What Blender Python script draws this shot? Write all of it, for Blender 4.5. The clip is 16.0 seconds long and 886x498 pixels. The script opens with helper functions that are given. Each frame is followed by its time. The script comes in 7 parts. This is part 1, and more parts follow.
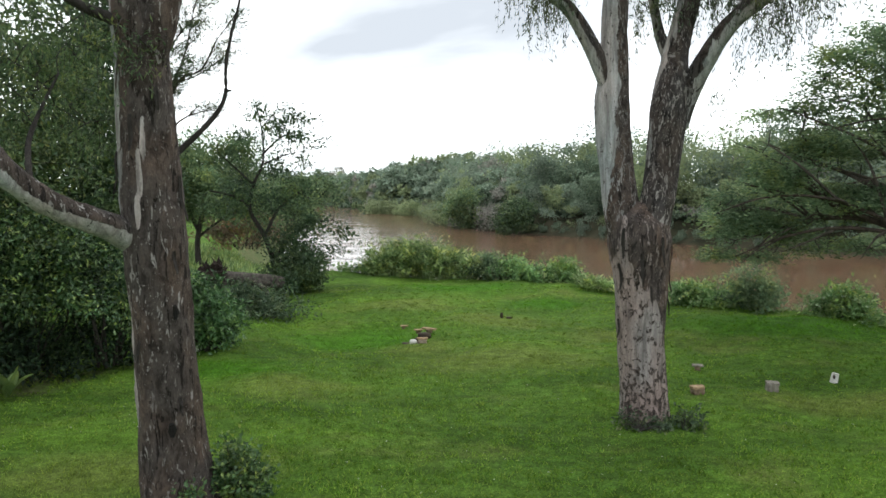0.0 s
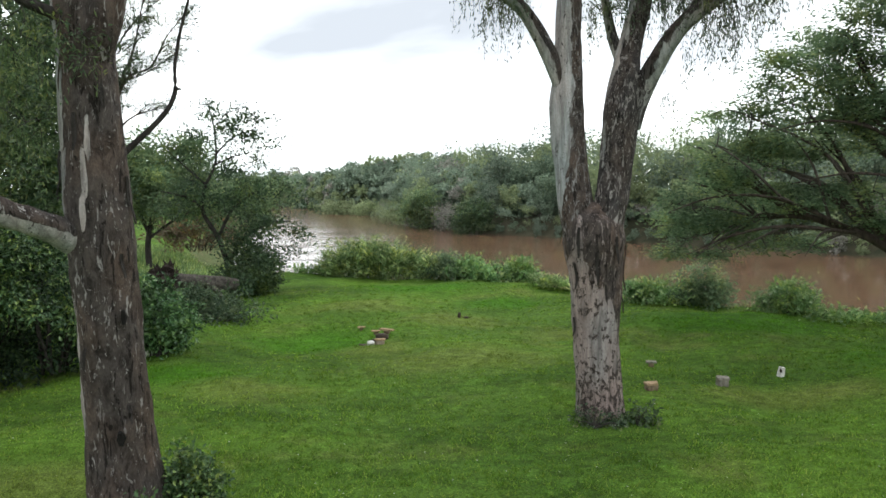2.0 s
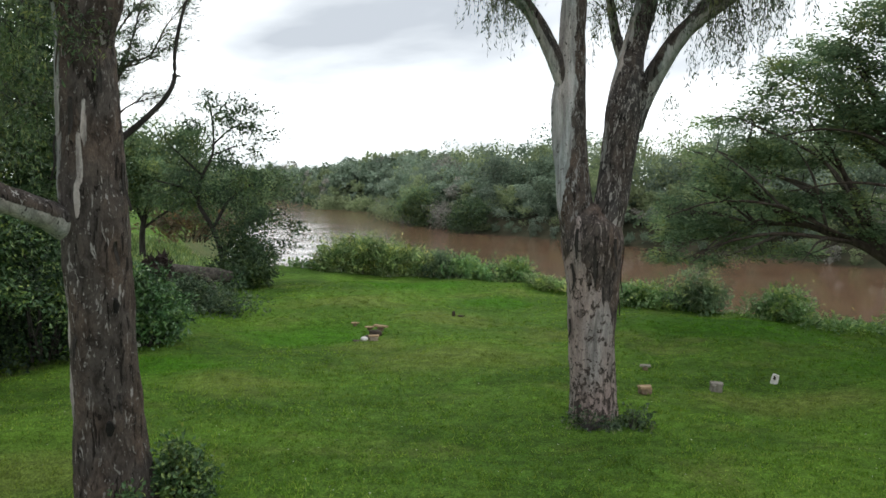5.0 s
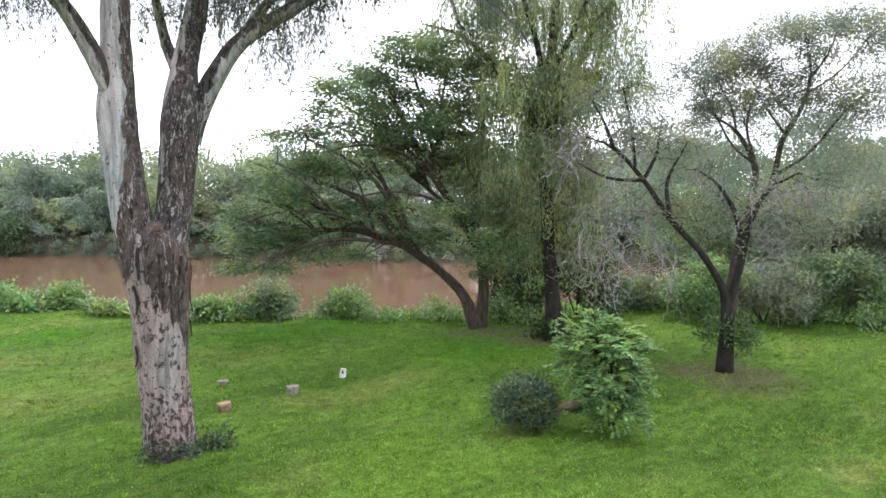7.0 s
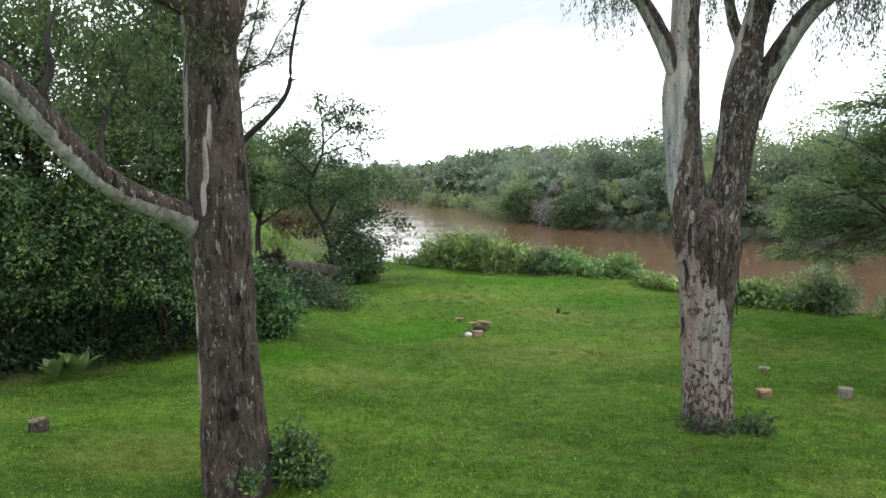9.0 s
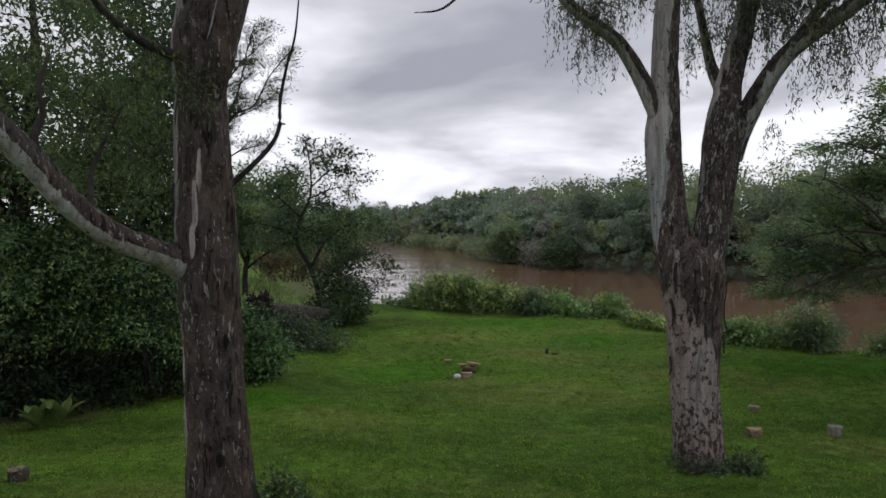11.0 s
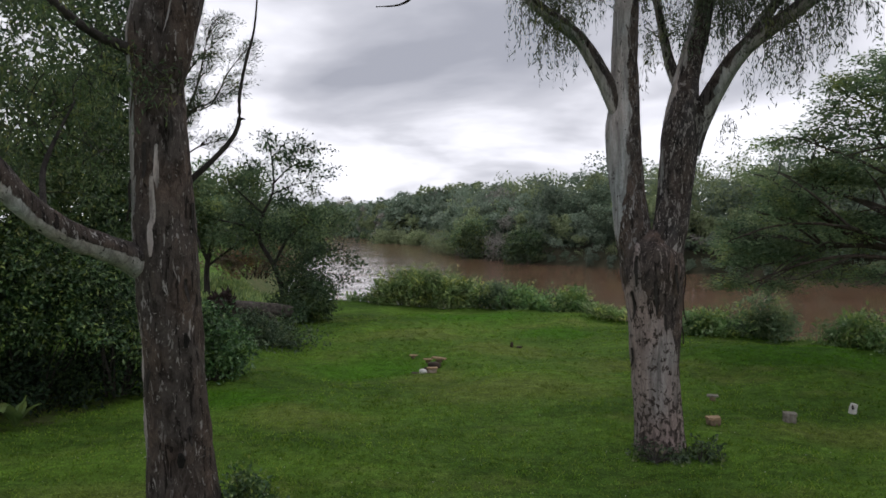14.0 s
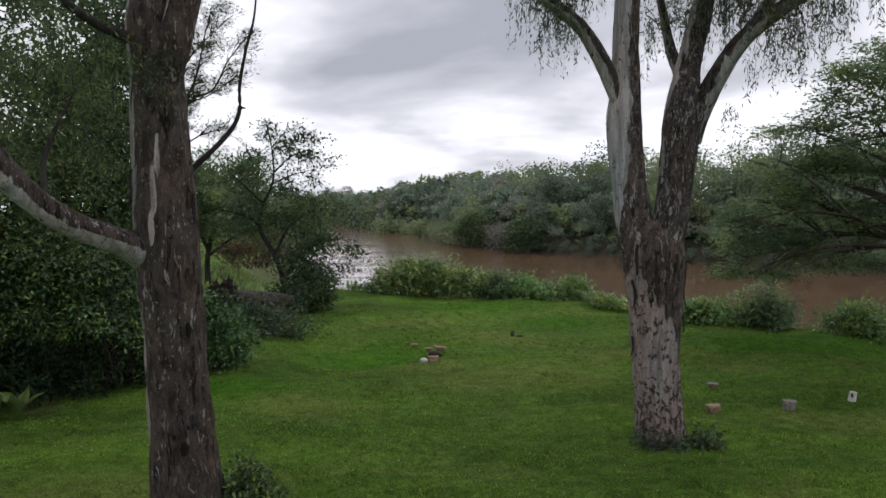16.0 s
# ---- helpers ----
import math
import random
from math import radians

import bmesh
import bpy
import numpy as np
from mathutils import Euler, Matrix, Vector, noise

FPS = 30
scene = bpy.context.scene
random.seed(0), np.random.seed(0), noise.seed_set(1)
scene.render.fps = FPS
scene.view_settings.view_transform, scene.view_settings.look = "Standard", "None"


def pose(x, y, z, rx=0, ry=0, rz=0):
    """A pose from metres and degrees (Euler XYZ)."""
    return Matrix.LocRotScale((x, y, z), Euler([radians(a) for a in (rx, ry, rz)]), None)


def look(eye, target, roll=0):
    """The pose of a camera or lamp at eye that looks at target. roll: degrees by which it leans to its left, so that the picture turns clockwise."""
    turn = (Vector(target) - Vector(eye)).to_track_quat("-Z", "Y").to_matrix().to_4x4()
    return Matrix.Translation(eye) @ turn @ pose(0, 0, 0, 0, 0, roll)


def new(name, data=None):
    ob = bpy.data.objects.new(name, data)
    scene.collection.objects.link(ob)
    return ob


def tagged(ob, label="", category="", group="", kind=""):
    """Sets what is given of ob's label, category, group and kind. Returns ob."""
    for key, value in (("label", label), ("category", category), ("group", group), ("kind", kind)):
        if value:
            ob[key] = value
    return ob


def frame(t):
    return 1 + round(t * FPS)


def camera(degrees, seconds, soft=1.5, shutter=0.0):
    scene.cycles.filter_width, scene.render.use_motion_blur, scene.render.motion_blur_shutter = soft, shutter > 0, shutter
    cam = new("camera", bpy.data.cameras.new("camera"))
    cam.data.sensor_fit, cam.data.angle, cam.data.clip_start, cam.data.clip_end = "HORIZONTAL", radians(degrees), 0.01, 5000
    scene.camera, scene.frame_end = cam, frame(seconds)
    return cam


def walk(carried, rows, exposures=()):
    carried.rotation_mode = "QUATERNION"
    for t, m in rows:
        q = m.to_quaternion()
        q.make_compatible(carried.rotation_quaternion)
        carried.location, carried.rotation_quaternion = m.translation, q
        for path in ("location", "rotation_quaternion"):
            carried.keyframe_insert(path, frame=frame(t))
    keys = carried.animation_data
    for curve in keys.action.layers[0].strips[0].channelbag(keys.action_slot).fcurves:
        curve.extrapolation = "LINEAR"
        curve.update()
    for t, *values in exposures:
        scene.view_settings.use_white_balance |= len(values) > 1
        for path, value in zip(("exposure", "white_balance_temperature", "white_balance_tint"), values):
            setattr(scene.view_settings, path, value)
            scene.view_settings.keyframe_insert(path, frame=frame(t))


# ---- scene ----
cam = camera(66.0, 16.0, soft=1.6)
# Every row: seconds, eye, target, roll.
PATH = [
    (0, (0.012, -0.264, 3.789), (0.012, 1.729, 3.616), -0.0),
    (0.5, (0.005, -0.239, 3.785), (0.103, 1.749, 3.589), -0.5),
    (1, (0.007, -0.224, 3.787), (0.086, 1.764, 3.587), 2.4),
    (1.5, (0.013, -0.237, 3.785), (0.153, 1.75, 3.607), 0.2),
    (2, (0.024, -0.232, 3.793), (0.148, 1.756, 3.62), -0.1),
    (2.5, (0.019, -0.241, 3.784), (0.07, 1.753, 3.638), -0.1),
    (3, (0.011, -0.258, 3.793), (0.099, 1.737, 3.681), 0.1),
    (3.2, (0.011, -0.243, 3.786), (0.152, 1.747, 3.65), -0.2),
    (5.3, (-0.013, -0.129, 3.763), (0.138, 1.858, 3.586), 2.0),
    (5.5, (-0.009, -0.116, 3.759), (0.295, 1.859, 3.662), 2.3),
    (6, (0.036, -0.187, 3.817), (0.689, 1.702, 3.733), 1.1),
    (6.5, (0.031, -0.118, 3.845), (1.1, 1.57, 3.761), 1.9),
    (7, (0.069, -0.04, 3.828), (1.326, 1.51, 3.697), 0.1),
    (7.5, (-0.025, -0.013, 3.811), (0.904, 1.746, 3.608), -1.1),
    (8, (-0.017, -0.051, 3.751), (0.394, 1.897, 3.56), 1.6),
    (8.5, (-0.086, -0.033, 3.774), (-0.09, 1.955, 3.556), 0.8),
    (9, (-0.067, -0.157, 3.763), (-0.225, 1.827, 3.569), 0.7),
    (9.2, (-0.095, -0.157, 3.744), (-0.234, 1.83, 3.562), 0.9),
    (11.3, (-0.067, -0.208, 3.757), (-0.191, 1.787, 3.689), 0.3),
    (11.5, (-0.071, -0.208, 3.752), (-0.193, 1.787, 3.683), 0.3),
    (12, (-0.071, -0.194, 3.756), (-0.15, 1.803, 3.663), 0.3),
    (12.5, (-0.065, -0.192, 3.752), (-0.113, 1.804, 3.632), -0.3),
    (13, (-0.049, -0.197, 3.754), (-0.054, 1.801, 3.662), 0.2),
    (13.5, (-0.058, -0.196, 3.76), (-0.074, 1.802, 3.673), 0.1),
    (14, (-0.048, -0.206, 3.756), (-0.07, 1.792, 3.67), -0.1),
    (14.5, (-0.055, -0.201, 3.754), (-0.056, 1.797, 3.653), 0.1),
    (15, (-0.055, -0.199, 3.747), (-0.06, 1.799, 3.644), -0.3),
    (15.5, (-0.052, -0.204, 3.756), (-0.049, 1.793, 3.64), -0.4),
    (16, (-0.056, -0.214, 3.751), (-0.079, 1.782, 3.634), -0.2),
]

EXPOSURES = [(0.0, -0.48, 6300, 6), (0.5, -0.78, 6300, 6), (1.0, -0.48, 6300, 6), (2.0, -0.43, 6300, 6), (2.5, -0.55, 6300, 6), (3.0, -0.90, 6300, 6), (3.2, -0.90, 6300, 6), (5.3, -0.62, 6300, 6), (5.5, -0.54, 6300, 6), (6.0, -0.65, 6300, 6), (6.5, -0.05, 6130, 15), (7.0, 0.36, 6130, 15), (7.5, 0.50, 6130, 15), (8.0, 0.05, 6130, 15), (8.5, -0.15, 6300, 6), (9.0, -0.26, 6300, 6), (9.2, -0.31, 6300, 6), (11.3, -1.60, 6250, 15), (12.5, -1.40, 6250, 15), (14.5, -1.40, 6250, 15), (16.0, -1.33, 6250, 15)]
walk(cam, [(t, look(eye, target, roll)) for t, eye, target, roll in PATH], EXPOSURES)

# ---------------------------------------------------------------- sky and sun
CLOUD_X, CLOUD_Y = 0.0, 0.84
SUN_ELEVATION, SUN_TURN = radians(45), radians(70)
world = bpy.data.worlds.new("overcast_sky")
scene.world = world
world.use_nodes = True
wn, wl = world.node_tree.nodes, world.node_tree.links
wn.clear()
w_out = wn.new("ShaderNodeOutputWorld")
w_bg = wn.new("ShaderNodeBackground")
w_sky = wn.new("ShaderNodeTexSky")
w_sky.sky_type, w_sky.sun_disc = "NISHITA", False
w_sky.sun_elevation, w_sky.sun_rotation = SUN_ELEVATION, SUN_TURN
w_tc = wn.new("ShaderNodeTexCoord")
w_split = wn.new("ShaderNodeSeparateXYZ")
w_lift = wn.new("ShaderNodeMath")
w_lift.operation = "ADD"
w_lift.inputs[1].default_value = 0.22
w_lift.use_clamp = False
w_abs = wn.new("ShaderNodeMath")
w_abs.operation = "ABSOLUTE"
w_plane = wn.new("ShaderNodeVectorMath")
w_plane.operation = "DIVIDE"
w_join = wn.new("ShaderNodeCombineXYZ")
w_map = wn.new("ShaderNodeMapping")
w_map.inputs["Location"].default_value = (CLOUD_X, CLOUD_Y, 0.12)
w_noise = wn.new("ShaderNodeTexNoise")
w_noise.inputs["Scale"].default_value = 0.9
w_noise.inputs["Detail"].default_value = 6
w_noise.inputs["Roughness"].default_value = 0.5
w_noise.inputs["Distortion"].default_value = 0.3
w_high = wn.new("ShaderNodeMapRange")
w_high.inputs["From Min"].default_value, w_high.inputs["From Max"].default_value = 0.09, 0.2
w_high.inputs["To Min"].default_value, w_high.inputs["To Max"].default_value = 0.1, -0.01
w_thin = wn.new("ShaderNodeMath")
w_thin.operation = "ADD"
w_ramp = wn.new("ShaderNodeValToRGB")
w_ramp.color_ramp.elements[0].position, w_ramp.color_ramp.elements[1].position = 0.35, 0.6
w_ramp.color_ramp.elements[0].color = (15.4, 16.0, 17.4, 1)
w_ramp.color_ramp.elements[1].color = (41.0, 41.2, 41.8, 1)
w_half = w_ramp.color_ramp.elements.new(0.48)
w_half.color = (25.0, 25.4, 26.4, 1)
w_mix = wn.new("ShaderNodeMix")
w_mix.data_type = "RGBA"
w_mix.inputs["Factor"].default_value = 0.94
wl.new(w_tc.outputs["Generated"], w_split.inputs["Vector"])
wl.new(w_split.outputs["Z"], w_abs.inputs[0])
wl.new(w_abs.outputs["Value"], w_lift.inputs[0])
for axis in ("X", "Y", "Z"):
    wl.new(w_lift.outputs["Value"], w_join.inputs[axis])
wl.new(w_tc.outputs["Generated"], w_plane.inputs[0])
wl.new(w_join.outputs["Vector"], w_plane.inputs[1])
wl.new(w_plane.outputs["Vector"], w_map.inputs["Vector"])
wl.new(w_map.outputs["Vector"], w_noise.inputs["Vector"])
wl.new(w_abs.outputs["Value"], w_high.inputs["Value"])
wl.new(w_noise.outputs["Fac"], w_thin.inputs[0])
wl.new(w_high.outputs["Result"], w_thin.inputs[1])
wl.new(w_thin.outputs["Value"], w_ramp.inputs["Fac"])
wl.new(w_sky.outputs["Color"], w_mix.inputs["A"])
wl.new(w_ramp.outputs["Color"], w_mix.inputs["B"])
wl.new(w_mix.outputs["Result"], w_bg.inputs["Color"])
wl.new(w_bg.outputs["Background"], w_out.inputs["Surface"])
w_bg.inputs["Strength"].default_value = 0.075

sun = new("sun", bpy.data.lights.new("sun", "SUN"))
sun.data.energy, sun.data.angle, sun.data.color = 1.35, radians(22), (1.0, 0.96, 0.9)
sun.matrix_world = look((60 * math.sin(SUN_TURN), 60 * math.cos(SUN_TURN), 60 * math.tan(SUN_ELEVATION)), (0, 0, 0))

# ---------------------------------------------------------------- materials
WATER_Z = -2.5


class Mat:
    """A node material with short ways to add nodes."""

    def __init__(self, name, rough=0.8, spec=0.3):
        self.m = bpy.data.materials.new(name)
        self.m.use_nodes = True
        self.n, self.l = self.m.node_tree.nodes, self.m.node_tree.links
        self.p = self.n["Principled BSDF"]
        self.p.inputs["Roughness"].default_value = rough
        self.p.inputs["Specular IOR Level"].default_value = spec
        self.tc = self.n.new("ShaderNodeTexCoord").outputs["Object"]

    def noise(self, scale, detail=4, stretch=(1, 1, 1), rough=0.55, offset=(0, 0, 0), distort=0.0):
        mp = self.n.new("ShaderNodeMapping")
        mp.inputs["Scale"].default_value = stretch
        mp.inputs["Location"].default_value = offset
        self.l.new(self.tc, mp.inputs["Vector"])
        t = self.n.new("ShaderNodeTexNoise")
        t.inputs["Scale"].default_value, t.inputs["Detail"].default_value = scale, detail
        t.inputs["Roughness"].default_value, t.inputs["Distortion"].default_value = rough, distort
        self.l.new(mp.outputs["Vector"], t.inputs["Vector"])
        return t.outputs["Fac"]

    def island(self):
        return self.n.new("ShaderNodeNewGeometry").outputs["Random Per Island"]

    def ramp(self, fac, *stops):
        r = self.n.new("ShaderNodeValToRGB")
        e = r.color_ramp.elements
        while len(e) < len(stops):
            e.new(0.5)
        for k, (pos, c) in zip(e, stops):
            k.position = pos
            k.color = (*c, 1) if isinstance(c, tuple) else (c, c, c, 1)
        self.l.new(fac, r.inputs["Fac"])
        return r.outputs["Color"]

    def mix(self, fac, a, b, mode="MIX"):
        x = self.n.new("ShaderNodeMix")
        x.data_type, x.blend_type = "RGBA", mode
        for key, v in (("Factor", fac), ("A", a), ("B", b)):
            if isinstance(v, (int, float)):
                x.inputs[key].default_value = v if key == "Factor" else (v, v, v, 1)
            elif isinstance(v, tuple):
                x.inputs[key].default_value = (*v, 1)
            else:
                self.l.new(v, x.inputs[key])
        return x.outputs["Result"]

    def colour(self, c):
        if isinstance(c, tuple):
            self.p.inputs["Base Color"].default_value = (*c, 1)
        else:
            self.l.new(c, self.p.inputs["Base Color"])
        return self

    def bump(self, height, strength=0.5, distance=0.02):
        b = self.n.new("ShaderNodeBump")
        b.inputs["Strength"].default_value, b.inputs["Distance"].default_value = strength, distance
        self.l.new(height, b.inputs["Height"])
        self.l.new(b.outputs["Normal"], self.p.inputs["Normal"])
        return self

    def see_through(self, colour, share):
        """Light that a leaf lets through."""
        t = self.n.new("ShaderNodeBsdfTranslucent")
        self.l.new(colour, t.inputs["Color"])
        x = self.n.new("ShaderNodeMixShader")
        x.inputs["Fac"].default_value = share
        out = self.n["Material Output"]
        self.l.new(self.p.outputs["BSDF"], x.inputs[1])
        self.l.new(t.outputs["BSDF"], x.inputs[2])
        self.l.new(x.outputs["Shader"], out.inputs["Surface"])
        return self


def leaf_mat(name, dark, light, odd=None, share=0.3, rough=0.5, patch=0.5, spec=0.35, hue=True):
    """Leaves: each one its own shade, whole sprays lighter or darker."""
    k = Mat(name, rough, spec)
    c = k.ramp(k.island(), (0.0, dark), (0.75, light), (1.0, odd or light))
    c = k.mix(1.0, c, k.ramp(k.noise(patch, 2), (0.3, 0.62), (0.7, 1.25)), "MULTIPLY")
    fresh = k.ramp(k.noise(patch * 1.9, 3, offset=(5, 9, 2)), (0.42, (0.86, 0.94, 1.06)), (0.55, (1.0, 1.0, 1.0)), (0.66, (1.34, 1.2, 0.82)))
    if hue:
        c = k.mix(1.0, c, fresh, "MULTIPLY")
    k.colour(c).see_through(c, share)
    return k.m


def bark_mat(name, pale, mid, dark, bare, lean=(-0.97, -0.1, 0.0), side=0.5, torn=1.0, blotch=((0.0, 0.0),), flecks=0.0, rim=0.0, strips=()):
    """Gum bark: dark flaking plates with small pale flecks, and smooth bare wood where the bark has come off.
    bare and blotch are (height, amount) stops; lean is the side that is barest; strips are long peeled places (x, y, z, width, height)."""
    k = Mat(name, 0.85, 0.15)

    def calc(op, a, b=None, c=None):
        m = k.n.new("ShaderNodeMath")
        m.operation = op
        for i, v in enumerate((a, b, c)):
            if isinstance(v, (int, float)):
                m.inputs[i].default_value = v
            elif v is not None:
                k.l.new(v, m.inputs[i])
        return m.outputs["Value"]

    spot = k.n.new("ShaderNodeSeparateXYZ")
    k.l.new(k.tc, spot.inputs["Vector"])
    up = calc("MULTIPLY", spot.outputs["Z"], 0.1)

    def by_height(stops):
        return k.ramp(up, *[(z / 10, v) for z, v in (*stops, (10.0, stops[-1][1]))])

    face = k.n.new("ShaderNodeVectorMath")
    face.operation = "DOT_PRODUCT"
    k.l.new(k.n.new("ShaderNodeTexCoord").outputs["Normal"], face.inputs[0])
    face.inputs[1].default_value = lean
    turned = face.outputs["Value"]
    if rim:
        turned = calc("MAXIMUM", turned, calc("MULTIPLY", turned, -rim))
    fine = k.noise(70, 3, (1, 1, 0.5))
    # dark plates with cracks and pale flecks
    plates = k.ramp(k.noise(9, 6, (1, 1, 0.5), 0.7, (1, 8, 3), 0.6), (0.36, dark), (0.5, mid), (0.64, tuple(1.45 * v for v in mid)))
    red = k.ramp(k.noise(2.6, 4, (1, 1, 0.6), offset=(4, 4, 1)), (0.4, (0.86, 0.9, 0.94)), (0.62, (1.12, 1.02, 0.95)))
    plates = k.mix(1.0, plates, red, "MULTIPLY")
    zones = k.ramp(k.noise(2.0, 3, (1, 1, 0.5), offset=(14, 4, 1)), (0.38, 0.35), (0.58, 1.0))
    chips = k.ramp(k.noise(15, 3, (1, 1, 0.3), 0.6, (5, 5, 2), 1.0), (0.61 - flecks, 0.0), (0.63 - flecks, 1.0))
    specks = k.ramp(k.noise(36, 2, (1, 1, 0.4), 0.5, (7, 2, 2), 0.8), (0.655 - flecks, 0.0), (0.68 - flecks, 0.8))
    rough = k.mix(k.mix(1.0, chips, zones, "MULTIPLY"), plates, tuple(0.85 * v for v in pale))
    rough = k.mix(specks, rough, tuple(0.7 * v for v in pale))
    cracks = k.ramp(k.noise(17, 4, (1, 1, 0.18), 0.65, (2, 6, 8), 0.8), (0.59, 0.0), (0.63, 0.9))
    rough = k.mix(cracks, rough, tuple(0.4 * v for v in dark))
    # bare wood with streaks and blotches of bark that still clings
    cool = k.ramp(k.noise(1.6, 4, (1, 1, 0.5), 0.6, (3, 1, 7)), (0.4, (1.05, 0.98, 0.96)), (0.62, (0.94, 1.02, 1.05)))
    bare_wood = k.mix(1.0, pale, cool, "MULTIPLY")
    streaks = k.ramp(k.noise(13, 5, (1, 1, 0.12), 0.65, (9, 1, 4), 0.4), (0.36, 0.55), (0.6, 1.15))
    bare_wood = k.mix(1.0, bare_wood, streaks, "MULTIPLY")
    cling = calc("ADD", k.noise(13, 6, (1, 1, 0.7), 0.68, (9, 2, 4), 0.25), by_height(blotch))
    patches = k.ramp(cling, (0.63, 0.0), (0.645, 1.0))
    scab = k.ramp(k.noise(26, 3, (1, 1, 0.6), offset=(3, 3, 9)), (0.35, dark), (0.65, tuple(1.2 * v for v in mid)))
    bare_wood = k.mix(patches, bare_wood, scab)
    slits = k.ramp(k.noise(22, 5, (1, 1, 0.3), 0.68, (1, 7, 4), 0.25), (0.63, 0.0), (0.65, 0.9))
    bare_wood = k.mix(slits, bare_wood, dark)
    # where the bark has come off
    ragged = k.noise(3.4, 6, (1, 1, 0.3), 0.66, (8, 3, 5), 0.6)
    off = calc("MULTIPLY_ADD", turned, side, by_height(bare))
    off = calc("ADD", off, calc("MULTIPLY_ADD", ragged, torn, -0.5 * torn))
    peeled = k.ramp(off, (0.49, 0.0), (0.51, 1.0))
    for x, y, z, w, h in strips:
        way = k.n.new("ShaderNodeMapping")
        way.vector_type = "TEXTURE"
        way.inputs["Location"].default_value, way.inputs["Scale"].default_value = (x, y, z), (w, w * 3, h)
        k.l.new(k.tc, way.inputs["Vector"])
        far = k.n.new("ShaderNodeVectorMath")
        far.operation = "LENGTH"
        k.l.new(way.outputs["Vector"], far.inputs[0])
        near = calc("MULTIPLY_ADD", k.noise(6, 4, (1, 1, 0.5), 0.6, (x, z, 1)), 2.2, far.outputs["Value"])
        peeled = k.mix(1.0, peeled, k.ramp(calc("MULTIPLY", near, 0.25), (0.49, 1.0), (0.51, 0.0)), "LIGHTEN")
    c = k.mix(peeled, rough, bare_wood)
    c = k.mix(1.0, c, k.ramp(fine, (0.25, 0.72), (0.75, 1.2)), "MULTIPLY")
    thick = k.mix(chips, k.mix(cracks, k.mix(0.3, k.noise(9, 6, (1, 1, 0.5), 0.7, (1, 8, 3), 0.6), fine), 0.0), 0.25)
    low = k.mix(patches, k.mix(0.15, 0.22, fine), 0.5)
    return k.colour(c).bump(k.mix(peeled, thick, low), 0.9, 0.04).m


def plain_mat(name, a, b, scale=6.0, rough=0.85, bump=0.4, spec=0.25, stretch=(1, 1, 1)):
    k = Mat(name, rough, spec)
    n = k.noise(scale, 6, stretch)
    f = k.noise(scale * 7, 3, stretch)
    c = k.mix(1.0, k.ramp(n, (0.3, a), (0.7, b)), k.ramp(f, (0.25, 0.7), (0.75, 1.15)), "MULTIPLY")
    return k.colour(c).bump(f, bump, 0.02).m


# Lusher, tree-shaded and drier places in the lawn: x, y, reach across, reach along.
# The last two lush places put the bank trees' shade into the grass colour.
LUSH_AND_SHADED = [(0.6, 25.3, 2.6, 1.3), (3.5, 22.4, 1.5, 0.8), (-2.1, 17.6, 1.9, 1.4), (-4.5, 13.9, 1.6, 0.9), (9.2, 17.6, 3.4, 1.6), (12.5, 13.6, 3.2, 2.2)]
DRY = [(-2.8, 12.5, 1.3, 0.8), (1.6, 19.6, 1.8, 1.2), (1.4, 14.6, 2.4, 1.2), (7.6, 12.0, 2.2, 0.7), (-0.6, 16.3, 1.0, 0.9), (-4.6, 8.6, 1.6, 0.8), (4.8, 17.2, 2.0, 0.9), (-1.4, 21.5, 2.0, 1.0)]


def lawn_places(k, places, seed):
    """A soft ragged mask of the given places on the lawn."""
    total = None
    for n, (x, y, rx, ry) in enumerate(places):
        way = k.n.new("ShaderNodeMapping")
        way.vector_type = "TEXTURE"
        way.inputs["Location"].default_value, way.inputs["Scale"].default_value = (x, y, 0), (rx, ry, 50)
        k.l.new(k.tc, way.inputs["Vector"])
        far = k.n.new("ShaderNodeVectorMath")
        far.operation = "LENGTH"
        k.l.new(way.outputs["Vector"], far.inputs[0])
        if total is None:
            total = far.outputs["Value"]
        else:
            least = k.n.new("ShaderNodeMath")
            least.operation = "MINIMUM"
            k.l.new(total, least.inputs[0])
            k.l.new(far.outputs["Value"], least.inputs[1])
            total = least.outputs["Value"]
    ragged = k.n.new("ShaderNodeMath")
    ragged.operation = "MULTIPLY_ADD"
    k.l.new(k.noise(0.9, 5, (1, 1.6, 1), 0.6, (seed, seed, 0)), ragged.inputs[0])
    ragged.inputs[1].default_value = 1.3
    k.l.new(total, ragged.inputs[2])
    mask = k.n.new("ShaderNodeMapRange")
    mask.interpolation_type = "SMOOTHSTEP"
    mask.inputs["From Min"].default_value, mask.inputs["From Max"].default_value = 1.0, 2.0
    mask.inputs["To Min"].default_value, mask.inputs["To Max"].default_value = 1.0, 0.0
    k.l.new(ragged.outputs["Value"], mask.inputs["Value"])
    return mask.outputs["Result"]


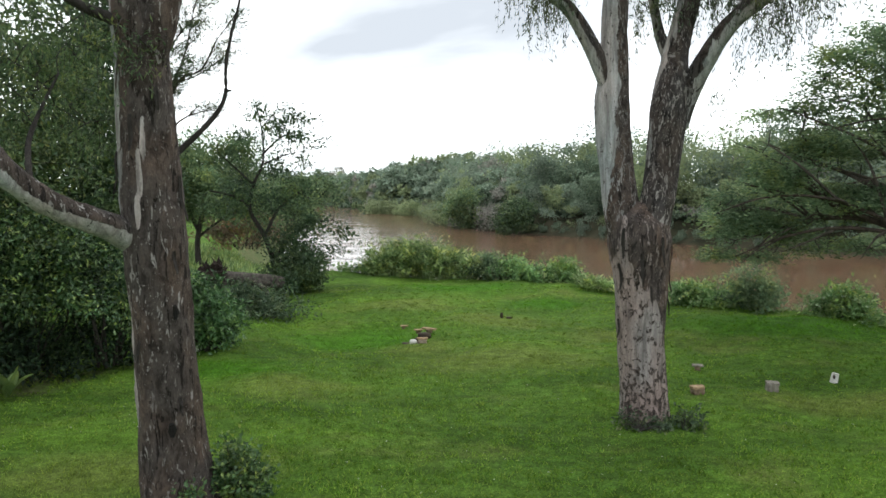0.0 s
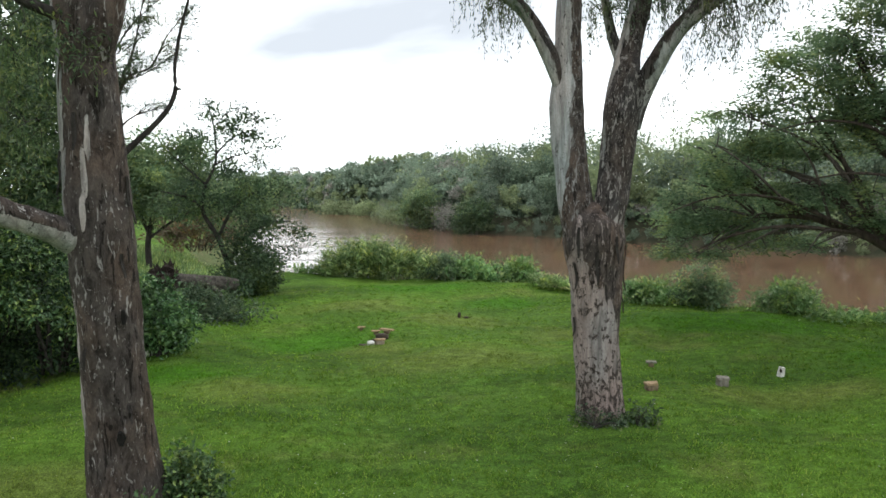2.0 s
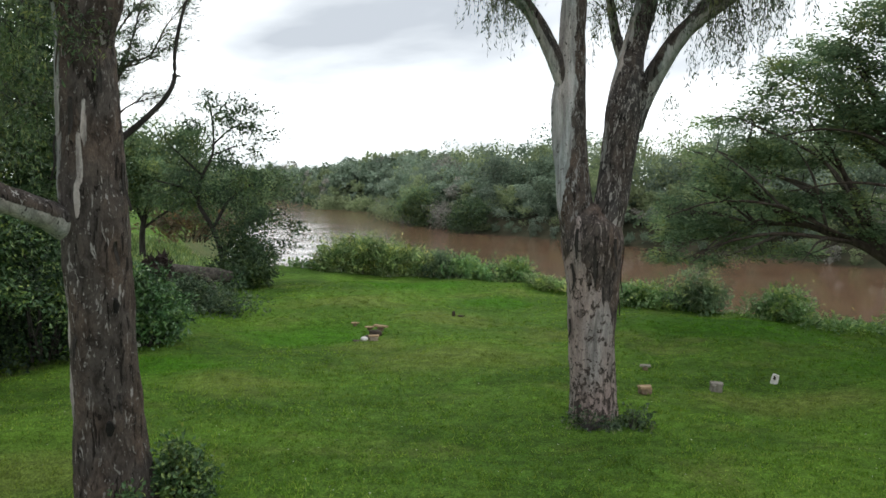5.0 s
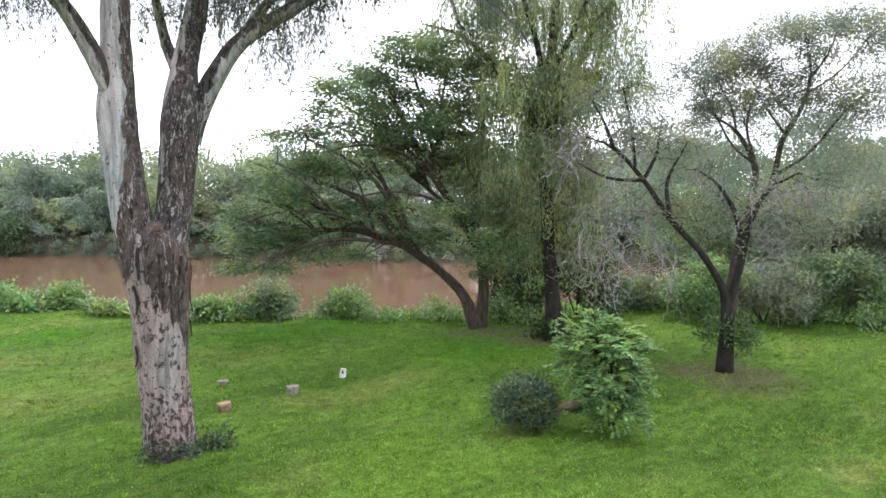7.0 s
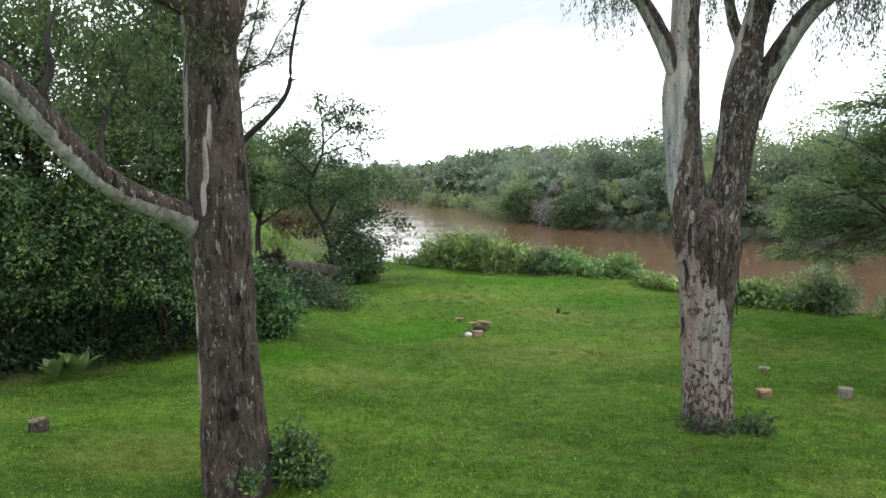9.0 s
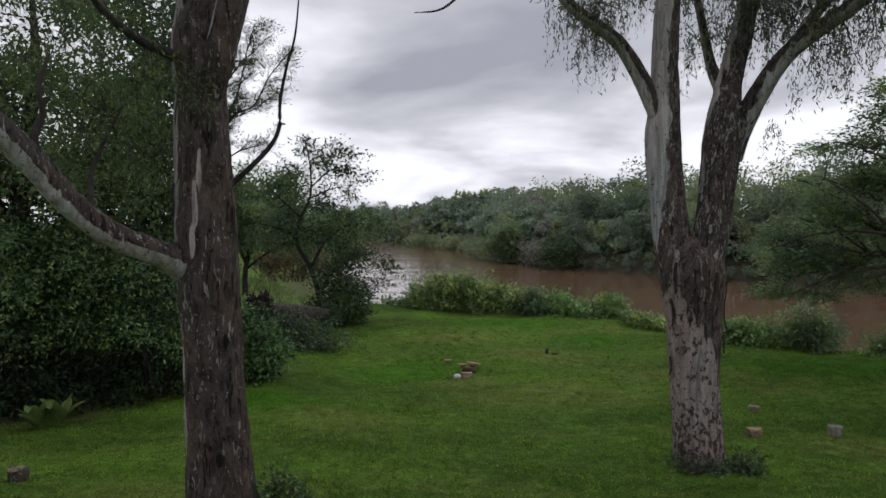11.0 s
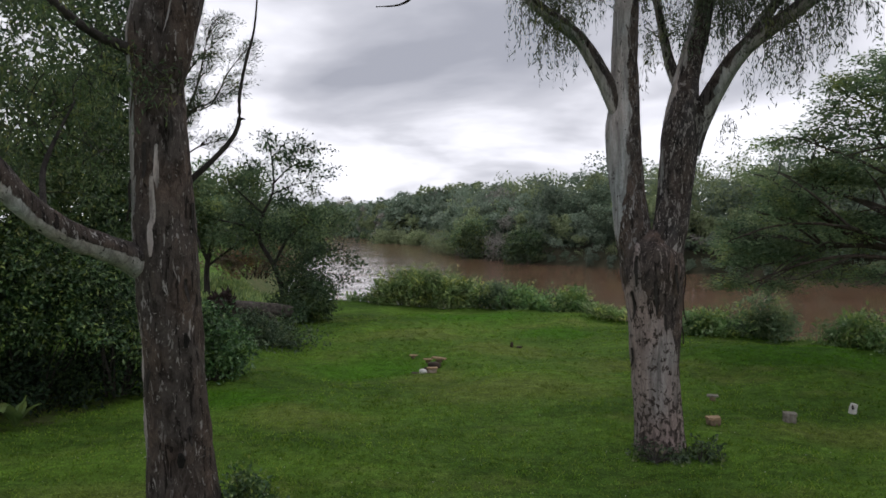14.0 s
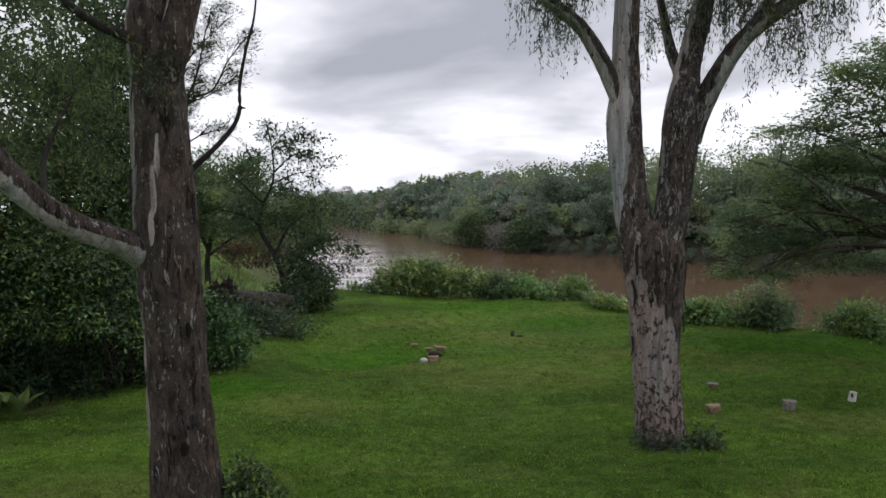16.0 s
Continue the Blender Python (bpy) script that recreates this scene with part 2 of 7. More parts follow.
def lawn_mat():
    k = Mat("lawn_grass", 0.9, 0.06)
    wide, mid, fine = k.noise(0.17, 4, (1, 1.8, 1), offset=(2, 5, 0)), k.noise(0.8, 5, (1, 2.4, 1)), k.noise(30, 4)
    c = k.ramp(wide, (0.38, (0.042, 0.087, 0.012)), (0.48, (0.062, 0.122, 0.017)), (0.6, (0.09, 0.17, 0.02)))
    c = k.mix(k.ramp(mid, (0.4, 0.0), (0.75, 0.5)), c, (0.095, 0.155, 0.026))
    dull = k.noise(0.42, 4, (1, 1.8, 1), offset=(9, 1, 0))
    c = k.mix(k.ramp(dull, (0.54, 0.0), (0.72, 0.6)), c, (0.15, 0.165, 0.045))
    c = k.mix(k.mix(1.0, lawn_places(k, DRY, 3.0), 0.7, "MULTIPLY"), c, (0.128, 0.162, 0.036))
    c = k.mix(k.mix(1.0, lawn_places(k, LUSH_AND_SHADED, 8.0), 0.8, "MULTIPLY"), c, (0.05, 0.14, 0.008))
    c = k.mix(1.0, c, k.ramp(fine, (0.3, 0.42), (0.7, 1.5)), "MULTIPLY")
    c = k.mix(1.0, c, k.ramp(k.noise(1.7, 4, (1, 2.4, 1), 0.6, (3, 3, 0)), (0.35, 0.8), (0.65, 1.2)), "MULTIPLY")
    c = k.mix(1.0, c, k.ramp(k.noise(5, 6, (1, 1.5, 1), 0.7), (0.32, 0.62), (0.68, 1.35)), "MULTIPLY")
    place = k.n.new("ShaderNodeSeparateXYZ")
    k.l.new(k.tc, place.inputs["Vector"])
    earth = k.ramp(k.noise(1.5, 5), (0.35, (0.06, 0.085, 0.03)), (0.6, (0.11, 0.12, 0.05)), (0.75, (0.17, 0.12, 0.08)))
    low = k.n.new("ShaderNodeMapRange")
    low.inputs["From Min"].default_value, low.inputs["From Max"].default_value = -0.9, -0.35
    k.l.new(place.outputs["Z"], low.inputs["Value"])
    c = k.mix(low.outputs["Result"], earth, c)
    # Bare brown earth; under willow and thicket their shade is in its colour too.
    for spot, reach in (((14.6, 7.7, 0), 1.5), ((-9.9, 10.4, 0), 1.3), ((14.2, 13.3, 0), 1.3), ((13.4, 15.0, 0), 0.8), ((-9.9, 12.4, 0), 1.2), ((-8.6, 13.9, 0), 1.0)):
        away = k.n.new("ShaderNodeVectorMath")
        away.operation = "DISTANCE"
        k.l.new(k.tc, away.inputs[0])
        away.inputs[1].default_value = spot
        ragged = k.n.new("ShaderNodeMath")
        ragged.operation = "MULTIPLY_ADD"
        k.l.new(k.noise(1.6, 5, offset=spot), ragged.inputs[0])
        ragged.inputs[1].default_value = 2.2
        k.l.new(away.outputs["Value"], ragged.inputs[2])
        worn = k.n.new("ShaderNodeMapRange")
        worn.inputs["From Min"].default_value, worn.inputs["From Max"].default_value = reach + 0.6, reach + 1.5
        worn.inputs["To Min"].default_value, worn.inputs["To Max"].default_value = 0.75, 0.0
        k.l.new(ragged.outputs["Value"], worn.inputs["Value"])
        c = k.mix(worn.outputs["Result"], c, (0.105, 0.085, 0.055))
    return k.colour(c).bump(k.mix(0.5, fine, k.noise(90, 3)), 0.9, 0.05).m


def blade_mat():
    """Blades of the lawn: each its own shade, deep green in lush and tree-shaded places and straw-green in dry ones."""
    k = Mat("grass_blades", 0.6, 0.08)
    c = k.ramp(k.island(), (0.0, (0.055, 0.125, 0.013)), (0.65, (0.17, 0.29, 0.034)), (1.0, (0.29, 0.37, 0.075)))
    c = k.mix(k.mix(1.0, lawn_places(k, DRY, 3.0), 0.55, "MULTIPLY"), c, (0.215, 0.255, 0.062))
    c = k.mix(k.mix(1.0, lawn_places(k, LUSH_AND_SHADED, 8.0), 0.7, "MULTIPLY"), c, (0.08, 0.225, 0.012))
    c = k.mix(1.0, c, k.ramp(k.noise(0.5, 4, (1, 1.7, 1)), (0.3, 0.6), (0.7, 1.25)), "MULTIPLY")
    k.colour(c).see_through(c, 0.45)
    return k.m


def water_mat():
    k = Mat("muddy_water", 0.1, 0.27)
    drift = k.noise(0.07, 4, (1, 2.5, 1))
    c = k.ramp(drift, (0.3, (0.125, 0.07, 0.042)), (0.7, (0.168, 0.098, 0.06)))
    k.colour(c)
    place = k.n.new("ShaderNodeSeparateXYZ")
    k.l.new(k.tc, place.inputs["Vector"])
    bend = k.n.new("ShaderNodeMapRange")
    bend.inputs["From Min"].default_value, bend.inputs["From Max"].default_value = 3.0, 16.0
    bend.inputs["To Min"].default_value, bend.inputs["To Max"].default_value = 1.0, 0.02
    k.l.new(place.outputs["X"], bend.inputs["Value"])
    # small ripples, and long low swells where the stream turns
    ripples = k.mix(0.4, k.noise(0.9, 4, (1, 2.2, 1), 0.6), k.noise(5.0, 3, (1, 1.8, 1)))
    currents = k.ramp(k.noise(0.09, 4, (0.5, 2.2, 1), 0.6, (4, 2, 0)), (0.45, 0.25), (0.6, 1.0))
    swells = k.noise(0.4, 4, (0.35, 1.5, 1), 0.6, (7, 1, 0), 0.3)
    swells = k.mix(1.0, swells, k.mix(1.0, currents, bend.outputs["Result"], "MULTIPLY"), "MULTIPLY")
    k.l.new(k.ramp(currents, (0.1, 0.09), (1.0, 0.14)), k.p.inputs["Roughness"])
    small = k.mix(1.0, k.mix(1.0, ripples, currents, "MULTIPLY"), 0.02, "MULTIPLY")
    return k.bump(k.mix(1.0, swells, small, "ADD"), 0.3, 0.2).m


M = {
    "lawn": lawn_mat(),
    "water": water_mat(),
    "forest_floor": plain_mat("forest_floor", (0.035, 0.04, 0.02), (0.085, 0.075, 0.045), 0.8),
    "grass": blade_mat(),
    "gum_bark": bark_mat("gum_tree_bark", (0.3, 0.28, 0.262), (0.066, 0.053, 0.045), (0.026, 0.02, 0.016), ((0.0, 0.0), (2.2, 0.04), (3.3, 0.06), (3.7, 0.17), (5.6, 0.2)), (-0.98, -0.16, 0.0), 0.45, 0.55, rim=0.6, flecks=-0.012, strips=(
        (-0.47, -0.1, 2.2, 0.06, 0.5), (-0.45, -0.1, 1.3, 0.05, 0.4), 
        (-0.21, -0.34, 4.0, 0.035, 0.36), (-0.16, -0.34, 4.35, 0.03, 0.25), (-0.24, -0.34, 3.55, 0.03, 0.2), (0.28, -0.1, 3.9, 0.05, 0.5), (0.28, -0.1, 2.4, 0.04, 0.6))),
    "gum_low_pale": bark_mat("gum_tree_bark_bare_below", (0.285, 0.238, 0.218), (0.078, 0.061, 0.052), (0.03, 0.024, 0.021), ((0.0, 0.82), (1.4, 0.74), (1.9, 0.58), (2.4, 0.32), (2.9, 0.1), (3.4, 0.05)), (-0.95, -0.1, 0.0), 0.34, 0.9, blotch=((0.0, 0.12), (0.8, 0.11), (1.1, 0.05), (1.6, 0.06), (2.2, 0.08)), flecks=0.015, strips=(
        (-0.36, -0.22, 2.35, 0.09, 0.3), (-0.42, -0.1, 3.0, 0.06, 0.5))),
    "gum_rough": bark_mat("gum_tree_rough_bark", (0.36, 0.33, 0.305), (0.056, 0.048, 0.044), (0.02, 0.017, 0.015), ((0.0, 0.04), (5.0, 0.08), (7.0, 0.2)), (-0.95, -0.1, 0.0), 0.45, 0.7, rim=0.6, flecks=0.03),
    "gum_smooth": bark_mat("gum_tree_smooth_bark", (0.36, 0.345, 0.335), (0.078, 0.061, 0.052), (0.03, 0.024, 0.02), ((0.0, 0.05), (3.2, 0.08), (4.2, 0.3), (5.0, 0.42), (7.0, 0.46)), (-0.97, -0.1, 0.0), 0.46, 0.85, blotch=((0.0, -0.03),), flecks=0.03),
    "gum_limb": bark_mat("gum_tree_limb_bark", (0.33, 0.315, 0.3), (0.056, 0.047, 0.042), (0.022, 0.018, 0.016), ((0.0, 0.52), (4.8, 0.52), (5.2, 0.45)), (-0.25, 0.1, -0.9), 0.5, 0.75, blotch=((0.0, -0.02),)),
    "dark_bark": plain_mat("dark_bark", (0.014, 0.012, 0.01), (0.06, 0.052, 0.045), 14, bump=1.0, stretch=(1, 1, 0.25)),
    "blackish_bark": plain_mat("blackish_trunk_bark", (0.009, 0.008, 0.006), (0.045, 0.037, 0.03), 13, bump=1.0, stretch=(1, 1, 0.25)),
    "grey_bark": plain_mat("grey_dead_wood", (0.12, 0.113, 0.106), (0.33, 0.31, 0.29), 9, stretch=(1, 1, 0.3)),
    "willow_bark": plain_mat("willow_bark", (0.028, 0.021, 0.016), (0.1, 0.076, 0.06), 12, bump=1.0, stretch=(1, 1, 0.22)),
    "fallen_bark": plain_mat("fallen_trunk_bark", (0.022, 0.019, 0.016), (0.115, 0.1, 0.085), 10, bump=1.0),
    "root_earth": plain_mat("earthy_roots", (0.012, 0.008, 0.007), (0.045, 0.03, 0.025), 9, bump=1.0),
    "limb_bark": plain_mat("grey_brown_limb_bark", (0.035, 0.029, 0.023), (0.125, 0.105, 0.085), 12, bump=1.0, stretch=(1, 1, 0.3)),
    "gum_leaf": leaf_mat("gum_leaves", (0.055, 0.08, 0.045), (0.12, 0.15, 0.08), (0.19, 0.21, 0.1), 0.38, 0.45),
    "gum_leaf_near": leaf_mat("drooping_gum_leaves", (0.038, 0.07, 0.027), (0.115, 0.17, 0.06), (0.21, 0.235, 0.08), 0.28, 0.45, 1.6),
    "tipa_leaf": leaf_mat("fine_green_leaves", (0.115, 0.172, 0.082), (0.24, 0.32, 0.155), (0.31, 0.38, 0.195), 0.62, 0.6, 0.7),
    "willow_leaf": leaf_mat("willow_leaves", (0.19, 0.24, 0.105), (0.33, 0.39, 0.18), (0.4, 0.44, 0.22), 0.55, 0.6, 0.6),
    "sparse_leaf": leaf_mat("grey_green_leaves", (0.17, 0.205, 0.13), (0.3, 0.335, 0.225), (0.36, 0.38, 0.26), 0.55, 0.6, 0.6),
    "hedge_leaf": leaf_mat("dark_glossy_leaves", (0.03, 0.066, 0.024), (0.1, 0.178, 0.058), (0.24, 0.31, 0.075), 0.3, 0.42, 1.0, 0.42),
    "glossy_leaf": leaf_mat("long_glossy_leaves", (0.035, 0.09, 0.028), (0.1, 0.2, 0.06), (0.18, 0.29, 0.09), 0.25, 0.32, 1.0, 0.5),
    # Near-black leaves: deep shade inside and under the thicket put into colour.
    "shade_leaf": leaf_mat("shade_dark_leaves", (0.01, 0.02, 0.01), (0.026, 0.05, 0.02), (0.06, 0.09, 0.035), 0.2, 0.6, 1.2, 0.2),
    "dark_leaf": leaf_mat("deep_green_leaves", (0.035, 0.065, 0.03), (0.08, 0.13, 0.05), (0.13, 0.175, 0.075), 0.3, 0.5, 0.6),
    "dry_leaf": leaf_mat("dry_reddish_leaves", (0.2, 0.135, 0.09), (0.34, 0.245, 0.165), (0.27, 0.27, 0.12), 0.35, 0.6, 0.8),
    "shrub_leaf": leaf_mat("riverside_leaves", (0.11, 0.21, 0.06), (0.25, 0.38, 0.125), (0.4, 0.48, 0.22), 0.42, 0.4, 0.9, 0.45),
    "reed_leaf": leaf_mat("cane_leaves", (0.1, 0.165, 0.045), (0.33, 0.44, 0.15), (0.52, 0.57, 0.26), 0.45, 0.42, 0.9, 0.45),
    "dusty_leaf": leaf_mat("dusty_dark_leaves", (0.035, 0.065, 0.03), (0.095, 0.14, 0.065), (0.19, 0.22, 0.13), 0.25, 0.5, 1.2),
    "frond_leaf": leaf_mat("feathery_leaves", (0.14, 0.26, 0.08), (0.26, 0.41, 0.14), (0.34, 0.47, 0.17), 0.4, 0.5, 1.2),
    # Far woods: air haze is put into the leaf colours, paler and greyer.
    "far_leaf": leaf_mat("far_hazy_leaves", (0.184, 0.240, 0.177), (0.278, 0.348, 0.260), (0.341, 0.392, 0.297), 0.3, 0.8, 0.1, 0.1, False),
    "far_leaf_deep": leaf_mat("far_hazy_deep_leaves", (0.133, 0.184, 0.127), (0.209, 0.272, 0.189), (0.265, 0.316, 0.221), 0.3, 0.8, 0.1, 0.1, False),
    "far_leaf_light": leaf_mat("far_hazy_light_leaves", (0.216, 0.265, 0.145), (0.316, 0.380, 0.202), (0.380, 0.418, 0.240), 0.3, 0.8, 0.1, 0.1, False),
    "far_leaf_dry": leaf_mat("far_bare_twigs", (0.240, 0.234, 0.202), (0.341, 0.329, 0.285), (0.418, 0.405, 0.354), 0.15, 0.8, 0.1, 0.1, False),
    "cut_wood": plain_mat("cut_wood", (0.26, 0.175, 0.1), (0.4, 0.29, 0.175), 14),
    "stump_bark": plain_mat("stump_bark", (0.13, 0.095, 0.06), (0.27, 0.2, 0.135), 12, stretch=(1, 1, 0.4)),
    "round_leaf": leaf_mat("narrow_dark_leaves", (0.03, 0.06, 0.028), (0.085, 0.135, 0.06), (0.25, 0.29, 0.16), 0.25, 0.45, 2.0),
    "weathered_wood": plain_mat("weathered_wood", (0.15, 0.135, 0.11), (0.29, 0.265, 0.22), 12, stretch=(1, 1, 0.4)),
    "white_stone": plain_mat("white_stone", (0.5, 0.48, 0.44), (0.72, 0.7, 0.66), 8),
    "field_stone": plain_mat("field_stone", (0.25, 0.2, 0.16), (0.45, 0.36, 0.28), 7),
    "hollow": plain_mat("painted_hollow", (0.003, 0.003, 0.002), (0.01, 0.008, 0.006), 20),
    "soil": plain_mat("dark_soil", (0.025, 0.02, 0.015), (0.07, 0.05, 0.036), 9),
    "agave_leaf": leaf_mat("broad_plant_leaves", (0.06, 0.11, 0.03), (0.15, 0.21, 0.06), (0.24, 0.25, 0.09), 0.3, 0.45, 2.0),
}

# ---------------------------------------------------------------- mesh helpers
rng = np.random.default_rng(7)


def mesh_from(name, verts, faces, mat, smooth=False):
    """A mesh from arrays; faces all have the same number of corners."""
    verts, faces = np.asarray(verts, np.float32), np.asarray(faces, np.int32)
    me = bpy.data.meshes.new(name)
    n = faces.shape[1]
    me.vertices.add(len(verts))
    me.vertices.foreach_set("co", verts.ravel())
    me.loops.add(faces.size)
    me.loops.foreach_set("vertex_index", faces.ravel())
    me.polygons.add(len(faces))
    me.polygons.foreach_set("loop_start", np.arange(0, faces.size, n, dtype=np.int32))
    me.polygons.foreach_set("use_smooth", np.full(len(faces), smooth))
    me.materials.append(M[mat])
    me.update(calc_edges=True)
    return me


def thing(name, base, label, category, group=""):
    ob = new(name)
    ob.location = base
    ob.empty_display_size = 0.2
    return tagged(ob, label, category, group)


def part(name, verts, faces, mat, parent, label="", smooth=False, kind=""):
    """One mesh under a thing; its corners are given in the world."""
    me = mesh_from(name, np.asarray(verts, np.float32) - np.array(parent.location, np.float32), faces, mat, smooth)
    ob = new(name, me)
    ob.parent = parent
    return tagged(ob, label, kind=kind)


def unit(v):
    return v / np.maximum(np.linalg.norm(v, axis=-1, keepdims=True), 1e-9)


def spline(ctrl, radii, step):
    """Points and radii along a smooth line through the controls."""
    c, r = np.array(ctrl, float), np.array(radii, float)
    ext = np.vstack([2 * c[0] - c[1], c, 2 * c[-1] - c[-2]])
    pts, rad = [], []
    for i in range(len(c) - 1):
        p0, p1, p2, p3 = ext[i : i + 4]
        n = max(2, int(np.linalg.norm(p2 - p1) / step))
        s = np.linspace(0, 1, n, endpoint=False)[:, None]
        pts.append(0.5 * (2 * p1 + (p2 - p0) * s + (2 * p0 - 5 * p1 + 4 * p2 - p3) * s**2 + (3 * p1 - p0 - 3 * p2 + p3) * s**3))
        rad.append(r[i] + (r[i + 1] - r[i]) * s[:, 0])
    return np.vstack([*pts, c[-1:]]), np.concatenate([*rad, r[-1:]])


def tube(ctrl, radii, sides=10, step=0.15, rough=0.06, seed=0, relief=0.0):
    """A tapering, slightly lumpy limb as vertices and quads, with closed ends."""
    p, r = spline(ctrl, radii, step)
    d = unit(np.gradient(p, axis=0))
    ref = np.where(np.abs(d[:, 2:3]) > 0.9, [[1.0, 0, 0]], [[0, 0, 1.0]])
    ref = np.repeat(ref[:1], len(p), 0)
    u = unit(np.cross(d, ref))
    w = np.cross(d, u)
    a = np.linspace(0, 2 * np.pi, sides, endpoint=False)
    k = np.arange(len(p))[:, None] * step
    lump = 1 + rough * (np.sin(2 * a + 1.7 * k + seed) * 0.6 + np.sin(3 * a - 2.9 * k + 2 * seed) * 0.5 + np.sin(5 * a + 5.1 * k) * 0.3)
    v = p[:, None] + (r[:, None] * lump)[..., None] * (np.cos(a)[None, :, None] * u[:, None] + np.sin(a)[None, :, None] * w[:, None])
    i = np.arange(len(p) - 1)[:, None] * sides
    j = np.arange(sides)[None]
    q = np.stack([i + j, i + (j + 1) % sides, i + sides + (j + 1) % sides, i + sides + j], -1).reshape(-1, 4)
    if relief:
        flat_v, mid = v.reshape(-1, 3), np.repeat(p, sides, 0)
        lift = np.array([noise.noise(Vector((x * 9, y * 9, z * 3.2))) + 0.6 * noise.noise(Vector((x * 23, y * 23, z * 9))) for x, y, z in flat_v])
        v = flat_v + unit(flat_v - mid) * (lift * relief)[:, None]
    v = np.vstack([v.reshape(-1, 3), p[:1], p[-1:]])
    n0, n1, last = len(v) - 2, len(v) - 1, (len(p) - 1) * sides
    ends = []
    for k in range(0, sides - 1, 2):
        ends.append([n0, (k + 2) % sides, k + 1, k])
        ends.append([n1, last + k, last + k + 1, last + (k + 2) % sides])
    return v, np.vstack([q, ends])


def joined(pieces):
    verts, faces, n = [], [], 0
    for v, f in pieces:
        verts.append(v)
        faces.append(np.asarray(f) + n)
        n += len(v)
    return np.vstack(verts), np.vstack(faces)


def leaves(c, d, length, width, fold=0.25, up=0.6, out=None):
    """Leaf blades: base points c, directions d."""
    n = len(c)
    d = unit(d)
    nrm = unit(rng.normal(size=(n, 3)) * (1.0 if out is None else 0.55) + [0, 0, up * (2 if out is None else 0.5)] + (0 if out is None else out))
    s = unit(np.cross(d, nrm))
    nrm = np.cross(s, d)
    length, width = np.broadcast_to(length, n)[:, None], np.broadcast_to(width, n)[:, None]
    mid = c + d * length * 0.45 + nrm * width * fold
    tip = c + d * length
    v = np.stack([c, mid + s * width / 2, tip, mid - s * width / 2], 1).reshape(-1, 3)
    return v, np.arange(4 * n).reshape(-1, 4)


def gaps(p, size, seed):
    """A smooth field from -1 to 1, to leave holes in a crown."""
    q = p / size
    return (np.sin(q[:, 0] * 2.1 + q[:, 1] * 1.3 + seed) + np.sin(q[:, 1] * 2.7 - q[:, 2] * 2.2 + 2 * seed) + np.sin(q[:, 2] * 2.9 + q[:, 0] * 1.1 + 3 * seed)) / 3


def in_blobs(blobs, density, hole=0.35, size=0.7, seed=1.0, shell=0.45, lobe=0.0, flat=0.8):
    """Spray places in the blobs (x, y, z, across, high), gathered on rounded lobes where a lobe size is given."""
    out, faced = [], []
    for x, y, z, rx, rz, *extra in blobs:
        n = int(density * rx * rx * rz * 4.2 * (extra[0] if extra else 1.0)) + 3
        if lobe:
            nl = int(min(70, max(4, 2.6 * rx * rx * rz / lobe**3)))
            v = unit(rng.normal(size=(nl, 3)) + [0, 0, 0.25]) * rng.uniform(0.35, 0.95, (nl, 1))
            centre, r = v * [rx, rx, rz], lobe * rng.uniform(0.55, 1.3, nl)
            k = rng.choice(nl, n, p=r**2 / (r**2).sum())
            o = unit(rng.normal(size=(n, 3)) + [0, 0, 0.35]) * rng.uniform(0.6, 1.08, (n, 1)) * r[k][:, None]
            out.append(np.array([x, y, z]) + centre[k] + o * [1, 1, flat])
            faced.append(unit(o))
            continue
        v = unit(rng.normal(size=(n, 3))) * (rng.random((n, 1)) ** shell)
        v *= 1 + 0.14 * rng.normal(size=(n, 1))
        out.append(np.array([x, y, z]) + v * [rx, rx, rz])
        faced.append(unit(v))
    p, o = np.vstack(out), np.vstack(faced)
    keep = gaps(p, size, seed) > -hole
    return p[keep], o[keep]


def tufts(p, per, radius, flat=0.55, droop=0.25, level=0.0):
    """Leaf bases and directions round each spray place."""
    c = np.repeat(p, per, 0)
    o = rng.normal(size=c.shape) * [radius, radius, radius * flat]
    d = unit(o + 1e-6) + 0.7 * rng.normal(size=c.shape) - [0, 0, droop]
    d[:, 2] *= 1 - level
    return c + o, d


def strands(p, per, length, sway=0.25, spread=0.05):
    """Leaf bases and directions along shoots that hang from each place, and the shoots' lines."""
    n = len(p)
    ln = length * rng.uniform(0.45, 1.15, n)
    turn = rng.normal(size=(n, 3)) * [sway, sway, 0]

    def line(s):
        s = s[None, :, None]
        return p[:, None] + turn[:, None] * ln[:, None, None] * np.sqrt(s) - np.array([0, 0, 1.0]) * ln[:, None, None] * s**1.15

    c = line(np.linspace(0.04, 1, per)).reshape(-1, 3)
    c = c + rng.normal(size=c.shape) * spread
    d = np.array([0, 0, -1.0]) + 0.5 * rng.normal(size=c.shape)
    return c, d, line(np.linspace(0, 1, 5))


def shoots_of(parent, lines, mat, r=0.004):
    taper = np.repeat(np.linspace(1, 0.4, lines.shape[1])[None] * r, len(lines), 0)
    v, f = prisms(lines, taper)
    part("shoot_growth", v, f, mat, parent, kind="stuff")


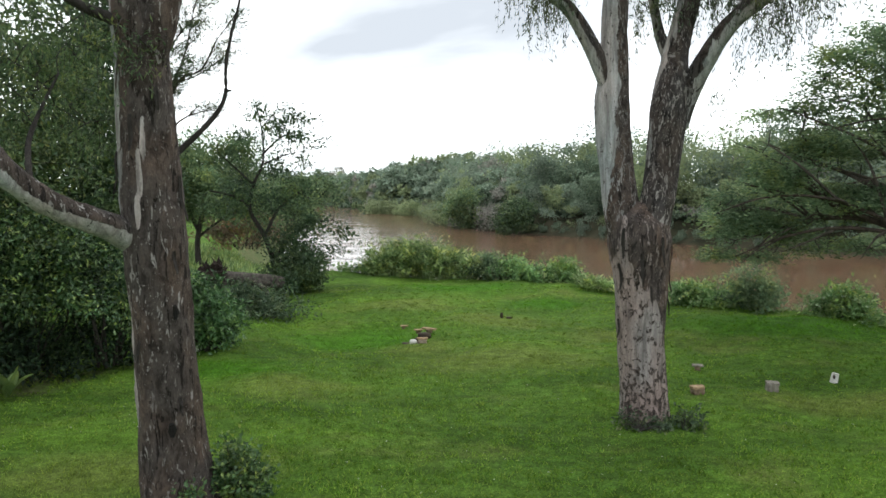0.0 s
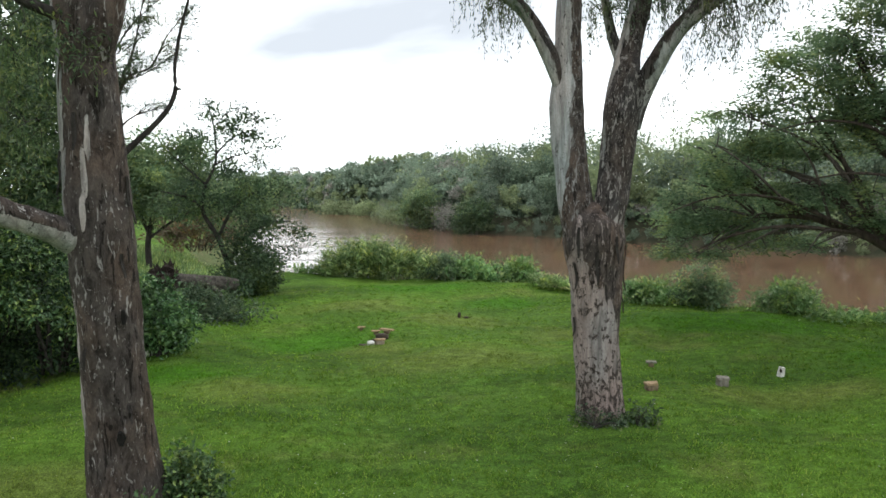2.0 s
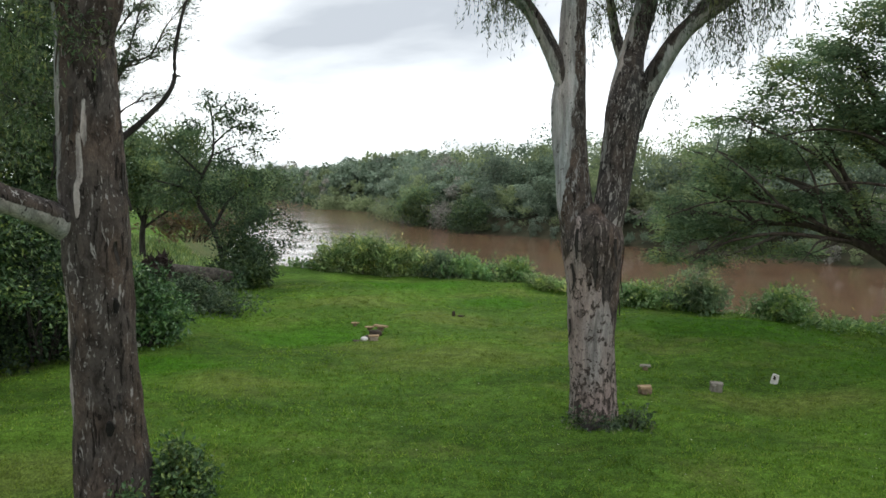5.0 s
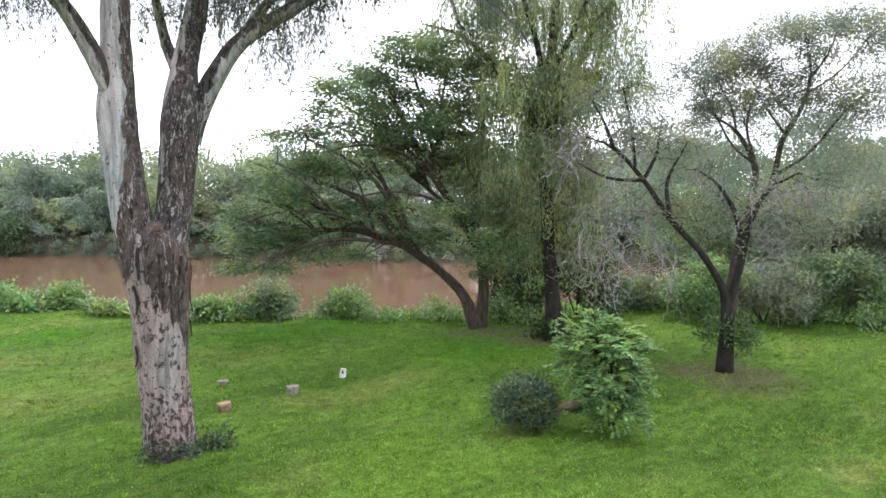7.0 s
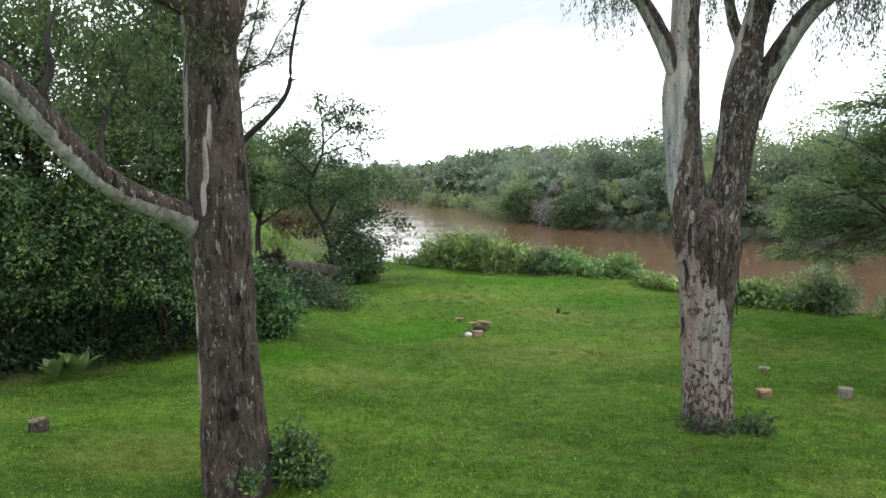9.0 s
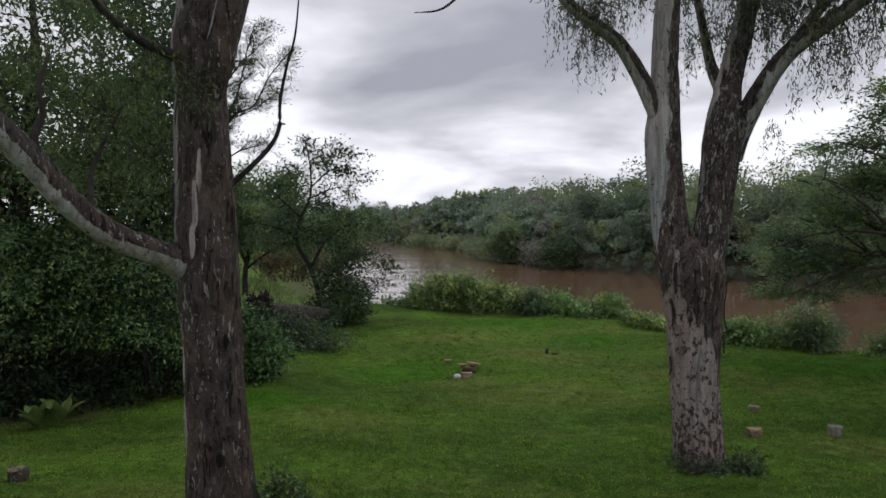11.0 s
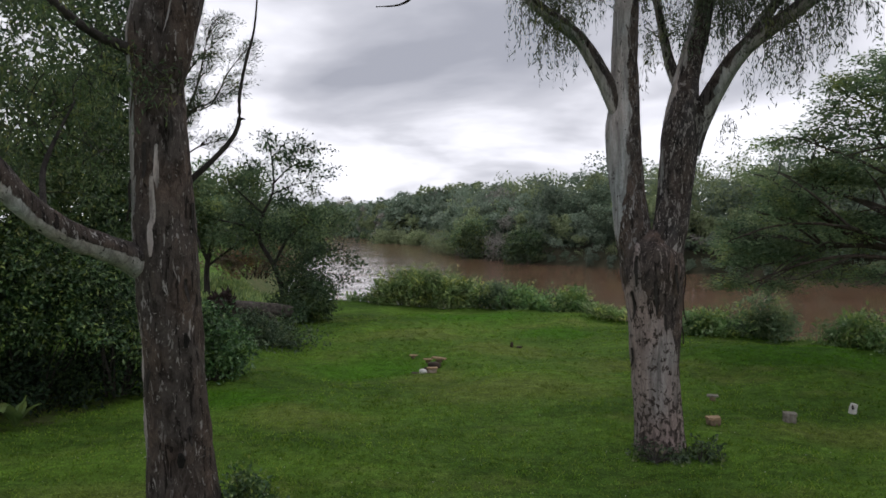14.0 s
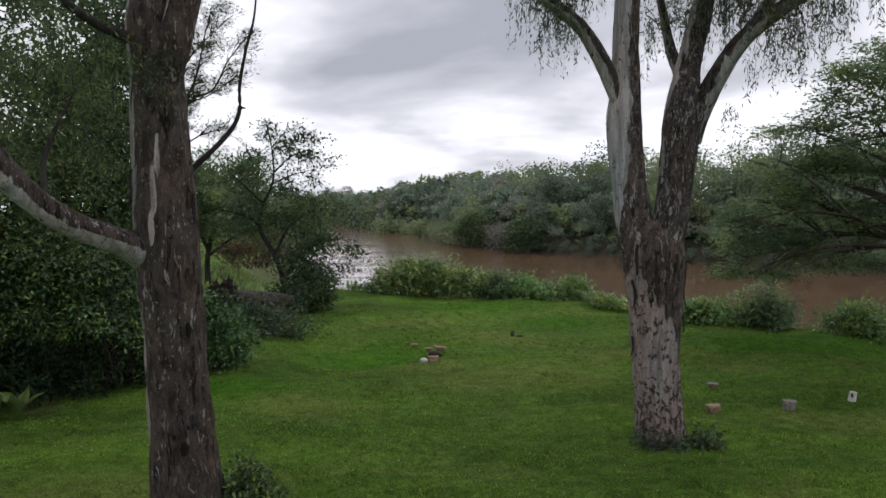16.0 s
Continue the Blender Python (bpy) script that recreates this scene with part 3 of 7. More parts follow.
def prisms(paths, radii):
    """Thin three-sided rods: paths (n, k, 3), radii (n, k)."""
    n, k, _ = paths.shape
    d = unit(paths[:, -1] - paths[:, 0])
    u = unit(np.cross(d, [0.31, 0.22, 1.0]))
    w = np.cross(d, u)
    ring = [(1, 0), (-0.5, 0.87), (-0.5, -0.87)]
    v = np.stack([paths + radii[..., None] * (a * u + b * w)[:, None] for a, b in ring], 2).reshape(-1, 3)
    f = []
    base = (np.arange(n) * k * 3)[:, None]
    for i in range(k - 1):
        for j in range(3):
            q = (j + 1) % 3
            f.append(base + np.array([[3 * i + j, 3 * i + q, 3 * i + 3 + q, 3 * i + 3 + j]]))
    return v, np.vstack(f)


def twigs_to(p, nodes, share=0.3, r0=0.012, sag=0.06):
    """Twigs that fork from limbs and from one another out to some of the sprays."""
    pick = p[rng.random(len(p)) < share]
    pick = pick[: 1600] if len(pick) else p[:1]
    first = np.array([np.min(np.linalg.norm(nodes - q, axis=1)) for q in pick])
    pick = pick[np.argsort(first)]
    known = np.vstack([nodes, pick])
    level = np.concatenate([np.zeros(len(nodes)), np.zeros(len(pick))])
    paths, radii, m = [], [], len(nodes)
    for i, q in enumerate(pick):
        dist = np.linalg.norm(known[: m + i] - q, axis=1) + 0.1 * level[: m + i]
        k = int(np.argmin(dist))
        a, ln = known[k], np.linalg.norm(q - known[k])
        level[m + i] = level[k] + 1
        mid = (a + q) / 2 + rng.normal(size=3) * 0.1 * ln + [0, 0, sag * ln]
        r = r0 * max(0.3, 1.5 - 0.22 * level[k]) * (0.8 + 0.3 * ln)
        paths.append([a, mid, q])
        radii.append([r, r * 0.75, r * 0.5])
    return prisms(np.array(paths), np.array(radii))


def limbs_of(parent, mat, limbs, sides=10, step=0.2, rough=0.06):
    """The trunk (first) and limbs of a tree as parts; returns points along them."""
    nodes = []
    for i, (ctrl, radii) in enumerate(limbs):
        v, f = tube(ctrl, radii, sides if i == 0 else max(6, sides - 3), step, rough, i)
        part("trunk" if i == 0 else "limb", v, f, mat, parent, smooth=True)
        nodes.append(spline(ctrl, radii, 0.25)[0][2:])
    return np.vstack(nodes)


def crown_of(parent, p, c, d, mat, length, width, nodes=None, twig_mat="dark_bark", share=0.25, r0=0.012, up=0.6, name="crown", out=None):
    n = len(c)
    v, f = leaves(c, d, length * rng.uniform(0.6, 1.25, n), width * rng.uniform(0.7, 1.2, n), up=up, out=out)
    part(name, v, f, mat, parent, kind="stuff")
    if nodes is not None:
        tv, tf = twigs_to(p, nodes, share, r0)
        part("twig_growth", tv, tf, twig_mat, parent, kind="stuff")


# ---------------------------------------------------------------- ground and river
RIVER = np.array([
    (160, -90), (80, -34), (45, 0), (31, 13), (26, 19.5), (21, 22.5), (15, 23.5), (11, 26.5), (8, 30), (5, 32), (0, 34), (-5, 35.5),
    (-8, 38), (-11, 46), (-15, 62), (-20, 90), (-30, 150), (-45, 215), (-110, 250), (-110, 310), (-45, 262), (-25, 213), (-20, 186), (-13, 181),
    (-7, 173), (-2, 137), (2.0, 114), (6.8, 106), (11, 97.5), (20, 88.5), (35, 69), (49, 55.5), (75, 25), (115, -15), (190, -75),
], float)


def river_distance(x, y):
    """How far each point lies from the water's edge; negative in the river."""
    p = np.stack([x.ravel(), y.ravel()], 1)
    best, inside = np.full(len(p), 1e9), np.zeros(len(p), bool)
    for a, b in zip(RIVER, np.roll(RIVER, -1, 0)):
        ab = b - a
        s = np.clip(((p - a) @ ab) / (ab @ ab), 0, 1)
        best = np.minimum(best, np.linalg.norm(p - a - s[:, None] * ab, axis=1))
        cross = (a[1] > p[:, 1]) != (b[1] > p[:, 1])
        with np.errstate(divide="ignore", invalid="ignore"):
            xs = a[0] + (p[:, 1] - a[1]) * ab[0] / ab[1]
        inside ^= cross & (p[:, 0] < xs)
    return np.where(inside, -best, best).reshape(x.shape)


def ground_z(x, y):
    x, y = np.asarray(x, float), np.asarray(y, float)
    d = river_distance(np.atleast_1d(x), np.atleast_1d(y)).reshape(x.shape)
    s = np.clip(d / 4.6, 0, 1)
    z = WATER_Z + (-WATER_Z) * s * s * (3 - 2 * s)
    z = np.where(d < 0, WATER_Z + np.maximum(d * 0.3, -1.2), z)
    soft = np.clip(d / 6, 0, 1) * np.clip((np.hypot(x, y) - 3) / 10, 0, 1)
    z = z + soft * 0.07 * (np.sin(0.9 * x + 0.4 * y) + np.sin(0.55 * y - 0.35 * x + 1) + 0.5 * np.sin(1.9 * x - 1.3 * y))
    z = z + soft * 0.022 * (np.sin(3.1 * x + 1.2 * y) * np.sin(2.6 * y - 0.7 * x) + np.sin(4.4 * y + 1.5 * np.sin(0.8 * x)))
    for mx, my, rx, ry, h in ((9.4, 17.9, 3.6, 1.5, 0.22), (0.6, 25.4, 3.2, 1.4, 0.14), (-2.1, 17.7, 2.0, 1.3, -0.12), (12.8, 13.9, 2.6, 2.0, 0.16)):
        z = z + h * np.exp(-(((x - mx) / rx) ** 2) - ((y - my) / ry) ** 2)
    return z


def graded(stops):
    out = []
    for (a, b), step in stops:
        out.append(np.arange(a, b, step))
    return np.concatenate(out)


def river_points(line):
    """Points every few metres along a bank."""
    out = []
    for p, q in zip(line[:-1], line[1:]):
        out += [p + (q - p) * s for s in np.linspace(0, 1, max(2, int(np.linalg.norm(q - p) / 6)))]
    return out


def build_ground():
    far = np.array([90, 130, 200, 320, 600, 1200, 2600], float)
    xs = np.concatenate([-far[::-1], graded([((-60, -30), 2.0), ((-30, -12), 0.45), ((-12, 20), 0.3), ((20, 40), 0.45), ((40, 84), 2.0)]), far])
    ys = np.concatenate([-far[::-1], graded([((-60, -10), 4.0), ((-10, 4), 0.7), ((4, 30), 0.27), ((30, 45), 0.45), ((45, 280), 3.5)]), far[3:] + 10])
    gx, gy = np.meshgrid(xs, ys)
    gz = ground_z(gx, gy)
    v = np.stack([gx, gy, gz], -1).reshape(-1, 3)
    n = len(xs)
    i, j = np.meshgrid(np.arange(len(ys) - 1), np.arange(n - 1), indexing="ij")
    a = (i * n + j).ravel()
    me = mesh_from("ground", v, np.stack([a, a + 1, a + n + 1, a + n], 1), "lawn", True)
    me.materials.append(M["forest_floor"])
    mid = v[a, :2]
    lo = np.min([np.linalg.norm(mid - q, axis=1) for q in river_points(RIVER[:19])], axis=0)
    hi = np.min([np.linalg.norm(mid - q, axis=1) for q in river_points(RIVER[19:])], axis=0)
    me.polygons.foreach_set("material_index", (hi < lo).astype(np.int32))
    ob = new("ground", me)
    tagged(ob, "mown green lawn that drops to the river bank", "lawn", kind="structure")
    xs = np.concatenate([np.arange(-130, 200, 3.0)])
    ys = np.arange(-95, 320, 3.0)
    gx, gy = np.meshgrid(xs, ys)
    v = np.stack([gx, gy, np.full_like(gx, WATER_Z)], -1).reshape(-1, 3)
    n = len(xs)
    i, j = np.meshgrid(np.arange(len(ys) - 1), np.arange(n - 1), indexing="ij")
    a = (i * n + j).ravel()
    near = river_distance(gx, gy).ravel()[a] < 5
    a = a[near]
    ob = new("water", mesh_from("water", v, np.stack([a, a + 1, a + n + 1, a + n], 1), "water", True))
    tagged(ob, "brown muddy river with slow ripples", "river", kind="structure")


build_ground()


# ---------------------------------------------------------------- two gum trees
def bark_strips(tree, trunk, ctrl, radii, spots, mat):
    """Loose strips of bark that curl away from a trunk; spots are (height share, angle, length, width)."""
    p, r = spline(ctrl, radii, 0.05)
    for n, (share, turn, length, width) in enumerate(spots):
        i = int(share * (len(p) - 1))
        out = np.array([math.sin(turn), -math.cos(turn), 0.0])
        side = np.array([math.cos(turn), math.sin(turn), 0.0])
        s = np.linspace(0, 1, 9)
        lift = 0.012 + 0.05 * s**2.2 + 0.012 * np.sin(7 * s + n)
        near = np.array([p[min(len(p) - 1, max(0, i - int(k * length / 0.05)))] for k in s])
        size = np.array([r[min(len(r) - 1, max(0, i - int(k * length / 0.05)))] for k in s])
        spine = near + out * (size + lift)[:, None]
        half = 0.5 * width * (0.45 + 0.55 * np.sin(np.pi * np.clip(0.15 + 0.85 * s, 0, 1)))[:, None] * side
        curl = out * 0.012
        rows = np.stack([spine - half + curl, spine, spine + half + curl], 1)
        v = np.concatenate([rows.reshape(-1, 3), (rows - out * 0.008).reshape(-1, 3)])
        f = []
        for k in range(8):
            for j in range(2):
                a = 3 * k + j
                f += [[a, a + 1, a + 4, a + 3], [27 + a, 27 + a + 3, 27 + a + 4, 27 + a + 1]]
            for j in (0, 2):
                f.append([3 * k + j, 3 * k + 3 + j, 30 + 3 * k + j, 27 + 3 * k + j])
        ob = new("bark_strip", mesh_from("bark_strip", v - np.array(tree.location), f, mat, True))
        ob.parent = trunk
        tagged(ob, "loose strip of dark peeling bark")


def main_gum():
    g = thing("gum_tree", ((3.35, 10.81, 0.00))[:3], "tall gum tree with flaking grey bark and two stems", "tree")
    limbs_a = [
        ([(3.42, 10.97, -0.27), (3.39, 10.98, 0.33), (3.33, 10.99, 1.30), (3.30, 11.00, 2.25), (3.26, 11.01, 2.91), (3.26, 11.02, 3.27), (3.33, 11.00, 3.57)], [0.46, 0.395, 0.385, 0.42, 0.51, 0.47, 0.2]),
    ]
    v, f = tube(*limbs_a[0], sides=56, step=0.045, rough=0.035, seed=1, relief=0.014)
    trunk = part("trunk", v, f, "gum_low_pale", g, smooth=True)
    bark_strips(g, trunk, *limbs_a[0], [(0.82, 1.25, 0.75, 0.07), (0.74, -1.0, 0.4, 0.05), (0.86, 0.5, 0.45, 0.06), (0.8, -0.2, 0.5, 0.05), (0.62, 1.35, 0.4, 0.05), (0.66, 0.1, 0.28, 0.04), (0.9, -0.75, 0.5, 0.06), (0.5, -1.3, 0.35, 0.05)], "dark_bark")
    stems = [
        ("stem", "gum_smooth", [(3.15, 11.05, 2.81), (2.98, 11.09, 3.47), (2.89, 11.12, 4.12), (2.80, 11.14, 5.05), (2.81, 11.14, 5.60), (2.80, 11.14, 6.24), (2.82, 11.13, 6.86), (2.86, 11.12, 8.27), (2.79, 11.24, 9.80)], [0.34, 0.3, 0.27, 0.28, 0.25, 0.22, 0.21, 0.17, 0.1]),
        ("stem", "gum_rough", [(3.36, 10.98, 2.82), (3.50, 10.94, 3.47), (3.61, 11.01, 4.12), (3.70, 11.08, 5.04), (3.79, 11.16, 5.60), (3.86, 11.25, 6.03), (3.97, 11.31, 6.46), (4.10, 11.37, 6.93), (4.34, 11.61, 8.10), (4.28, 11.84, 9.66)], [0.32, 0.27, 0.26, 0.3, 0.26, 0.21, 0.19, 0.18, 0.14, 0.08]),
        ("branch", "gum_limb", [(2.82, 11.13, 5.28), (2.61, 11.08, 5.73), (2.37, 11.03, 6.19), (2.08, 10.99, 6.63), (1.76, 10.84, 6.85), (1.17, 10.71, 7.26), (0.58, 10.56, 7.97)], [0.16, 0.145, 0.13, 0.115, 0.11, 0.09, 0.04]),
        ("branch", "gum_limb", [(3.87, 11.18, 4.85), (4.02, 11.08, 5.36), (4.21, 10.85, 5.87), (4.53, 10.61, 6.40), (5.03, 10.17, 6.82), (5.73, 9.56, 7.31), (6.31, 8.95, 7.41), (6.83, 8.31, 7.20), (7.29, 7.77, 6.88), (7.58, 7.50, 6.54), (7.75, 7.33, 6.23)], [0.2, 0.18, 0.16, 0.14, 0.12, 0.1, 0.075, 0.05, 0.035, 0.022, 0.01]),
        ("branch", "gum_rough", [(4.52, 10.62, 6.40), (4.90, 10.56, 6.98), (5.26, 10.50, 7.42), (5.78, 10.45, 8.04)], [0.1, 0.085, 0.075, 0.05]),
        ("branch", "gum_rough", [(3.87, 11.29, 5.72), (3.70, 11.45, 6.25), (3.62, 11.48, 6.53), (3.51, 11.51, 7.08), (3.36, 11.55, 7.82)], [0.13, 0.1, 0.085, 0.07, 0.05]),
        ("branch", "dark_bark", [(0.84, 10.56, 7.64), (-0.02, 10.56, 7.89), (-0.50, 10.55, 7.33), (-0.81, 10.53, 7.10), (-1.20, 10.50, 7.05)], [0.04, 0.03, 0.022, 0.016, 0.008]),
        ("branch", "gum_rough", [(6.80, 8.34, 7.23), (6.94, 8.22, 6.93), (7.02, 8.15, 6.62), (7.19, 8.01, 6.41)], [0.035, 0.028, 0.018, 0.008]),
        ("branch", "gum_rough", [(7.23, 7.96, 6.97), (7.41, 7.66, 7.10), (7.61, 7.33, 7.13), (7.78, 7.00, 7.22)], [0.03, 0.025, 0.02, 0.012]),
    ]
    nodes = []
    for i, (name, mat, ctrl, radii) in enumerate(stems):
        v, f = tube(ctrl, radii, sides=44 if name == "stem" else 16, step=0.06, rough=0.05 if name == "stem" else 0.04, seed=i + 2, relief=0.012 if name == "stem" else 0.005)
        part(name, v, f, mat, g, smooth=True)
        nodes.append(spline(ctrl, radii, 0.2)[0][3:])
    nodes = np.vstack(nodes)
    # stubs of old limbs on the stems
    for x, y, z, r in ((*(2.58, 11.13, 5.10), 0.09),):
        v, f = tube([(x + 0.08, y, z + 0.16), (x + 0.02, y, z + 0.06), (x, y, z - 0.03), (x + 0.07, y, z - 0.16)], [r * 0.4, r, r, r * 0.3], 10, 0.04, 0.1)
        part("limb_stub", v, f, "gum_rough", g, smooth=True)
    blobs = [
        (4.60, 10.58, 7.26, 0.58, 0.38), (5.19, 10.08, 6.89, 0.66, 0.38), (5.57, 9.65, 7.32, 0.56, 0.32), (4.39, 11.10, 7.92, 0.89, 0.50), (5.37, 10.10, 8.04, 1.14, 0.48),
        (4.87, 10.24, 6.40, 0.38, 0.28), (3.38, 11.55, 7.07, 0.25, 0.50), (3.94, 11.48, 6.96, 0.22, 0.40), (4.34, 11.33, 7.29, 0.35, 0.50),
        (1.79, 11.08, 7.01, 0.42, 0.21), (1.60, 10.91, 7.41, 0.73, 0.37), (2.90, 11.26, 8.26, 1.16, 0.48), (6.29, 8.96, 7.91, 1.00, 0.36), (7.39, 7.55, 7.49, 0.79, 0.31),
    ]
    p, o = in_blobs(blobs, 95, 0.4, 0.35, 2.0)
    c, d, lines = strands(p, 24, 0.95, 0.2, 0.035)
    shoots_of(g, lines, "dark_bark", 0.004)
    crown_of(g, p, c, d, "gum_leaf", 0.095, 0.02, nodes, "dark_bark", 0.35, 0.006)
    p, o = in_blobs([(3.45, 11.4, 6.75, 0.3, 0.55), (3.75, 11.35, 7.1, 0.35, 0.4), (4.1, 11.2, 6.75, 0.28, 0.5), (4.25, 11.25, 7.3, 0.4, 0.4), (4.75, 10.75, 7.0, 0.4, 0.35), (5.3, 10.1, 7.2, 0.4, 0.28), (1.5, 10.85, 7.1, 0.4, 0.3), (1.0, 10.7, 7.4, 0.35, 0.25), (6.1, 9.2, 7.3, 0.45, 0.25)], 130, 0.2, 0.3, 3.0, lobe=0.2)
    c, d = tufts(p, 12, 0.09, 0.9, 0.7)
    crown_of(g, p, c, d, "gum_leaf", 0.1, 0.026, nodes, "dark_bark", 0.4, 0.006)
    hang = np.array([(4.35, 10.69, 5.42), (4.40, 10.66, 5.33), (4.30, 10.71, 5.33), (3.75, 11.44, 6.35), (1.46, 11.03, 6.76), (1.43, 11.03, 6.68)])
    c, d, lines = strands(hang, 24, 0.5, 0.1, 0.035)
    shoots_of(g, lines, "dark_bark", 0.004)
    crown_of(g, hang, c, d, "gum_leaf", 0.1, 0.022, None, name="hanging_growth")


main_gum()


def side_gum():
    g = thing("gum_tree", ((-3.08, 7.52, 0.00))[:3], "gum tree with dark flaking bark and a low pale limb", "tree")
    ctrl = [(-3.12, 7.75, -0.33), (-3.16, 7.68, 0.17), (-3.22, 7.66, 1.02), (-3.25, 7.59, 2.06), (-3.27, 7.53, 3.05), (-3.30, 7.51, 3.89), (-3.33, 7.50, 4.65), (-3.34, 7.50, 5.27), (-3.34, 7.50, 5.88), (-3.23, 7.55, 6.86), (-3.13, 7.59, 7.88)]
    v, f = tube(ctrl, [0.52, 0.43, 0.37, 0.345, 0.345, 0.33, 0.305, 0.29, 0.32, 0.26, 0.16], 56, 0.045, 0.035, 3, 0.015)
    trunk = part("trunk", v, f, "gum_bark", g, smooth=True)
    bark_strips(g, trunk, ctrl, [0.52, 0.43, 0.37, 0.345, 0.345, 0.33, 0.305, 0.29, 0.32, 0.26, 0.16], [(0.6, -0.1, 0.4, 0.05), (0.52, 1.4, 0.5, 0.05), (0.42, 0.9, 0.3, 0.04), (0.66, 0.75, 0.4, 0.05), (0.3, -0.4, 0.25, 0.04), (0.22, 0.7, 0.22, 0.04), (0.55, -0.9, 0.45, 0.05)], "dark_bark")
    limbs = [
        ("limb", "gum_limb", [(-3.27, 7.67, 3.02), (-3.49, 7.35, 3.27), (-3.64, 7.06, 3.43), (-3.89, 6.70, 3.60), (-4.13, 6.32, 3.90), (-4.32, 5.96, 4.33), (-4.47, 5.60, 4.66), (-4.66, 5.18, 4.91)], [0.2, 0.17, 0.15, 0.135, 0.13, 0.135, 0.13, 0.1]),
        ("branch", "dark_bark", [(-3.20, 7.66, 4.07), (-3.08, 7.82, 4.25), (-2.88, 7.89, 4.45), (-2.67, 7.97, 4.71), (-2.58, 8.00, 4.93), (-2.57, 8.00, 5.23), (-2.50, 8.02, 5.63), (-2.40, 8.05, 6.03), (-2.35, 8.07, 6.55)], [0.05, 0.04, 0.034, 0.03, 0.026, 0.021, 0.018, 0.014, 0.008]),
        ("branch", "dark_bark", [(-2.58, 7.99, 4.95), (-2.54, 8.01, 4.97), (-2.51, 8.02, 4.96)], [0.02, 0.014, 0.008]),
        ("branch", "dark_bark", [(-4.29, 6.04, 4.34), (-4.33, 6.01, 4.55), (-4.27, 6.06, 4.79), (-4.29, 6.04, 5.04), (-4.22, 6.09, 5.36)], [0.05, 0.04, 0.032, 0.025, 0.016]),
        ("stem", "gum_bark", [(-3.27, 7.42, 5.05), (-3.14, 7.40, 5.55), (-3.0, 7.44, 6.1), (-2.86, 7.5, 6.8), (-2.7, 7.6, 7.8)], [0.16, 0.2, 0.19, 0.17, 0.12]),
        ("branch", "dark_bark", [(-3.41, 7.47, 5.51), (-3.59, 7.27, 5.64), (-3.78, 7.06, 5.71), (-3.98, 6.73, 5.89), (-4.14, 6.40, 6.20)], [0.075, 0.06, 0.05, 0.045, 0.03]),
        ("branch", "dark_bark", [(-4.11, 6.57, 3.85), (-4.31, 6.92, 4.28), (-4.30, 7.16, 4.66), (-4.24, 7.42, 5.07)], [0.035, 0.028, 0.02, 0.012]),
    ]
    nodes = []
    for i, (name, mat, ctrl, radii) in enumerate(limbs):
        v, f = tube(ctrl, radii, 9 if name == "branch" else 32, 0.06, 0.06, i, 0.0 if name == "branch" else 0.012)
        part(name, v, f, mat, g, smooth=True)
        if i not in (1, 2):
            nodes.append(spline(ctrl, radii, 0.2)[0][2:])
    nodes = np.vstack(nodes)
    # knot holes where old limbs broke off: solid lumps, the hollows' darkness in the colour
    for x, y, z, r in ((*(-3.06, 7.28, 1.07), 0.05), (*(-2.98, 7.29, 2.42), 0.035)):
        v, f = tube([(x, y - 0.03, z + 0.08), (x, y, z), (x, y - 0.02, z - 0.08)], [r * 0.5, r, r * 0.5], 8, 0.05)
        part("knot_hole", v, f, "hollow", g, "knot hole, a lump with its dark hollow painted")
    blobs = [
        (-4.16, 7.80, 5.47, 0.66, 0.44), (-4.74, 7.94, 5.17, 0.69, 0.54), (-3.42, 7.04, 5.22, 0.42, 0.3, 1.3), (-5.07, 7.38, 5.38, 0.75, 0.45), (-5.19, 6.81, 5.26, 0.57, 0.50), (-3.12, 6.98, 5.08, 0.24, 0.17, 1.6), (-3.85, 6.95, 5.75, 0.5, 0.3), (-4.6, 6.6, 4.75, 0.5, 0.4), (-4.2, 7.0, 4.9, 0.45, 0.35),
        (-4.69, 8.32, 4.60, 0.72, 0.48), (-4.09, 8.18, 4.79, 0.38, 0.38), (-5.33, 7.93, 4.62, 0.56, 0.48), (-5.00, 6.95, 5.99, 0.85, 0.43), (-4.36, 7.58, 6.11, 0.87, 0.44), (-4.55, 8.61, 4.11, 0.49, 0.32),
    ]
    p, o = in_blobs(blobs, 60, 0.3, 0.4, 4.0, lobe=0.26)
    c, d, lines = strands(p[::3], 15, 0.42, 0.3, 0.05)
    shoots_of(g, lines, "dark_bark", 0.003)
    crown_of(g, p, c, d, "gum_leaf_near", 0.085, 0.022, nodes, "dark_bark", 0.4, 0.006)
    c, d = tufts(p, 13, 0.09, 0.8, 0.5)
    crown_of(g, p, c, d, "gum_leaf_near", 0.08, 0.022)


side_gum()


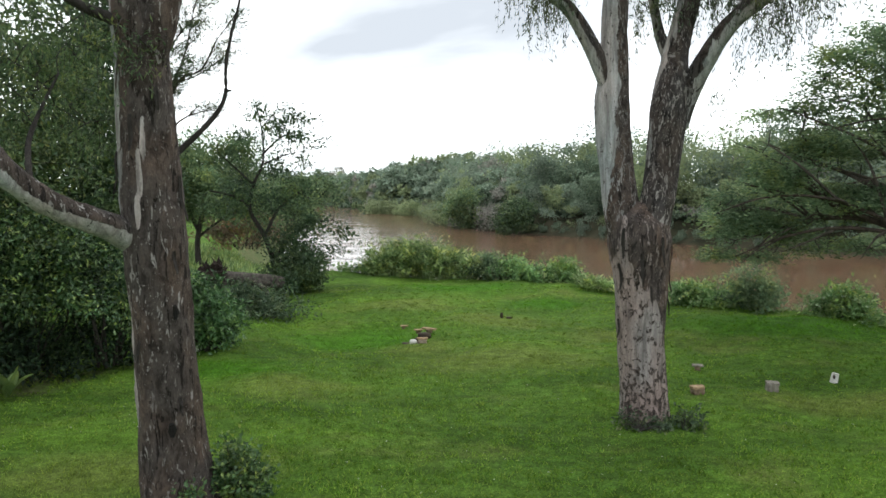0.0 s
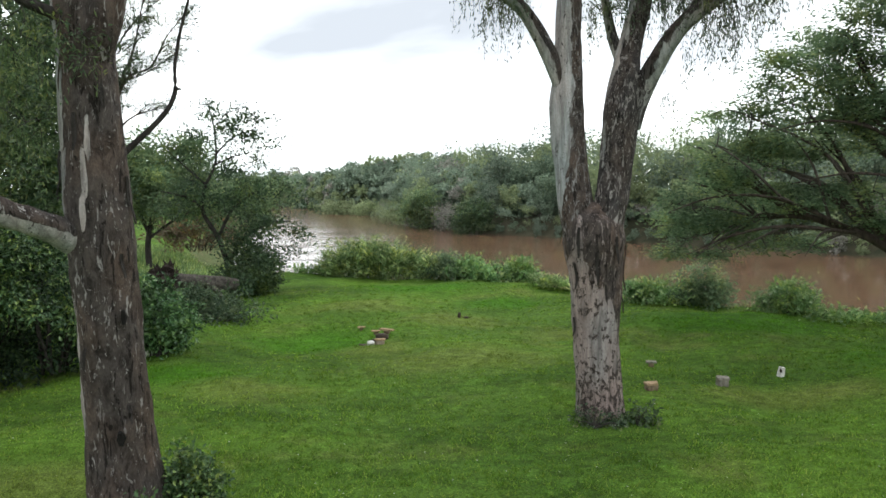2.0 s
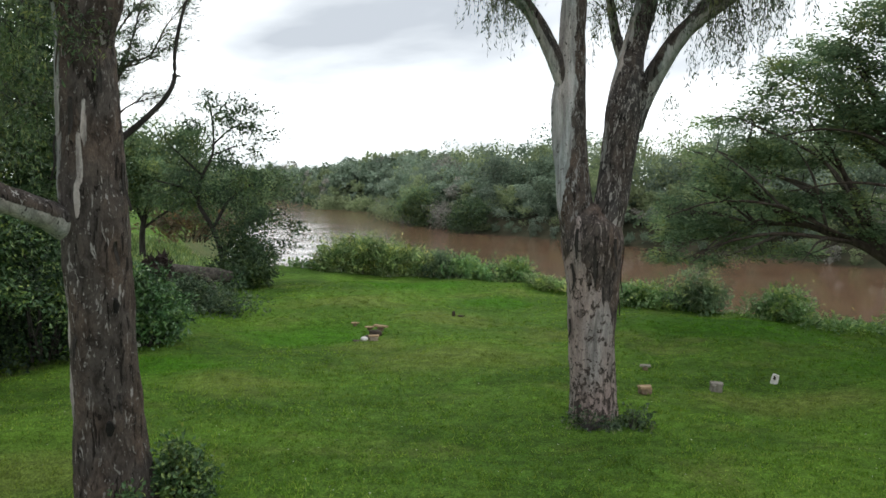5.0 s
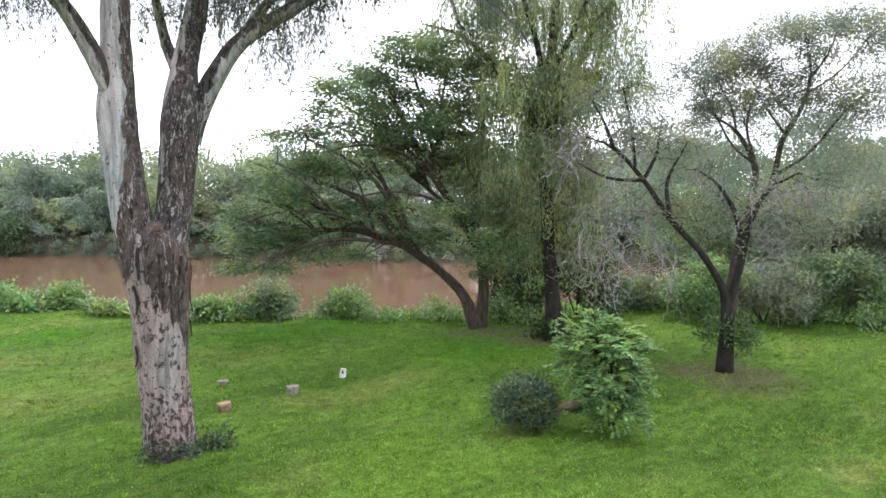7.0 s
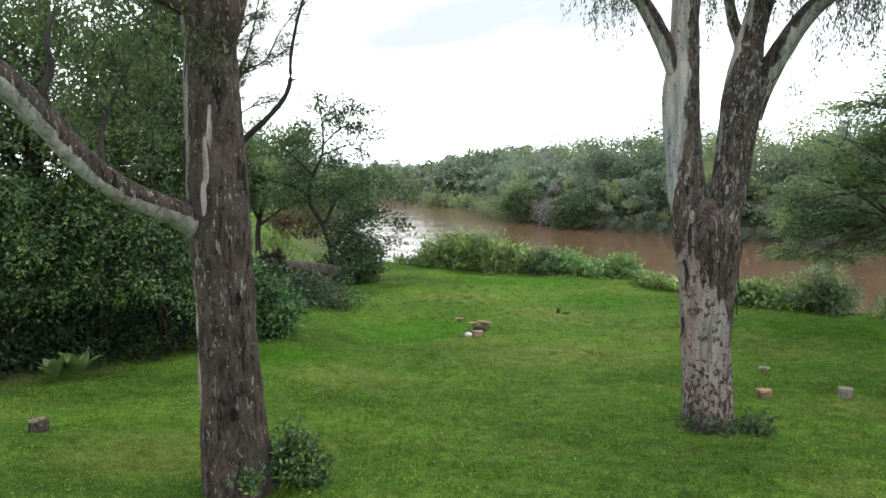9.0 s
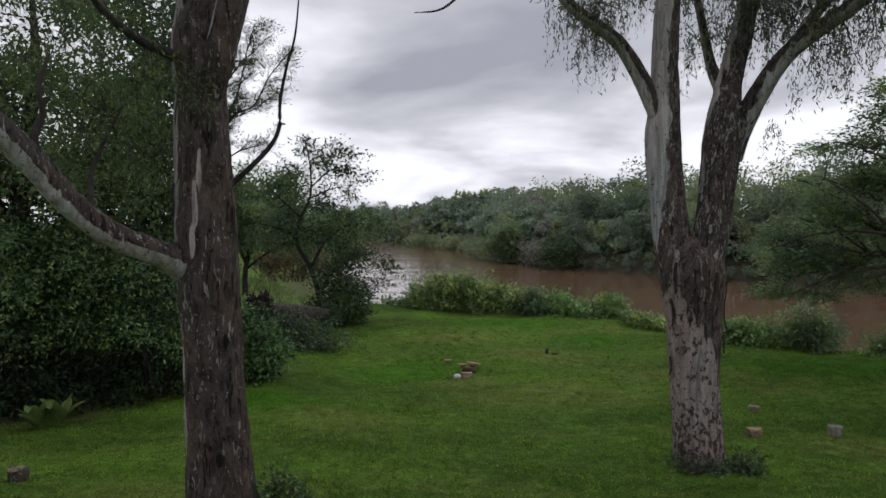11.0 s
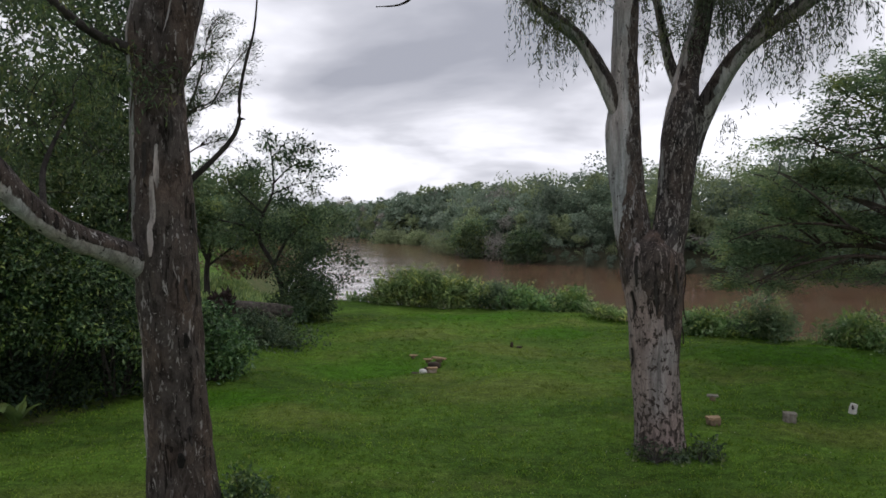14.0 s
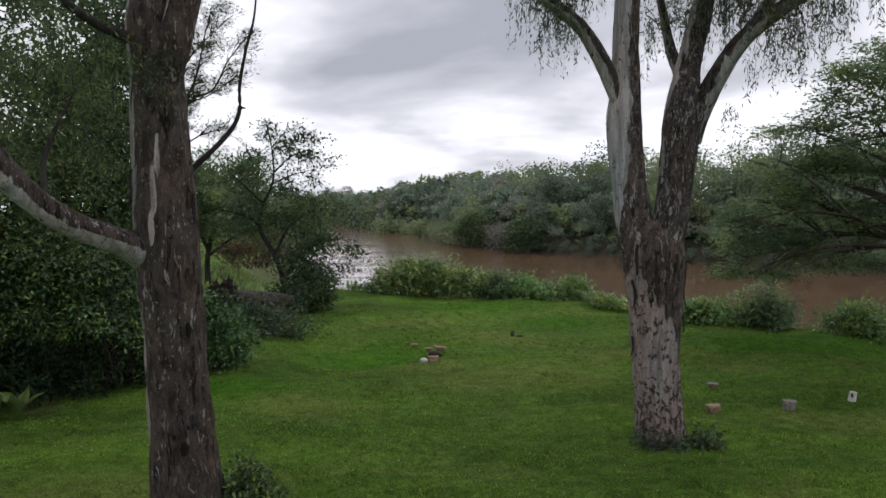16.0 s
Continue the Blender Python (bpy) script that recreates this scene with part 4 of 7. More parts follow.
# ---------------------------------------------------------------- trees on the bank beyond the lawn
def bank_tree():
    g = thing("bank_tree", ((14.59, 16.13, 0.00))[:3], "wide leafy tree with dark twin trunks on the bank", "tree")
    nodes = limbs_of(g, "willow_bark", [
        ([(14.11, 15.53, -0.09), (13.75, 15.84, 1.02), (13.27, 16.25, 1.69), (12.65, 16.47, 2.20), (11.84, 16.70, 2.67), (10.60, 17.16, 3.07), (9.42, 17.60, 2.98)], [0.25, 0.165, 0.14, 0.125, 0.1, 0.07, 0.03]),
        ([(14.22, 15.56, -0.02), (14.36, 15.57, 1.20), (14.28, 15.64, 2.07), (14.18, 15.87, 3.29), (14.35, 15.85, 5.04), (14.49, 15.72, 6.79)], [0.23, 0.17, 0.145, 0.12, 0.08, 0.03]),
        ([(14.23, 15.69, 2.42), (13.68, 15.90, 3.45), (12.85, 16.32, 4.80), (12.22, 16.55, 5.96), (11.64, 16.84, 7.11)], [0.13, 0.12, 0.1, 0.08, 0.03]),
        ([(12.65, 16.47, 2.20), (12.02, 16.69, 3.22), (11.37, 16.90, 4.73), (10.65, 17.25, 5.87)], [0.1, 0.08, 0.06, 0.02]),
        ([(11.70, 16.80, 2.70), (10.13, 17.20, 3.34), (9.20, 17.26, 3.89), (8.06, 17.49, 4.01)], [0.09, 0.07, 0.05, 0.02]),
        ([(12.85, 16.32, 4.80), (13.14, 16.09, 6.18), (13.04, 16.17, 7.36)], [0.07, 0.05, 0.02]),
        ([(13.68, 15.90, 3.45), (13.23, 16.92, 4.30), (12.62, 17.98, 5.36), (11.08, 18.97, 5.48)], [0.08, 0.06, 0.05, 0.02]),
        ([(14.28, 15.78, 3.12), (14.37, 15.29, 3.83), (14.45, 14.66, 4.01)], [0.06, 0.05, 0.02]),
        ([(11.87, 16.68, 2.66), (9.84, 16.68, 2.84), (8.54, 16.93, 2.57), (7.49, 17.20, 2.06)], [0.06, 0.045, 0.03, 0.012]),
        ([(11.81, 16.72, 2.71), (9.59, 16.60, 3.55), (8.15, 16.90, 3.60), (7.03, 17.17, 3.21)], [0.055, 0.04, 0.028, 0.01]),
        ([(12.85, 16.32, 4.80), (11.49, 16.09, 5.34), (10.46, 16.30, 5.48), (9.47, 16.66, 5.26)], [0.055, 0.04, 0.028, 0.01]),
        ([(13.68, 15.90, 3.45), (12.31, 15.73, 4.02), (11.15, 16.09, 4.18), (9.90, 16.53, 3.93)], [0.06, 0.045, 0.03, 0.01]),
    ], 12, 0.2)
    blobs = [
        (9.99, 17.52, 6.92, 0.92, 0.70, 1.35), (11.07, 17.10, 7.66, 1.10, 0.81, 1.35), (12.27, 16.76, 8.03, 1.12, 0.83, 1.35), (13.48, 16.08, 8.00, 1.22, 0.94, 1.35),
        (14.52, 15.42, 7.45, 1.05, 1.05, 1.35), (9.94, 17.55, 6.17, 0.75, 0.47, 1.30), (10.58, 17.29, 5.62, 1.09, 0.50), (12.06, 16.91, 5.76, 1.38, 0.62), (13.54, 16.41, 5.54, 1.41, 0.71), (10.97, 17.16, 6.40, 1.27, 0.91, 1.35), (12.45, 16.63, 6.58, 1.38, 1.03, 1.35),
        (13.92, 15.96, 6.41, 1.40, 1.16, 1.35), (8.48, 17.63, 4.03, 0.97, 0.73, 1.70), (9.47, 17.46, 4.64, 1.07, 0.74, 1.70), (10.87, 17.23, 5.05, 1.35, 0.76, 0.80),
        (12.60, 17.02, 5.15, 1.40, 0.79, 0.70), (14.09, 16.34, 4.86, 1.43, 0.98), (7.70, 17.76, 3.12, 0.72, 0.88, 1.70), (8.51, 17.61, 2.81, 0.97, 0.73, 1.70),
        (9.94, 17.54, 3.33, 1.25, 0.59, 1.30), (11.41, 17.35, 3.53, 1.29, 0.69, 0.60), (12.52, 15.95, 3.26, 1.09, 0.67, 1.60), (13.91, 15.03, 3.49, 1.10, 0.93, 1.60),
        (7.54, 17.72, 2.17, 0.56, 0.56, 1.70), (8.72, 17.62, 2.08, 0.73, 0.41, 0.60), (10.24, 17.14, 2.26, 0.99, 0.30, 0.50), (14.01, 14.80, 1.99, 0.76, 0.76, 0.70),
        (12.88, 15.79, 2.26, 0.68, 0.42, 0.80), (14.15, 14.39, 2.53, 0.84, 0.84, 1.40), (9.10, 17.55, 5.55, 0.85, 0.42, 1.30), (8.35, 17.60, 4.95, 0.70, 0.35, 1.30),
    ]
    # Added copies deeper in the low crown, for more shade on the lawn.
    blobs += [(x * 1.1, y * 1.1, 3.77 + (z - 3.77) * 1.1 + 0.15 * math.sin(5 * x), rx, 0.7 * rz, 0.8) for x, y, z, rx, rz, *e in blobs if x < 11.0 and z < 5.0]
    # boughs that arch from the forks out to every part of the crown
    rg = np.random.default_rng(23)
    forks = nodes[(nodes[:, 2] > 1.3) & (nodes[:, 2] < 4.6) & (nodes[:, 0] > 12.4)]
    boughs = []
    for x, y, z, rx, rz, *e in blobs:
        if z < 4.4:
            continue
        tip = np.array([x, y, z]) + rg.normal(size=3) * [0.3, 0.3, 0.1]
        low = forks[forks[:, 2] < z - 0.5]
        if not len(low):
            continue
        a = low[np.argmin(np.linalg.norm((low - tip) * [1, 1, 0.5], axis=1) + rg.uniform(0, 0.5, len(low)))]
        mid = a + (tip - a) * [0.42, 0.42, 0.62] + rg.normal(size=3) * 0.12
        v, f = tube([tuple(a), tuple(mid), tuple(tip)], [0.07, 0.05, 0.018], 7, 0.2, 0.08, x)
        part("bough", v, f, "limb_bark", g, smooth=True)
        boughs.append(spline([a, mid, tip], [1, 1, 1], 0.25)[0])
    # thin boughs through the low side of the crown
    left = nodes[(nodes[:, 0] > 9.6) & (nodes[:, 0] < 13.2) & (nodes[:, 2] > 1.2) & (nodes[:, 2] < 3.6)]
    for x, y, z, rx, rz, *e in blobs:
        if x > 11.6 or z > 5.1 or y > 18.2:
            continue
        for _ in range(2):
            tip = np.array([x, y - 0.3, z]) + rg.normal(size=3) * [0.6 * rx, 0.3, 0.35 * rz] - [0.3, 0, 0]
            ahead = left[left[:, 0] > tip[0] + 0.8]
            a = ahead[np.argmin(np.linalg.norm(ahead - tip, axis=1))]
            mid = a + (tip - a) * 0.5 + [0, -0.15, 0.2] + rg.normal(size=3) * 0.1
            v, f = tube([tuple(a), tuple(mid), tuple(tip)], [0.04, 0.028, 0.008], 6, 0.25, 0.08, x)
            part("bough", v, f, "limb_bark", g, smooth=True)
            boughs.append(spline([a, mid, tip], [1, 1, 1], 0.25)[0])
    nodes = np.vstack([nodes, *boughs])
    high, ho = in_blobs([q for q in blobs if q[2] > 5.2], 25, 0.32, 0.62, 1.0, lobe=0.48, flat=0.36)
    low, lo = in_blobs([q for q in blobs if q[2] <= 5.2], 31, 0.24, 0.6, 1.0, lobe=0.46, flat=0.3)
    p, o = np.vstack([high, low]), np.vstack([ho, lo])
    c, d = tufts(p, 28, 0.2, 0.28, 0.15, 0.6)
    crown_of(g, p, c, d, "tipa_leaf", 0.125, 0.05, nodes, "dark_bark", 0.5, 0.014, up=0.8, out=np.repeat(o, 28, 0))
    # lighter sprays that hang in front of the trunks
    p, o = in_blobs([(13.75, 14.35, 2.75, 0.75, 0.34), (14.3, 13.95, 2.5, 0.5, 0.3), (13.3, 14.7, 2.2, 0.5, 0.25), (14.75, 13.8, 1.45, 0.55, 0.4)], 40, 0.4, 0.6, 2.2, lobe=0.4, flat=0.6)
    c, d = tufts(p, 16, 0.2, 0.35, 0.3)
    crown_of(g, p, c, d, "frond_leaf", 0.13, 0.045, nodes, "limb_bark", 0.5, 0.012, name="low_spray")


bank_tree()


def willow():
    g = thing("willow_tree", ((15.64, 13.76, 0.00))[:3], "weeping willow with long yellow-green hanging shoots", "tree")
    nodes = limbs_of(g, "blackish_bark", [
        ([(15.03, 13.17, 0.03), (14.94, 13.27, 1.32), (14.83, 13.40, 3.57), (14.78, 13.46, 6.28), (15.06, 13.44, 8.70), (15.27, 13.36, 11.25), (15.32, 13.30, 12.81)], [0.3, 0.21, 0.185, 0.17, 0.13, 0.09, 0.04]),
        ([(14.79, 13.44, 5.49), (14.51, 14.45, 7.16), (13.84, 15.76, 8.77), (13.01, 16.96, 9.37)], [0.14, 0.11, 0.07, 0.02]),
        ([(14.79, 13.44, 5.81), (15.53, 12.89, 7.89), (16.12, 12.49, 9.32), (16.70, 11.88, 10.22)], [0.14, 0.11, 0.07, 0.02]),
        ([(14.81, 13.43, 7.08), (14.06, 13.49, 9.17), (13.26, 13.86, 10.94)], [0.1, 0.07, 0.02]),
        ([(14.85, 13.38, 7.39), (15.13, 12.45, 9.13), (15.36, 11.83, 10.97)], [0.1, 0.07, 0.02]),
    ], 14, 0.25)
    blobs = [
        (14.73, 13.51, 9.60, 2.32, 0.91, 0.55), (13.70, 16.15, 9.07, 1.58, 0.44), (16.13, 12.31, 9.28, 1.43, 0.92, 0.70), (15.14, 12.75, 7.66, 1.64, 0.74), (14.37, 13.88, 7.24, 1.99, 0.83),
        (14.49, 13.47, 5.63, 1.31, 0.66), (15.23, 12.32, 5.62, 0.81, 0.65), (16.35, 12.02, 10.79, 1.01, 0.76, 0.45), (14.77, 13.46, 11.63, 2.15, 0.91, 0.40), (13.78, 15.28, 10.16, 1.19, 0.68), (14.06, 14.05, 4.17, 0.82, 0.82, 1.1), (15.12, 12.92, 4.22, 0.82, 0.82, 1.1), (14.53, 14.01, 3.05, 0.84, 0.67, 1.1), (15.48, 12.96, 2.95, 0.75, 0.67, 1.1), (13.79, 15.01, 5.49, 0.84, 0.84, 1.1), (15.6, 13.6, 5.0, 0.9, 0.9, 1.1), (15.5, 14.2, 3.2, 0.8, 0.7, 1.1), (16.36, 11.84, 7.53, 0.84, 0.84, 0.80),
    ]
    p, o = in_blobs(blobs, 31, 0.4, 0.75, 5.0, lobe=0.5)
    c, d, lines = strands(p, 30, 1.35, 0.16, 0.07)
    shoots_of(g, lines, "willow_bark", 0.006)
    crown_of(g, p, c, d, "willow_leaf", 0.16, 0.038, nodes, "willow_bark", 0.3, 0.01)


willow()


def curly_twigs(starts, n, length, r, fall, seed):
    """Bare twigs that wander and fork as they hang."""
    rg = np.random.default_rng(seed)
    out = []
    for s in starts:
        for _ in range(n):
            p, pts = np.array(s, float) + rg.normal(size=3) * 0.15, []
            d = unit(rg.normal(size=3) * [1, 1, 0.5] + [0, 0, -fall])
            steps = 8
            for k in range(steps + 1):
                pts.append(p)
                d = unit(d + 0.75 * rg.normal(size=3) + [0, 0, -0.2 * fall])
                p = p + d * length / steps * rg.uniform(0.6, 1.3)
            out.append(tube(pts, np.linspace(r, r * 0.3, steps + 1), 4, 0.12, 0.0))
            for k in (2, 3, 4):
                e = unit(rg.normal(size=3) + [0, 0, -0.3 * fall])
                q = pts[k]
                out.append(tube([q, q + e * length * 0.12, q + e * length * 0.2 + rg.normal(size=3) * 0.1], [r * 0.6, r * 0.4, r * 0.2], 3, 0.12, 0.0))
    return joined(out)


def half_dead_tree():
    g = thing("half_dead_tree", ((15.27, 8.09, 0.00))[:3], "old dark tree with bare grey hanging branches", "tree")
    nodes = limbs_of(g, "blackish_bark", [
        ([(15.01, 7.98, -0.07), (15.02, 7.97, 0.79), (15.02, 7.98, 1.54), (14.94, 8.11, 2.02), (14.72, 8.51, 2.74), (14.29, 9.02, 3.47), (13.86, 9.49, 4.40), (13.29, 9.94, 5.15), (12.75, 10.30, 5.39)], [0.2, 0.16, 0.14, 0.09, 0.075, 0.065, 0.055, 0.04, 0.018]),
        ([(15.02, 7.97, 1.41), (15.12, 7.77, 2.31), (15.22, 7.59, 3.43), (15.38, 7.25, 4.17), (15.62, 6.73, 4.53)], [0.1, 0.085, 0.07, 0.05, 0.025]),
        ([(15.16, 7.70, 2.81), (15.16, 7.93, 3.65), (15.07, 8.29, 4.27), (14.84, 8.69, 4.64)], [0.08, 0.06, 0.04, 0.015]),
        ([(14.29, 9.02, 3.47), (14.32, 9.16, 4.36), (14.71, 8.91, 5.27)], [0.06, 0.045, 0.015]),
        ([(13.86, 9.49, 4.40), (14.17, 9.38, 5.00), (14.22, 9.31, 5.64)], [0.05, 0.035, 0.012]),
        ([(13.29, 9.94, 5.15), (13.32, 10.23, 5.76), (13.27, 10.62, 6.38)], [0.05, 0.035, 0.012]),
        ([(13.74, 9.65, 4.72), (13.85, 9.85, 5.64), (13.73, 10.01, 6.56)], [0.045, 0.03, 0.012]),
        ([(13.86, 9.49, 4.40), (13.07, 9.89, 4.44), (12.45, 10.34, 4.80)], [0.05, 0.035, 0.012]),
    ], 12, 0.18)
    starts = [(12.75, 10.30, 5.33), (12.5, 10.5, 5.5), (12.98, 10.01, 5.07), (13.3, 9.8, 5.35), (13.29, 9.77, 4.83), (12.45, 10.34, 4.80), (12.86, 10.01, 4.17), (13.6, 9.2, 3.1), (13.9, 8.9, 2.8), (13.17, 9.76, 3.55), (12.65, 10.10, 3.27), (13.04, 9.77, 2.91), (13.53, 9.60, 3.94), (12.83, 9.88, 2.39)]
    for k, q in enumerate(starts):
        v, f = curly_twigs([q], 8, 2.0, 0.0145, 1.1, 30 + k)
        part("dead_branch", v, f, "grey_bark", g, "bare grey dead branch with curling twigs")
    starts = [(14.73, 8.09, 4.25), (14.94, 7.48, 4.03), (15.19, 6.95, 4.28), (14.95, 7.45, 3.43), (15.36, 6.58, 4.06), (15.13, 7.08, 3.22)]
    for k, q in enumerate(starts):
        v, f = curly_twigs([q], 7, 1.7, 0.0125, 0.8, 60 + k)
        part("dead_branch", v, f, "grey_bark", g, "bare grey dead branch with curling twigs")
    blobs = [(14.19, 9.71, 5.40, 1.28, 0.57), (13.51, 10.30, 5.78, 0.99, 0.42), (13.11, 10.81, 6.25, 0.70, 0.45, 0.70), (13.72, 10.03, 6.36, 0.84, 0.48, 0.70), (14.18, 9.37, 5.96, 0.70, 0.56, 0.70), (14.77, 9.20, 4.90, 1.15, 0.72), (15.21, 8.85, 3.61, 1.17, 0.73), (15.85, 7.67, 3.55, 1.17, 0.87), (14.69, 9.51, 3.71, 0.87, 0.58), (16.19, 6.93, 3.71, 1.17, 1.17)]
    p, o = in_blobs(blobs, 32, 0.4, 0.6, 2.2, lobe=0.4, flat=0.6)
    c, d = tufts(p, 20, 0.17, 0.5, 0.2)
    crown_of(g, p, c, d, "sparse_leaf", 0.085, 0.034, nodes, "dark_bark", 0.85, 0.009)
    foot, o = in_blobs([(15.09, 7.61, 0.85, 0.39, 0.45), (14.74, 8.26, 0.88, 0.28, 0.39)], 420, 0.9, 1, 1)
    c, d = tufts(foot, 5, 0.06, 1, 0.1)
    crown_of(g, foot, c, d, "hedge_leaf", 0.14, 0.05, None, name="sucker_growth")


half_dead_tree()


def sparse_tree():
    g = thing("thin_tree", ((23.89, 12.61, 0.00))[:3], "thin open-crowned tree with fine grey-green leaves", "tree")
    nodes = limbs_of(g, "willow_bark", [
        ([(20.41, 10.77, 0.41), (20.48, 10.64, 2.31), (20.67, 10.26, 4.24), (20.66, 10.28, 5.10), (20.43, 10.73, 6.07), (20.07, 11.38, 6.63)], [0.2, 0.14, 0.11, 0.085, 0.06, 0.02]),
        ([(20.51, 10.57, 2.66), (20.87, 9.84, 4.41), (20.99, 9.59, 5.76), (21.16, 9.20, 6.58), (21.27, 8.96, 7.56), (21.22, 9.06, 8.55)], [0.11, 0.095, 0.08, 0.06, 0.04, 0.015]),
        ([(20.70, 10.20, 4.93), (20.56, 10.48, 6.32), (20.73, 10.13, 7.66)], [0.055, 0.04, 0.012]),
        ([(20.95, 9.68, 4.75), (21.11, 8.82, 5.39), (21.27, 7.86, 6.61), (21.53, 7.11, 7.17)], [0.055, 0.045, 0.03, 0.012]),
        ([(21.02, 9.53, 5.93), (20.78, 10.04, 6.80), (20.63, 10.34, 7.51)], [0.04, 0.03, 0.012]),
        ([(21.21, 9.08, 7.07), (21.53, 8.29, 7.66), (21.81, 7.54, 8.68)], [0.04, 0.03, 0.012]),
        ([(20.43, 10.73, 6.07), (20.43, 10.94, 6.87), (20.29, 11.40, 7.79), (20.18, 11.59, 8.33)], [0.04, 0.03, 0.02, 0.01]),
        ([(20.66, 10.28, 5.10), (20.18, 10.77, 5.71), (19.59, 11.41, 7.36), (19.38, 11.77, 7.73)], [0.05, 0.04, 0.02, 0.01]),
        ([(21.10, 9.34, 6.42), (21.05, 9.93, 7.24), (20.99, 10.28, 8.22)], [0.04, 0.025, 0.01]),
        ([(21.27, 8.96, 7.56), (21.24, 8.50, 8.13), (21.24, 8.22, 8.88)], [0.04, 0.025, 0.01]),
    ], 12, 0.2)
    blobs = [(20.05, 11.41, 8.02, 1.62, 0.76), (20.89, 9.81, 8.55, 1.91, 0.72), (21.39, 8.12, 8.57, 2.08, 0.94), (19.82, 11.81, 6.38, 1.33, 0.76), (20.49, 10.60, 6.84, 1.91, 1.14), (20.41, 10.77, 7.88, 1.71, 0.95), (21.09, 9.37, 7.59, 1.33, 0.95), (20.97, 8.64, 6.34, 1.87, 1.03), (21.38, 7.25, 6.55, 1.68, 1.30), (21.58, 6.63, 8.17, 1.68, 1.49), (19.41, 12.47, 7.30, 0.86, 0.76), (21.10, 7.73, 4.85, 1.67, 0.93), (19.97, 11.57, 5.14, 1.71, 0.57)]
    p, o = in_blobs(blobs, 27, 0.6, 0.7, 3.3, lobe=0.55, flat=0.75)
    c, d = tufts(p, 22, 0.17, 0.45, 0.2)
    crown_of(g, p, c, d, "sparse_leaf", 0.085, 0.034, nodes, "dark_bark", 0.8, 0.012)


sparse_tree()


# ---------------------------------------------------------------- trees and thicket on the other side of the lawn
def leafy_tree(name, label, base, limbs, blobs, mat, density, per, radius, length, width, hole=0.3, size=0.8, seed=1.0, bark="dark_bark", share=0.45, flat=0.5, sides=10, lobe=0.7):
    g = thing(name, base, label, "tree")
    nodes = limbs_of(g, bark, limbs, sides, 0.25)
    p, o = in_blobs(blobs, density, hole + 0.15, size, seed, lobe=lobe, flat=0.7)
    c, d = tufts(p, per, radius * 0.75, flat, 0.2)
    crown_of(g, p, c, d, mat, length, width, nodes, bark, share, out=np.repeat(o, per, 0))
    return g


leafy_tree("riverside_tree", "small dark tree with an open top by the water", ((-6.38, 25.79, 0.00))[:3], [
    ([(-6.47, 26.13, -0.23), (-6.55, 26.11, 0.90), (-6.88, 26.03, 2.01), (-7.38, 25.89, 3.01), (-7.23, 25.93, 3.99), (-6.87, 26.03, 4.87), (-6.91, 26.02, 6.17), (-7.11, 25.97, 7.13)], [0.15, 0.105, 0.09, 0.07, 0.055, 0.045, 0.03, 0.015]),
    ([(-6.55, 26.11, 0.90), (-6.07, 26.22, 1.79), (-5.21, 26.41, 2.47), (-4.33, 26.56, 2.59)], [0.09, 0.07, 0.05, 0.02]),
    ([(-6.88, 26.03, 2.01), (-6.29, 26.18, 3.13), (-5.43, 26.36, 3.80)], [0.07, 0.05, 0.02]),
    ([(-7.34, 25.90, 3.12), (-7.96, 25.72, 3.55), (-8.76, 25.46, 3.76)], [0.06, 0.05, 0.02]),
    ([(-6.91, 26.02, 5.09), (-6.28, 26.18, 5.75), (-5.53, 26.34, 6.10)], [0.04, 0.03, 0.012]),
    ([(-6.89, 26.02, 4.75), (-6.15, 26.20, 5.10), (-5.15, 26.40, 5.35)], [0.035, 0.025, 0.01]),
    ([(-7.23, 25.93, 3.99), (-7.85, 25.76, 4.60), (-8.45, 25.60, 5.20)], [0.04, 0.03, 0.01]),
    ([(-6.91, 26.02, 6.10), (-6.45, 26.12, 6.65), (-5.75, 26.28, 6.95)], [0.025, 0.018, 0.008]),
], [(-6.10, 26.20, 5.50, 1.00, 0.45, 0.80), (-5.20, 26.40, 5.50, 0.62, 0.35, 0.90), (-5.95, 26.22, 6.85, 0.75, 0.38, 1.00), (-6.85, 26.02, 4.35, 1.00, 0.38, 0.90), (-7.11, 25.97, 6.91, 0.67, 0.45, 1.20), (-6.49, 26.13, 6.07, 1.16, 0.67, 0.80), (-5.43, 26.36, 6.32, 0.63, 0.36, 1.10), (-7.43, 25.88, 5.51, 0.89, 0.67, 0.70), (-6.17, 26.20, 4.89, 1.12, 0.45, 0.70), (-6.07, 26.22, 3.35, 1.57, 0.89), (-7.89, 26.26, 3.55, 1.37, 0.91), (-5.39, 26.17, 2.25, 1.22, 0.80, 0.85), (-5.45, 25.95, 1.16, 1.06, 1.01, 2.20), (-6.30, 25.76, 1.75, 0.85, 0.75, 0.60), (-4.65, 26.10, 1.16, 0.57, 0.79, 2.00), (-5.08, 26.94, 3.58, 0.91, 0.82, 0.90), (-4.11, 26.60, 2.03, 0.67, 0.67, 0.90), (-3.78, 26.64, 3.15, 0.58, 0.49, 0.60)],
    "dark_leaf", 12, 22, 0.24, 0.14, 0.07, 0.25, 0.7, 1.5, lobe=0.45)

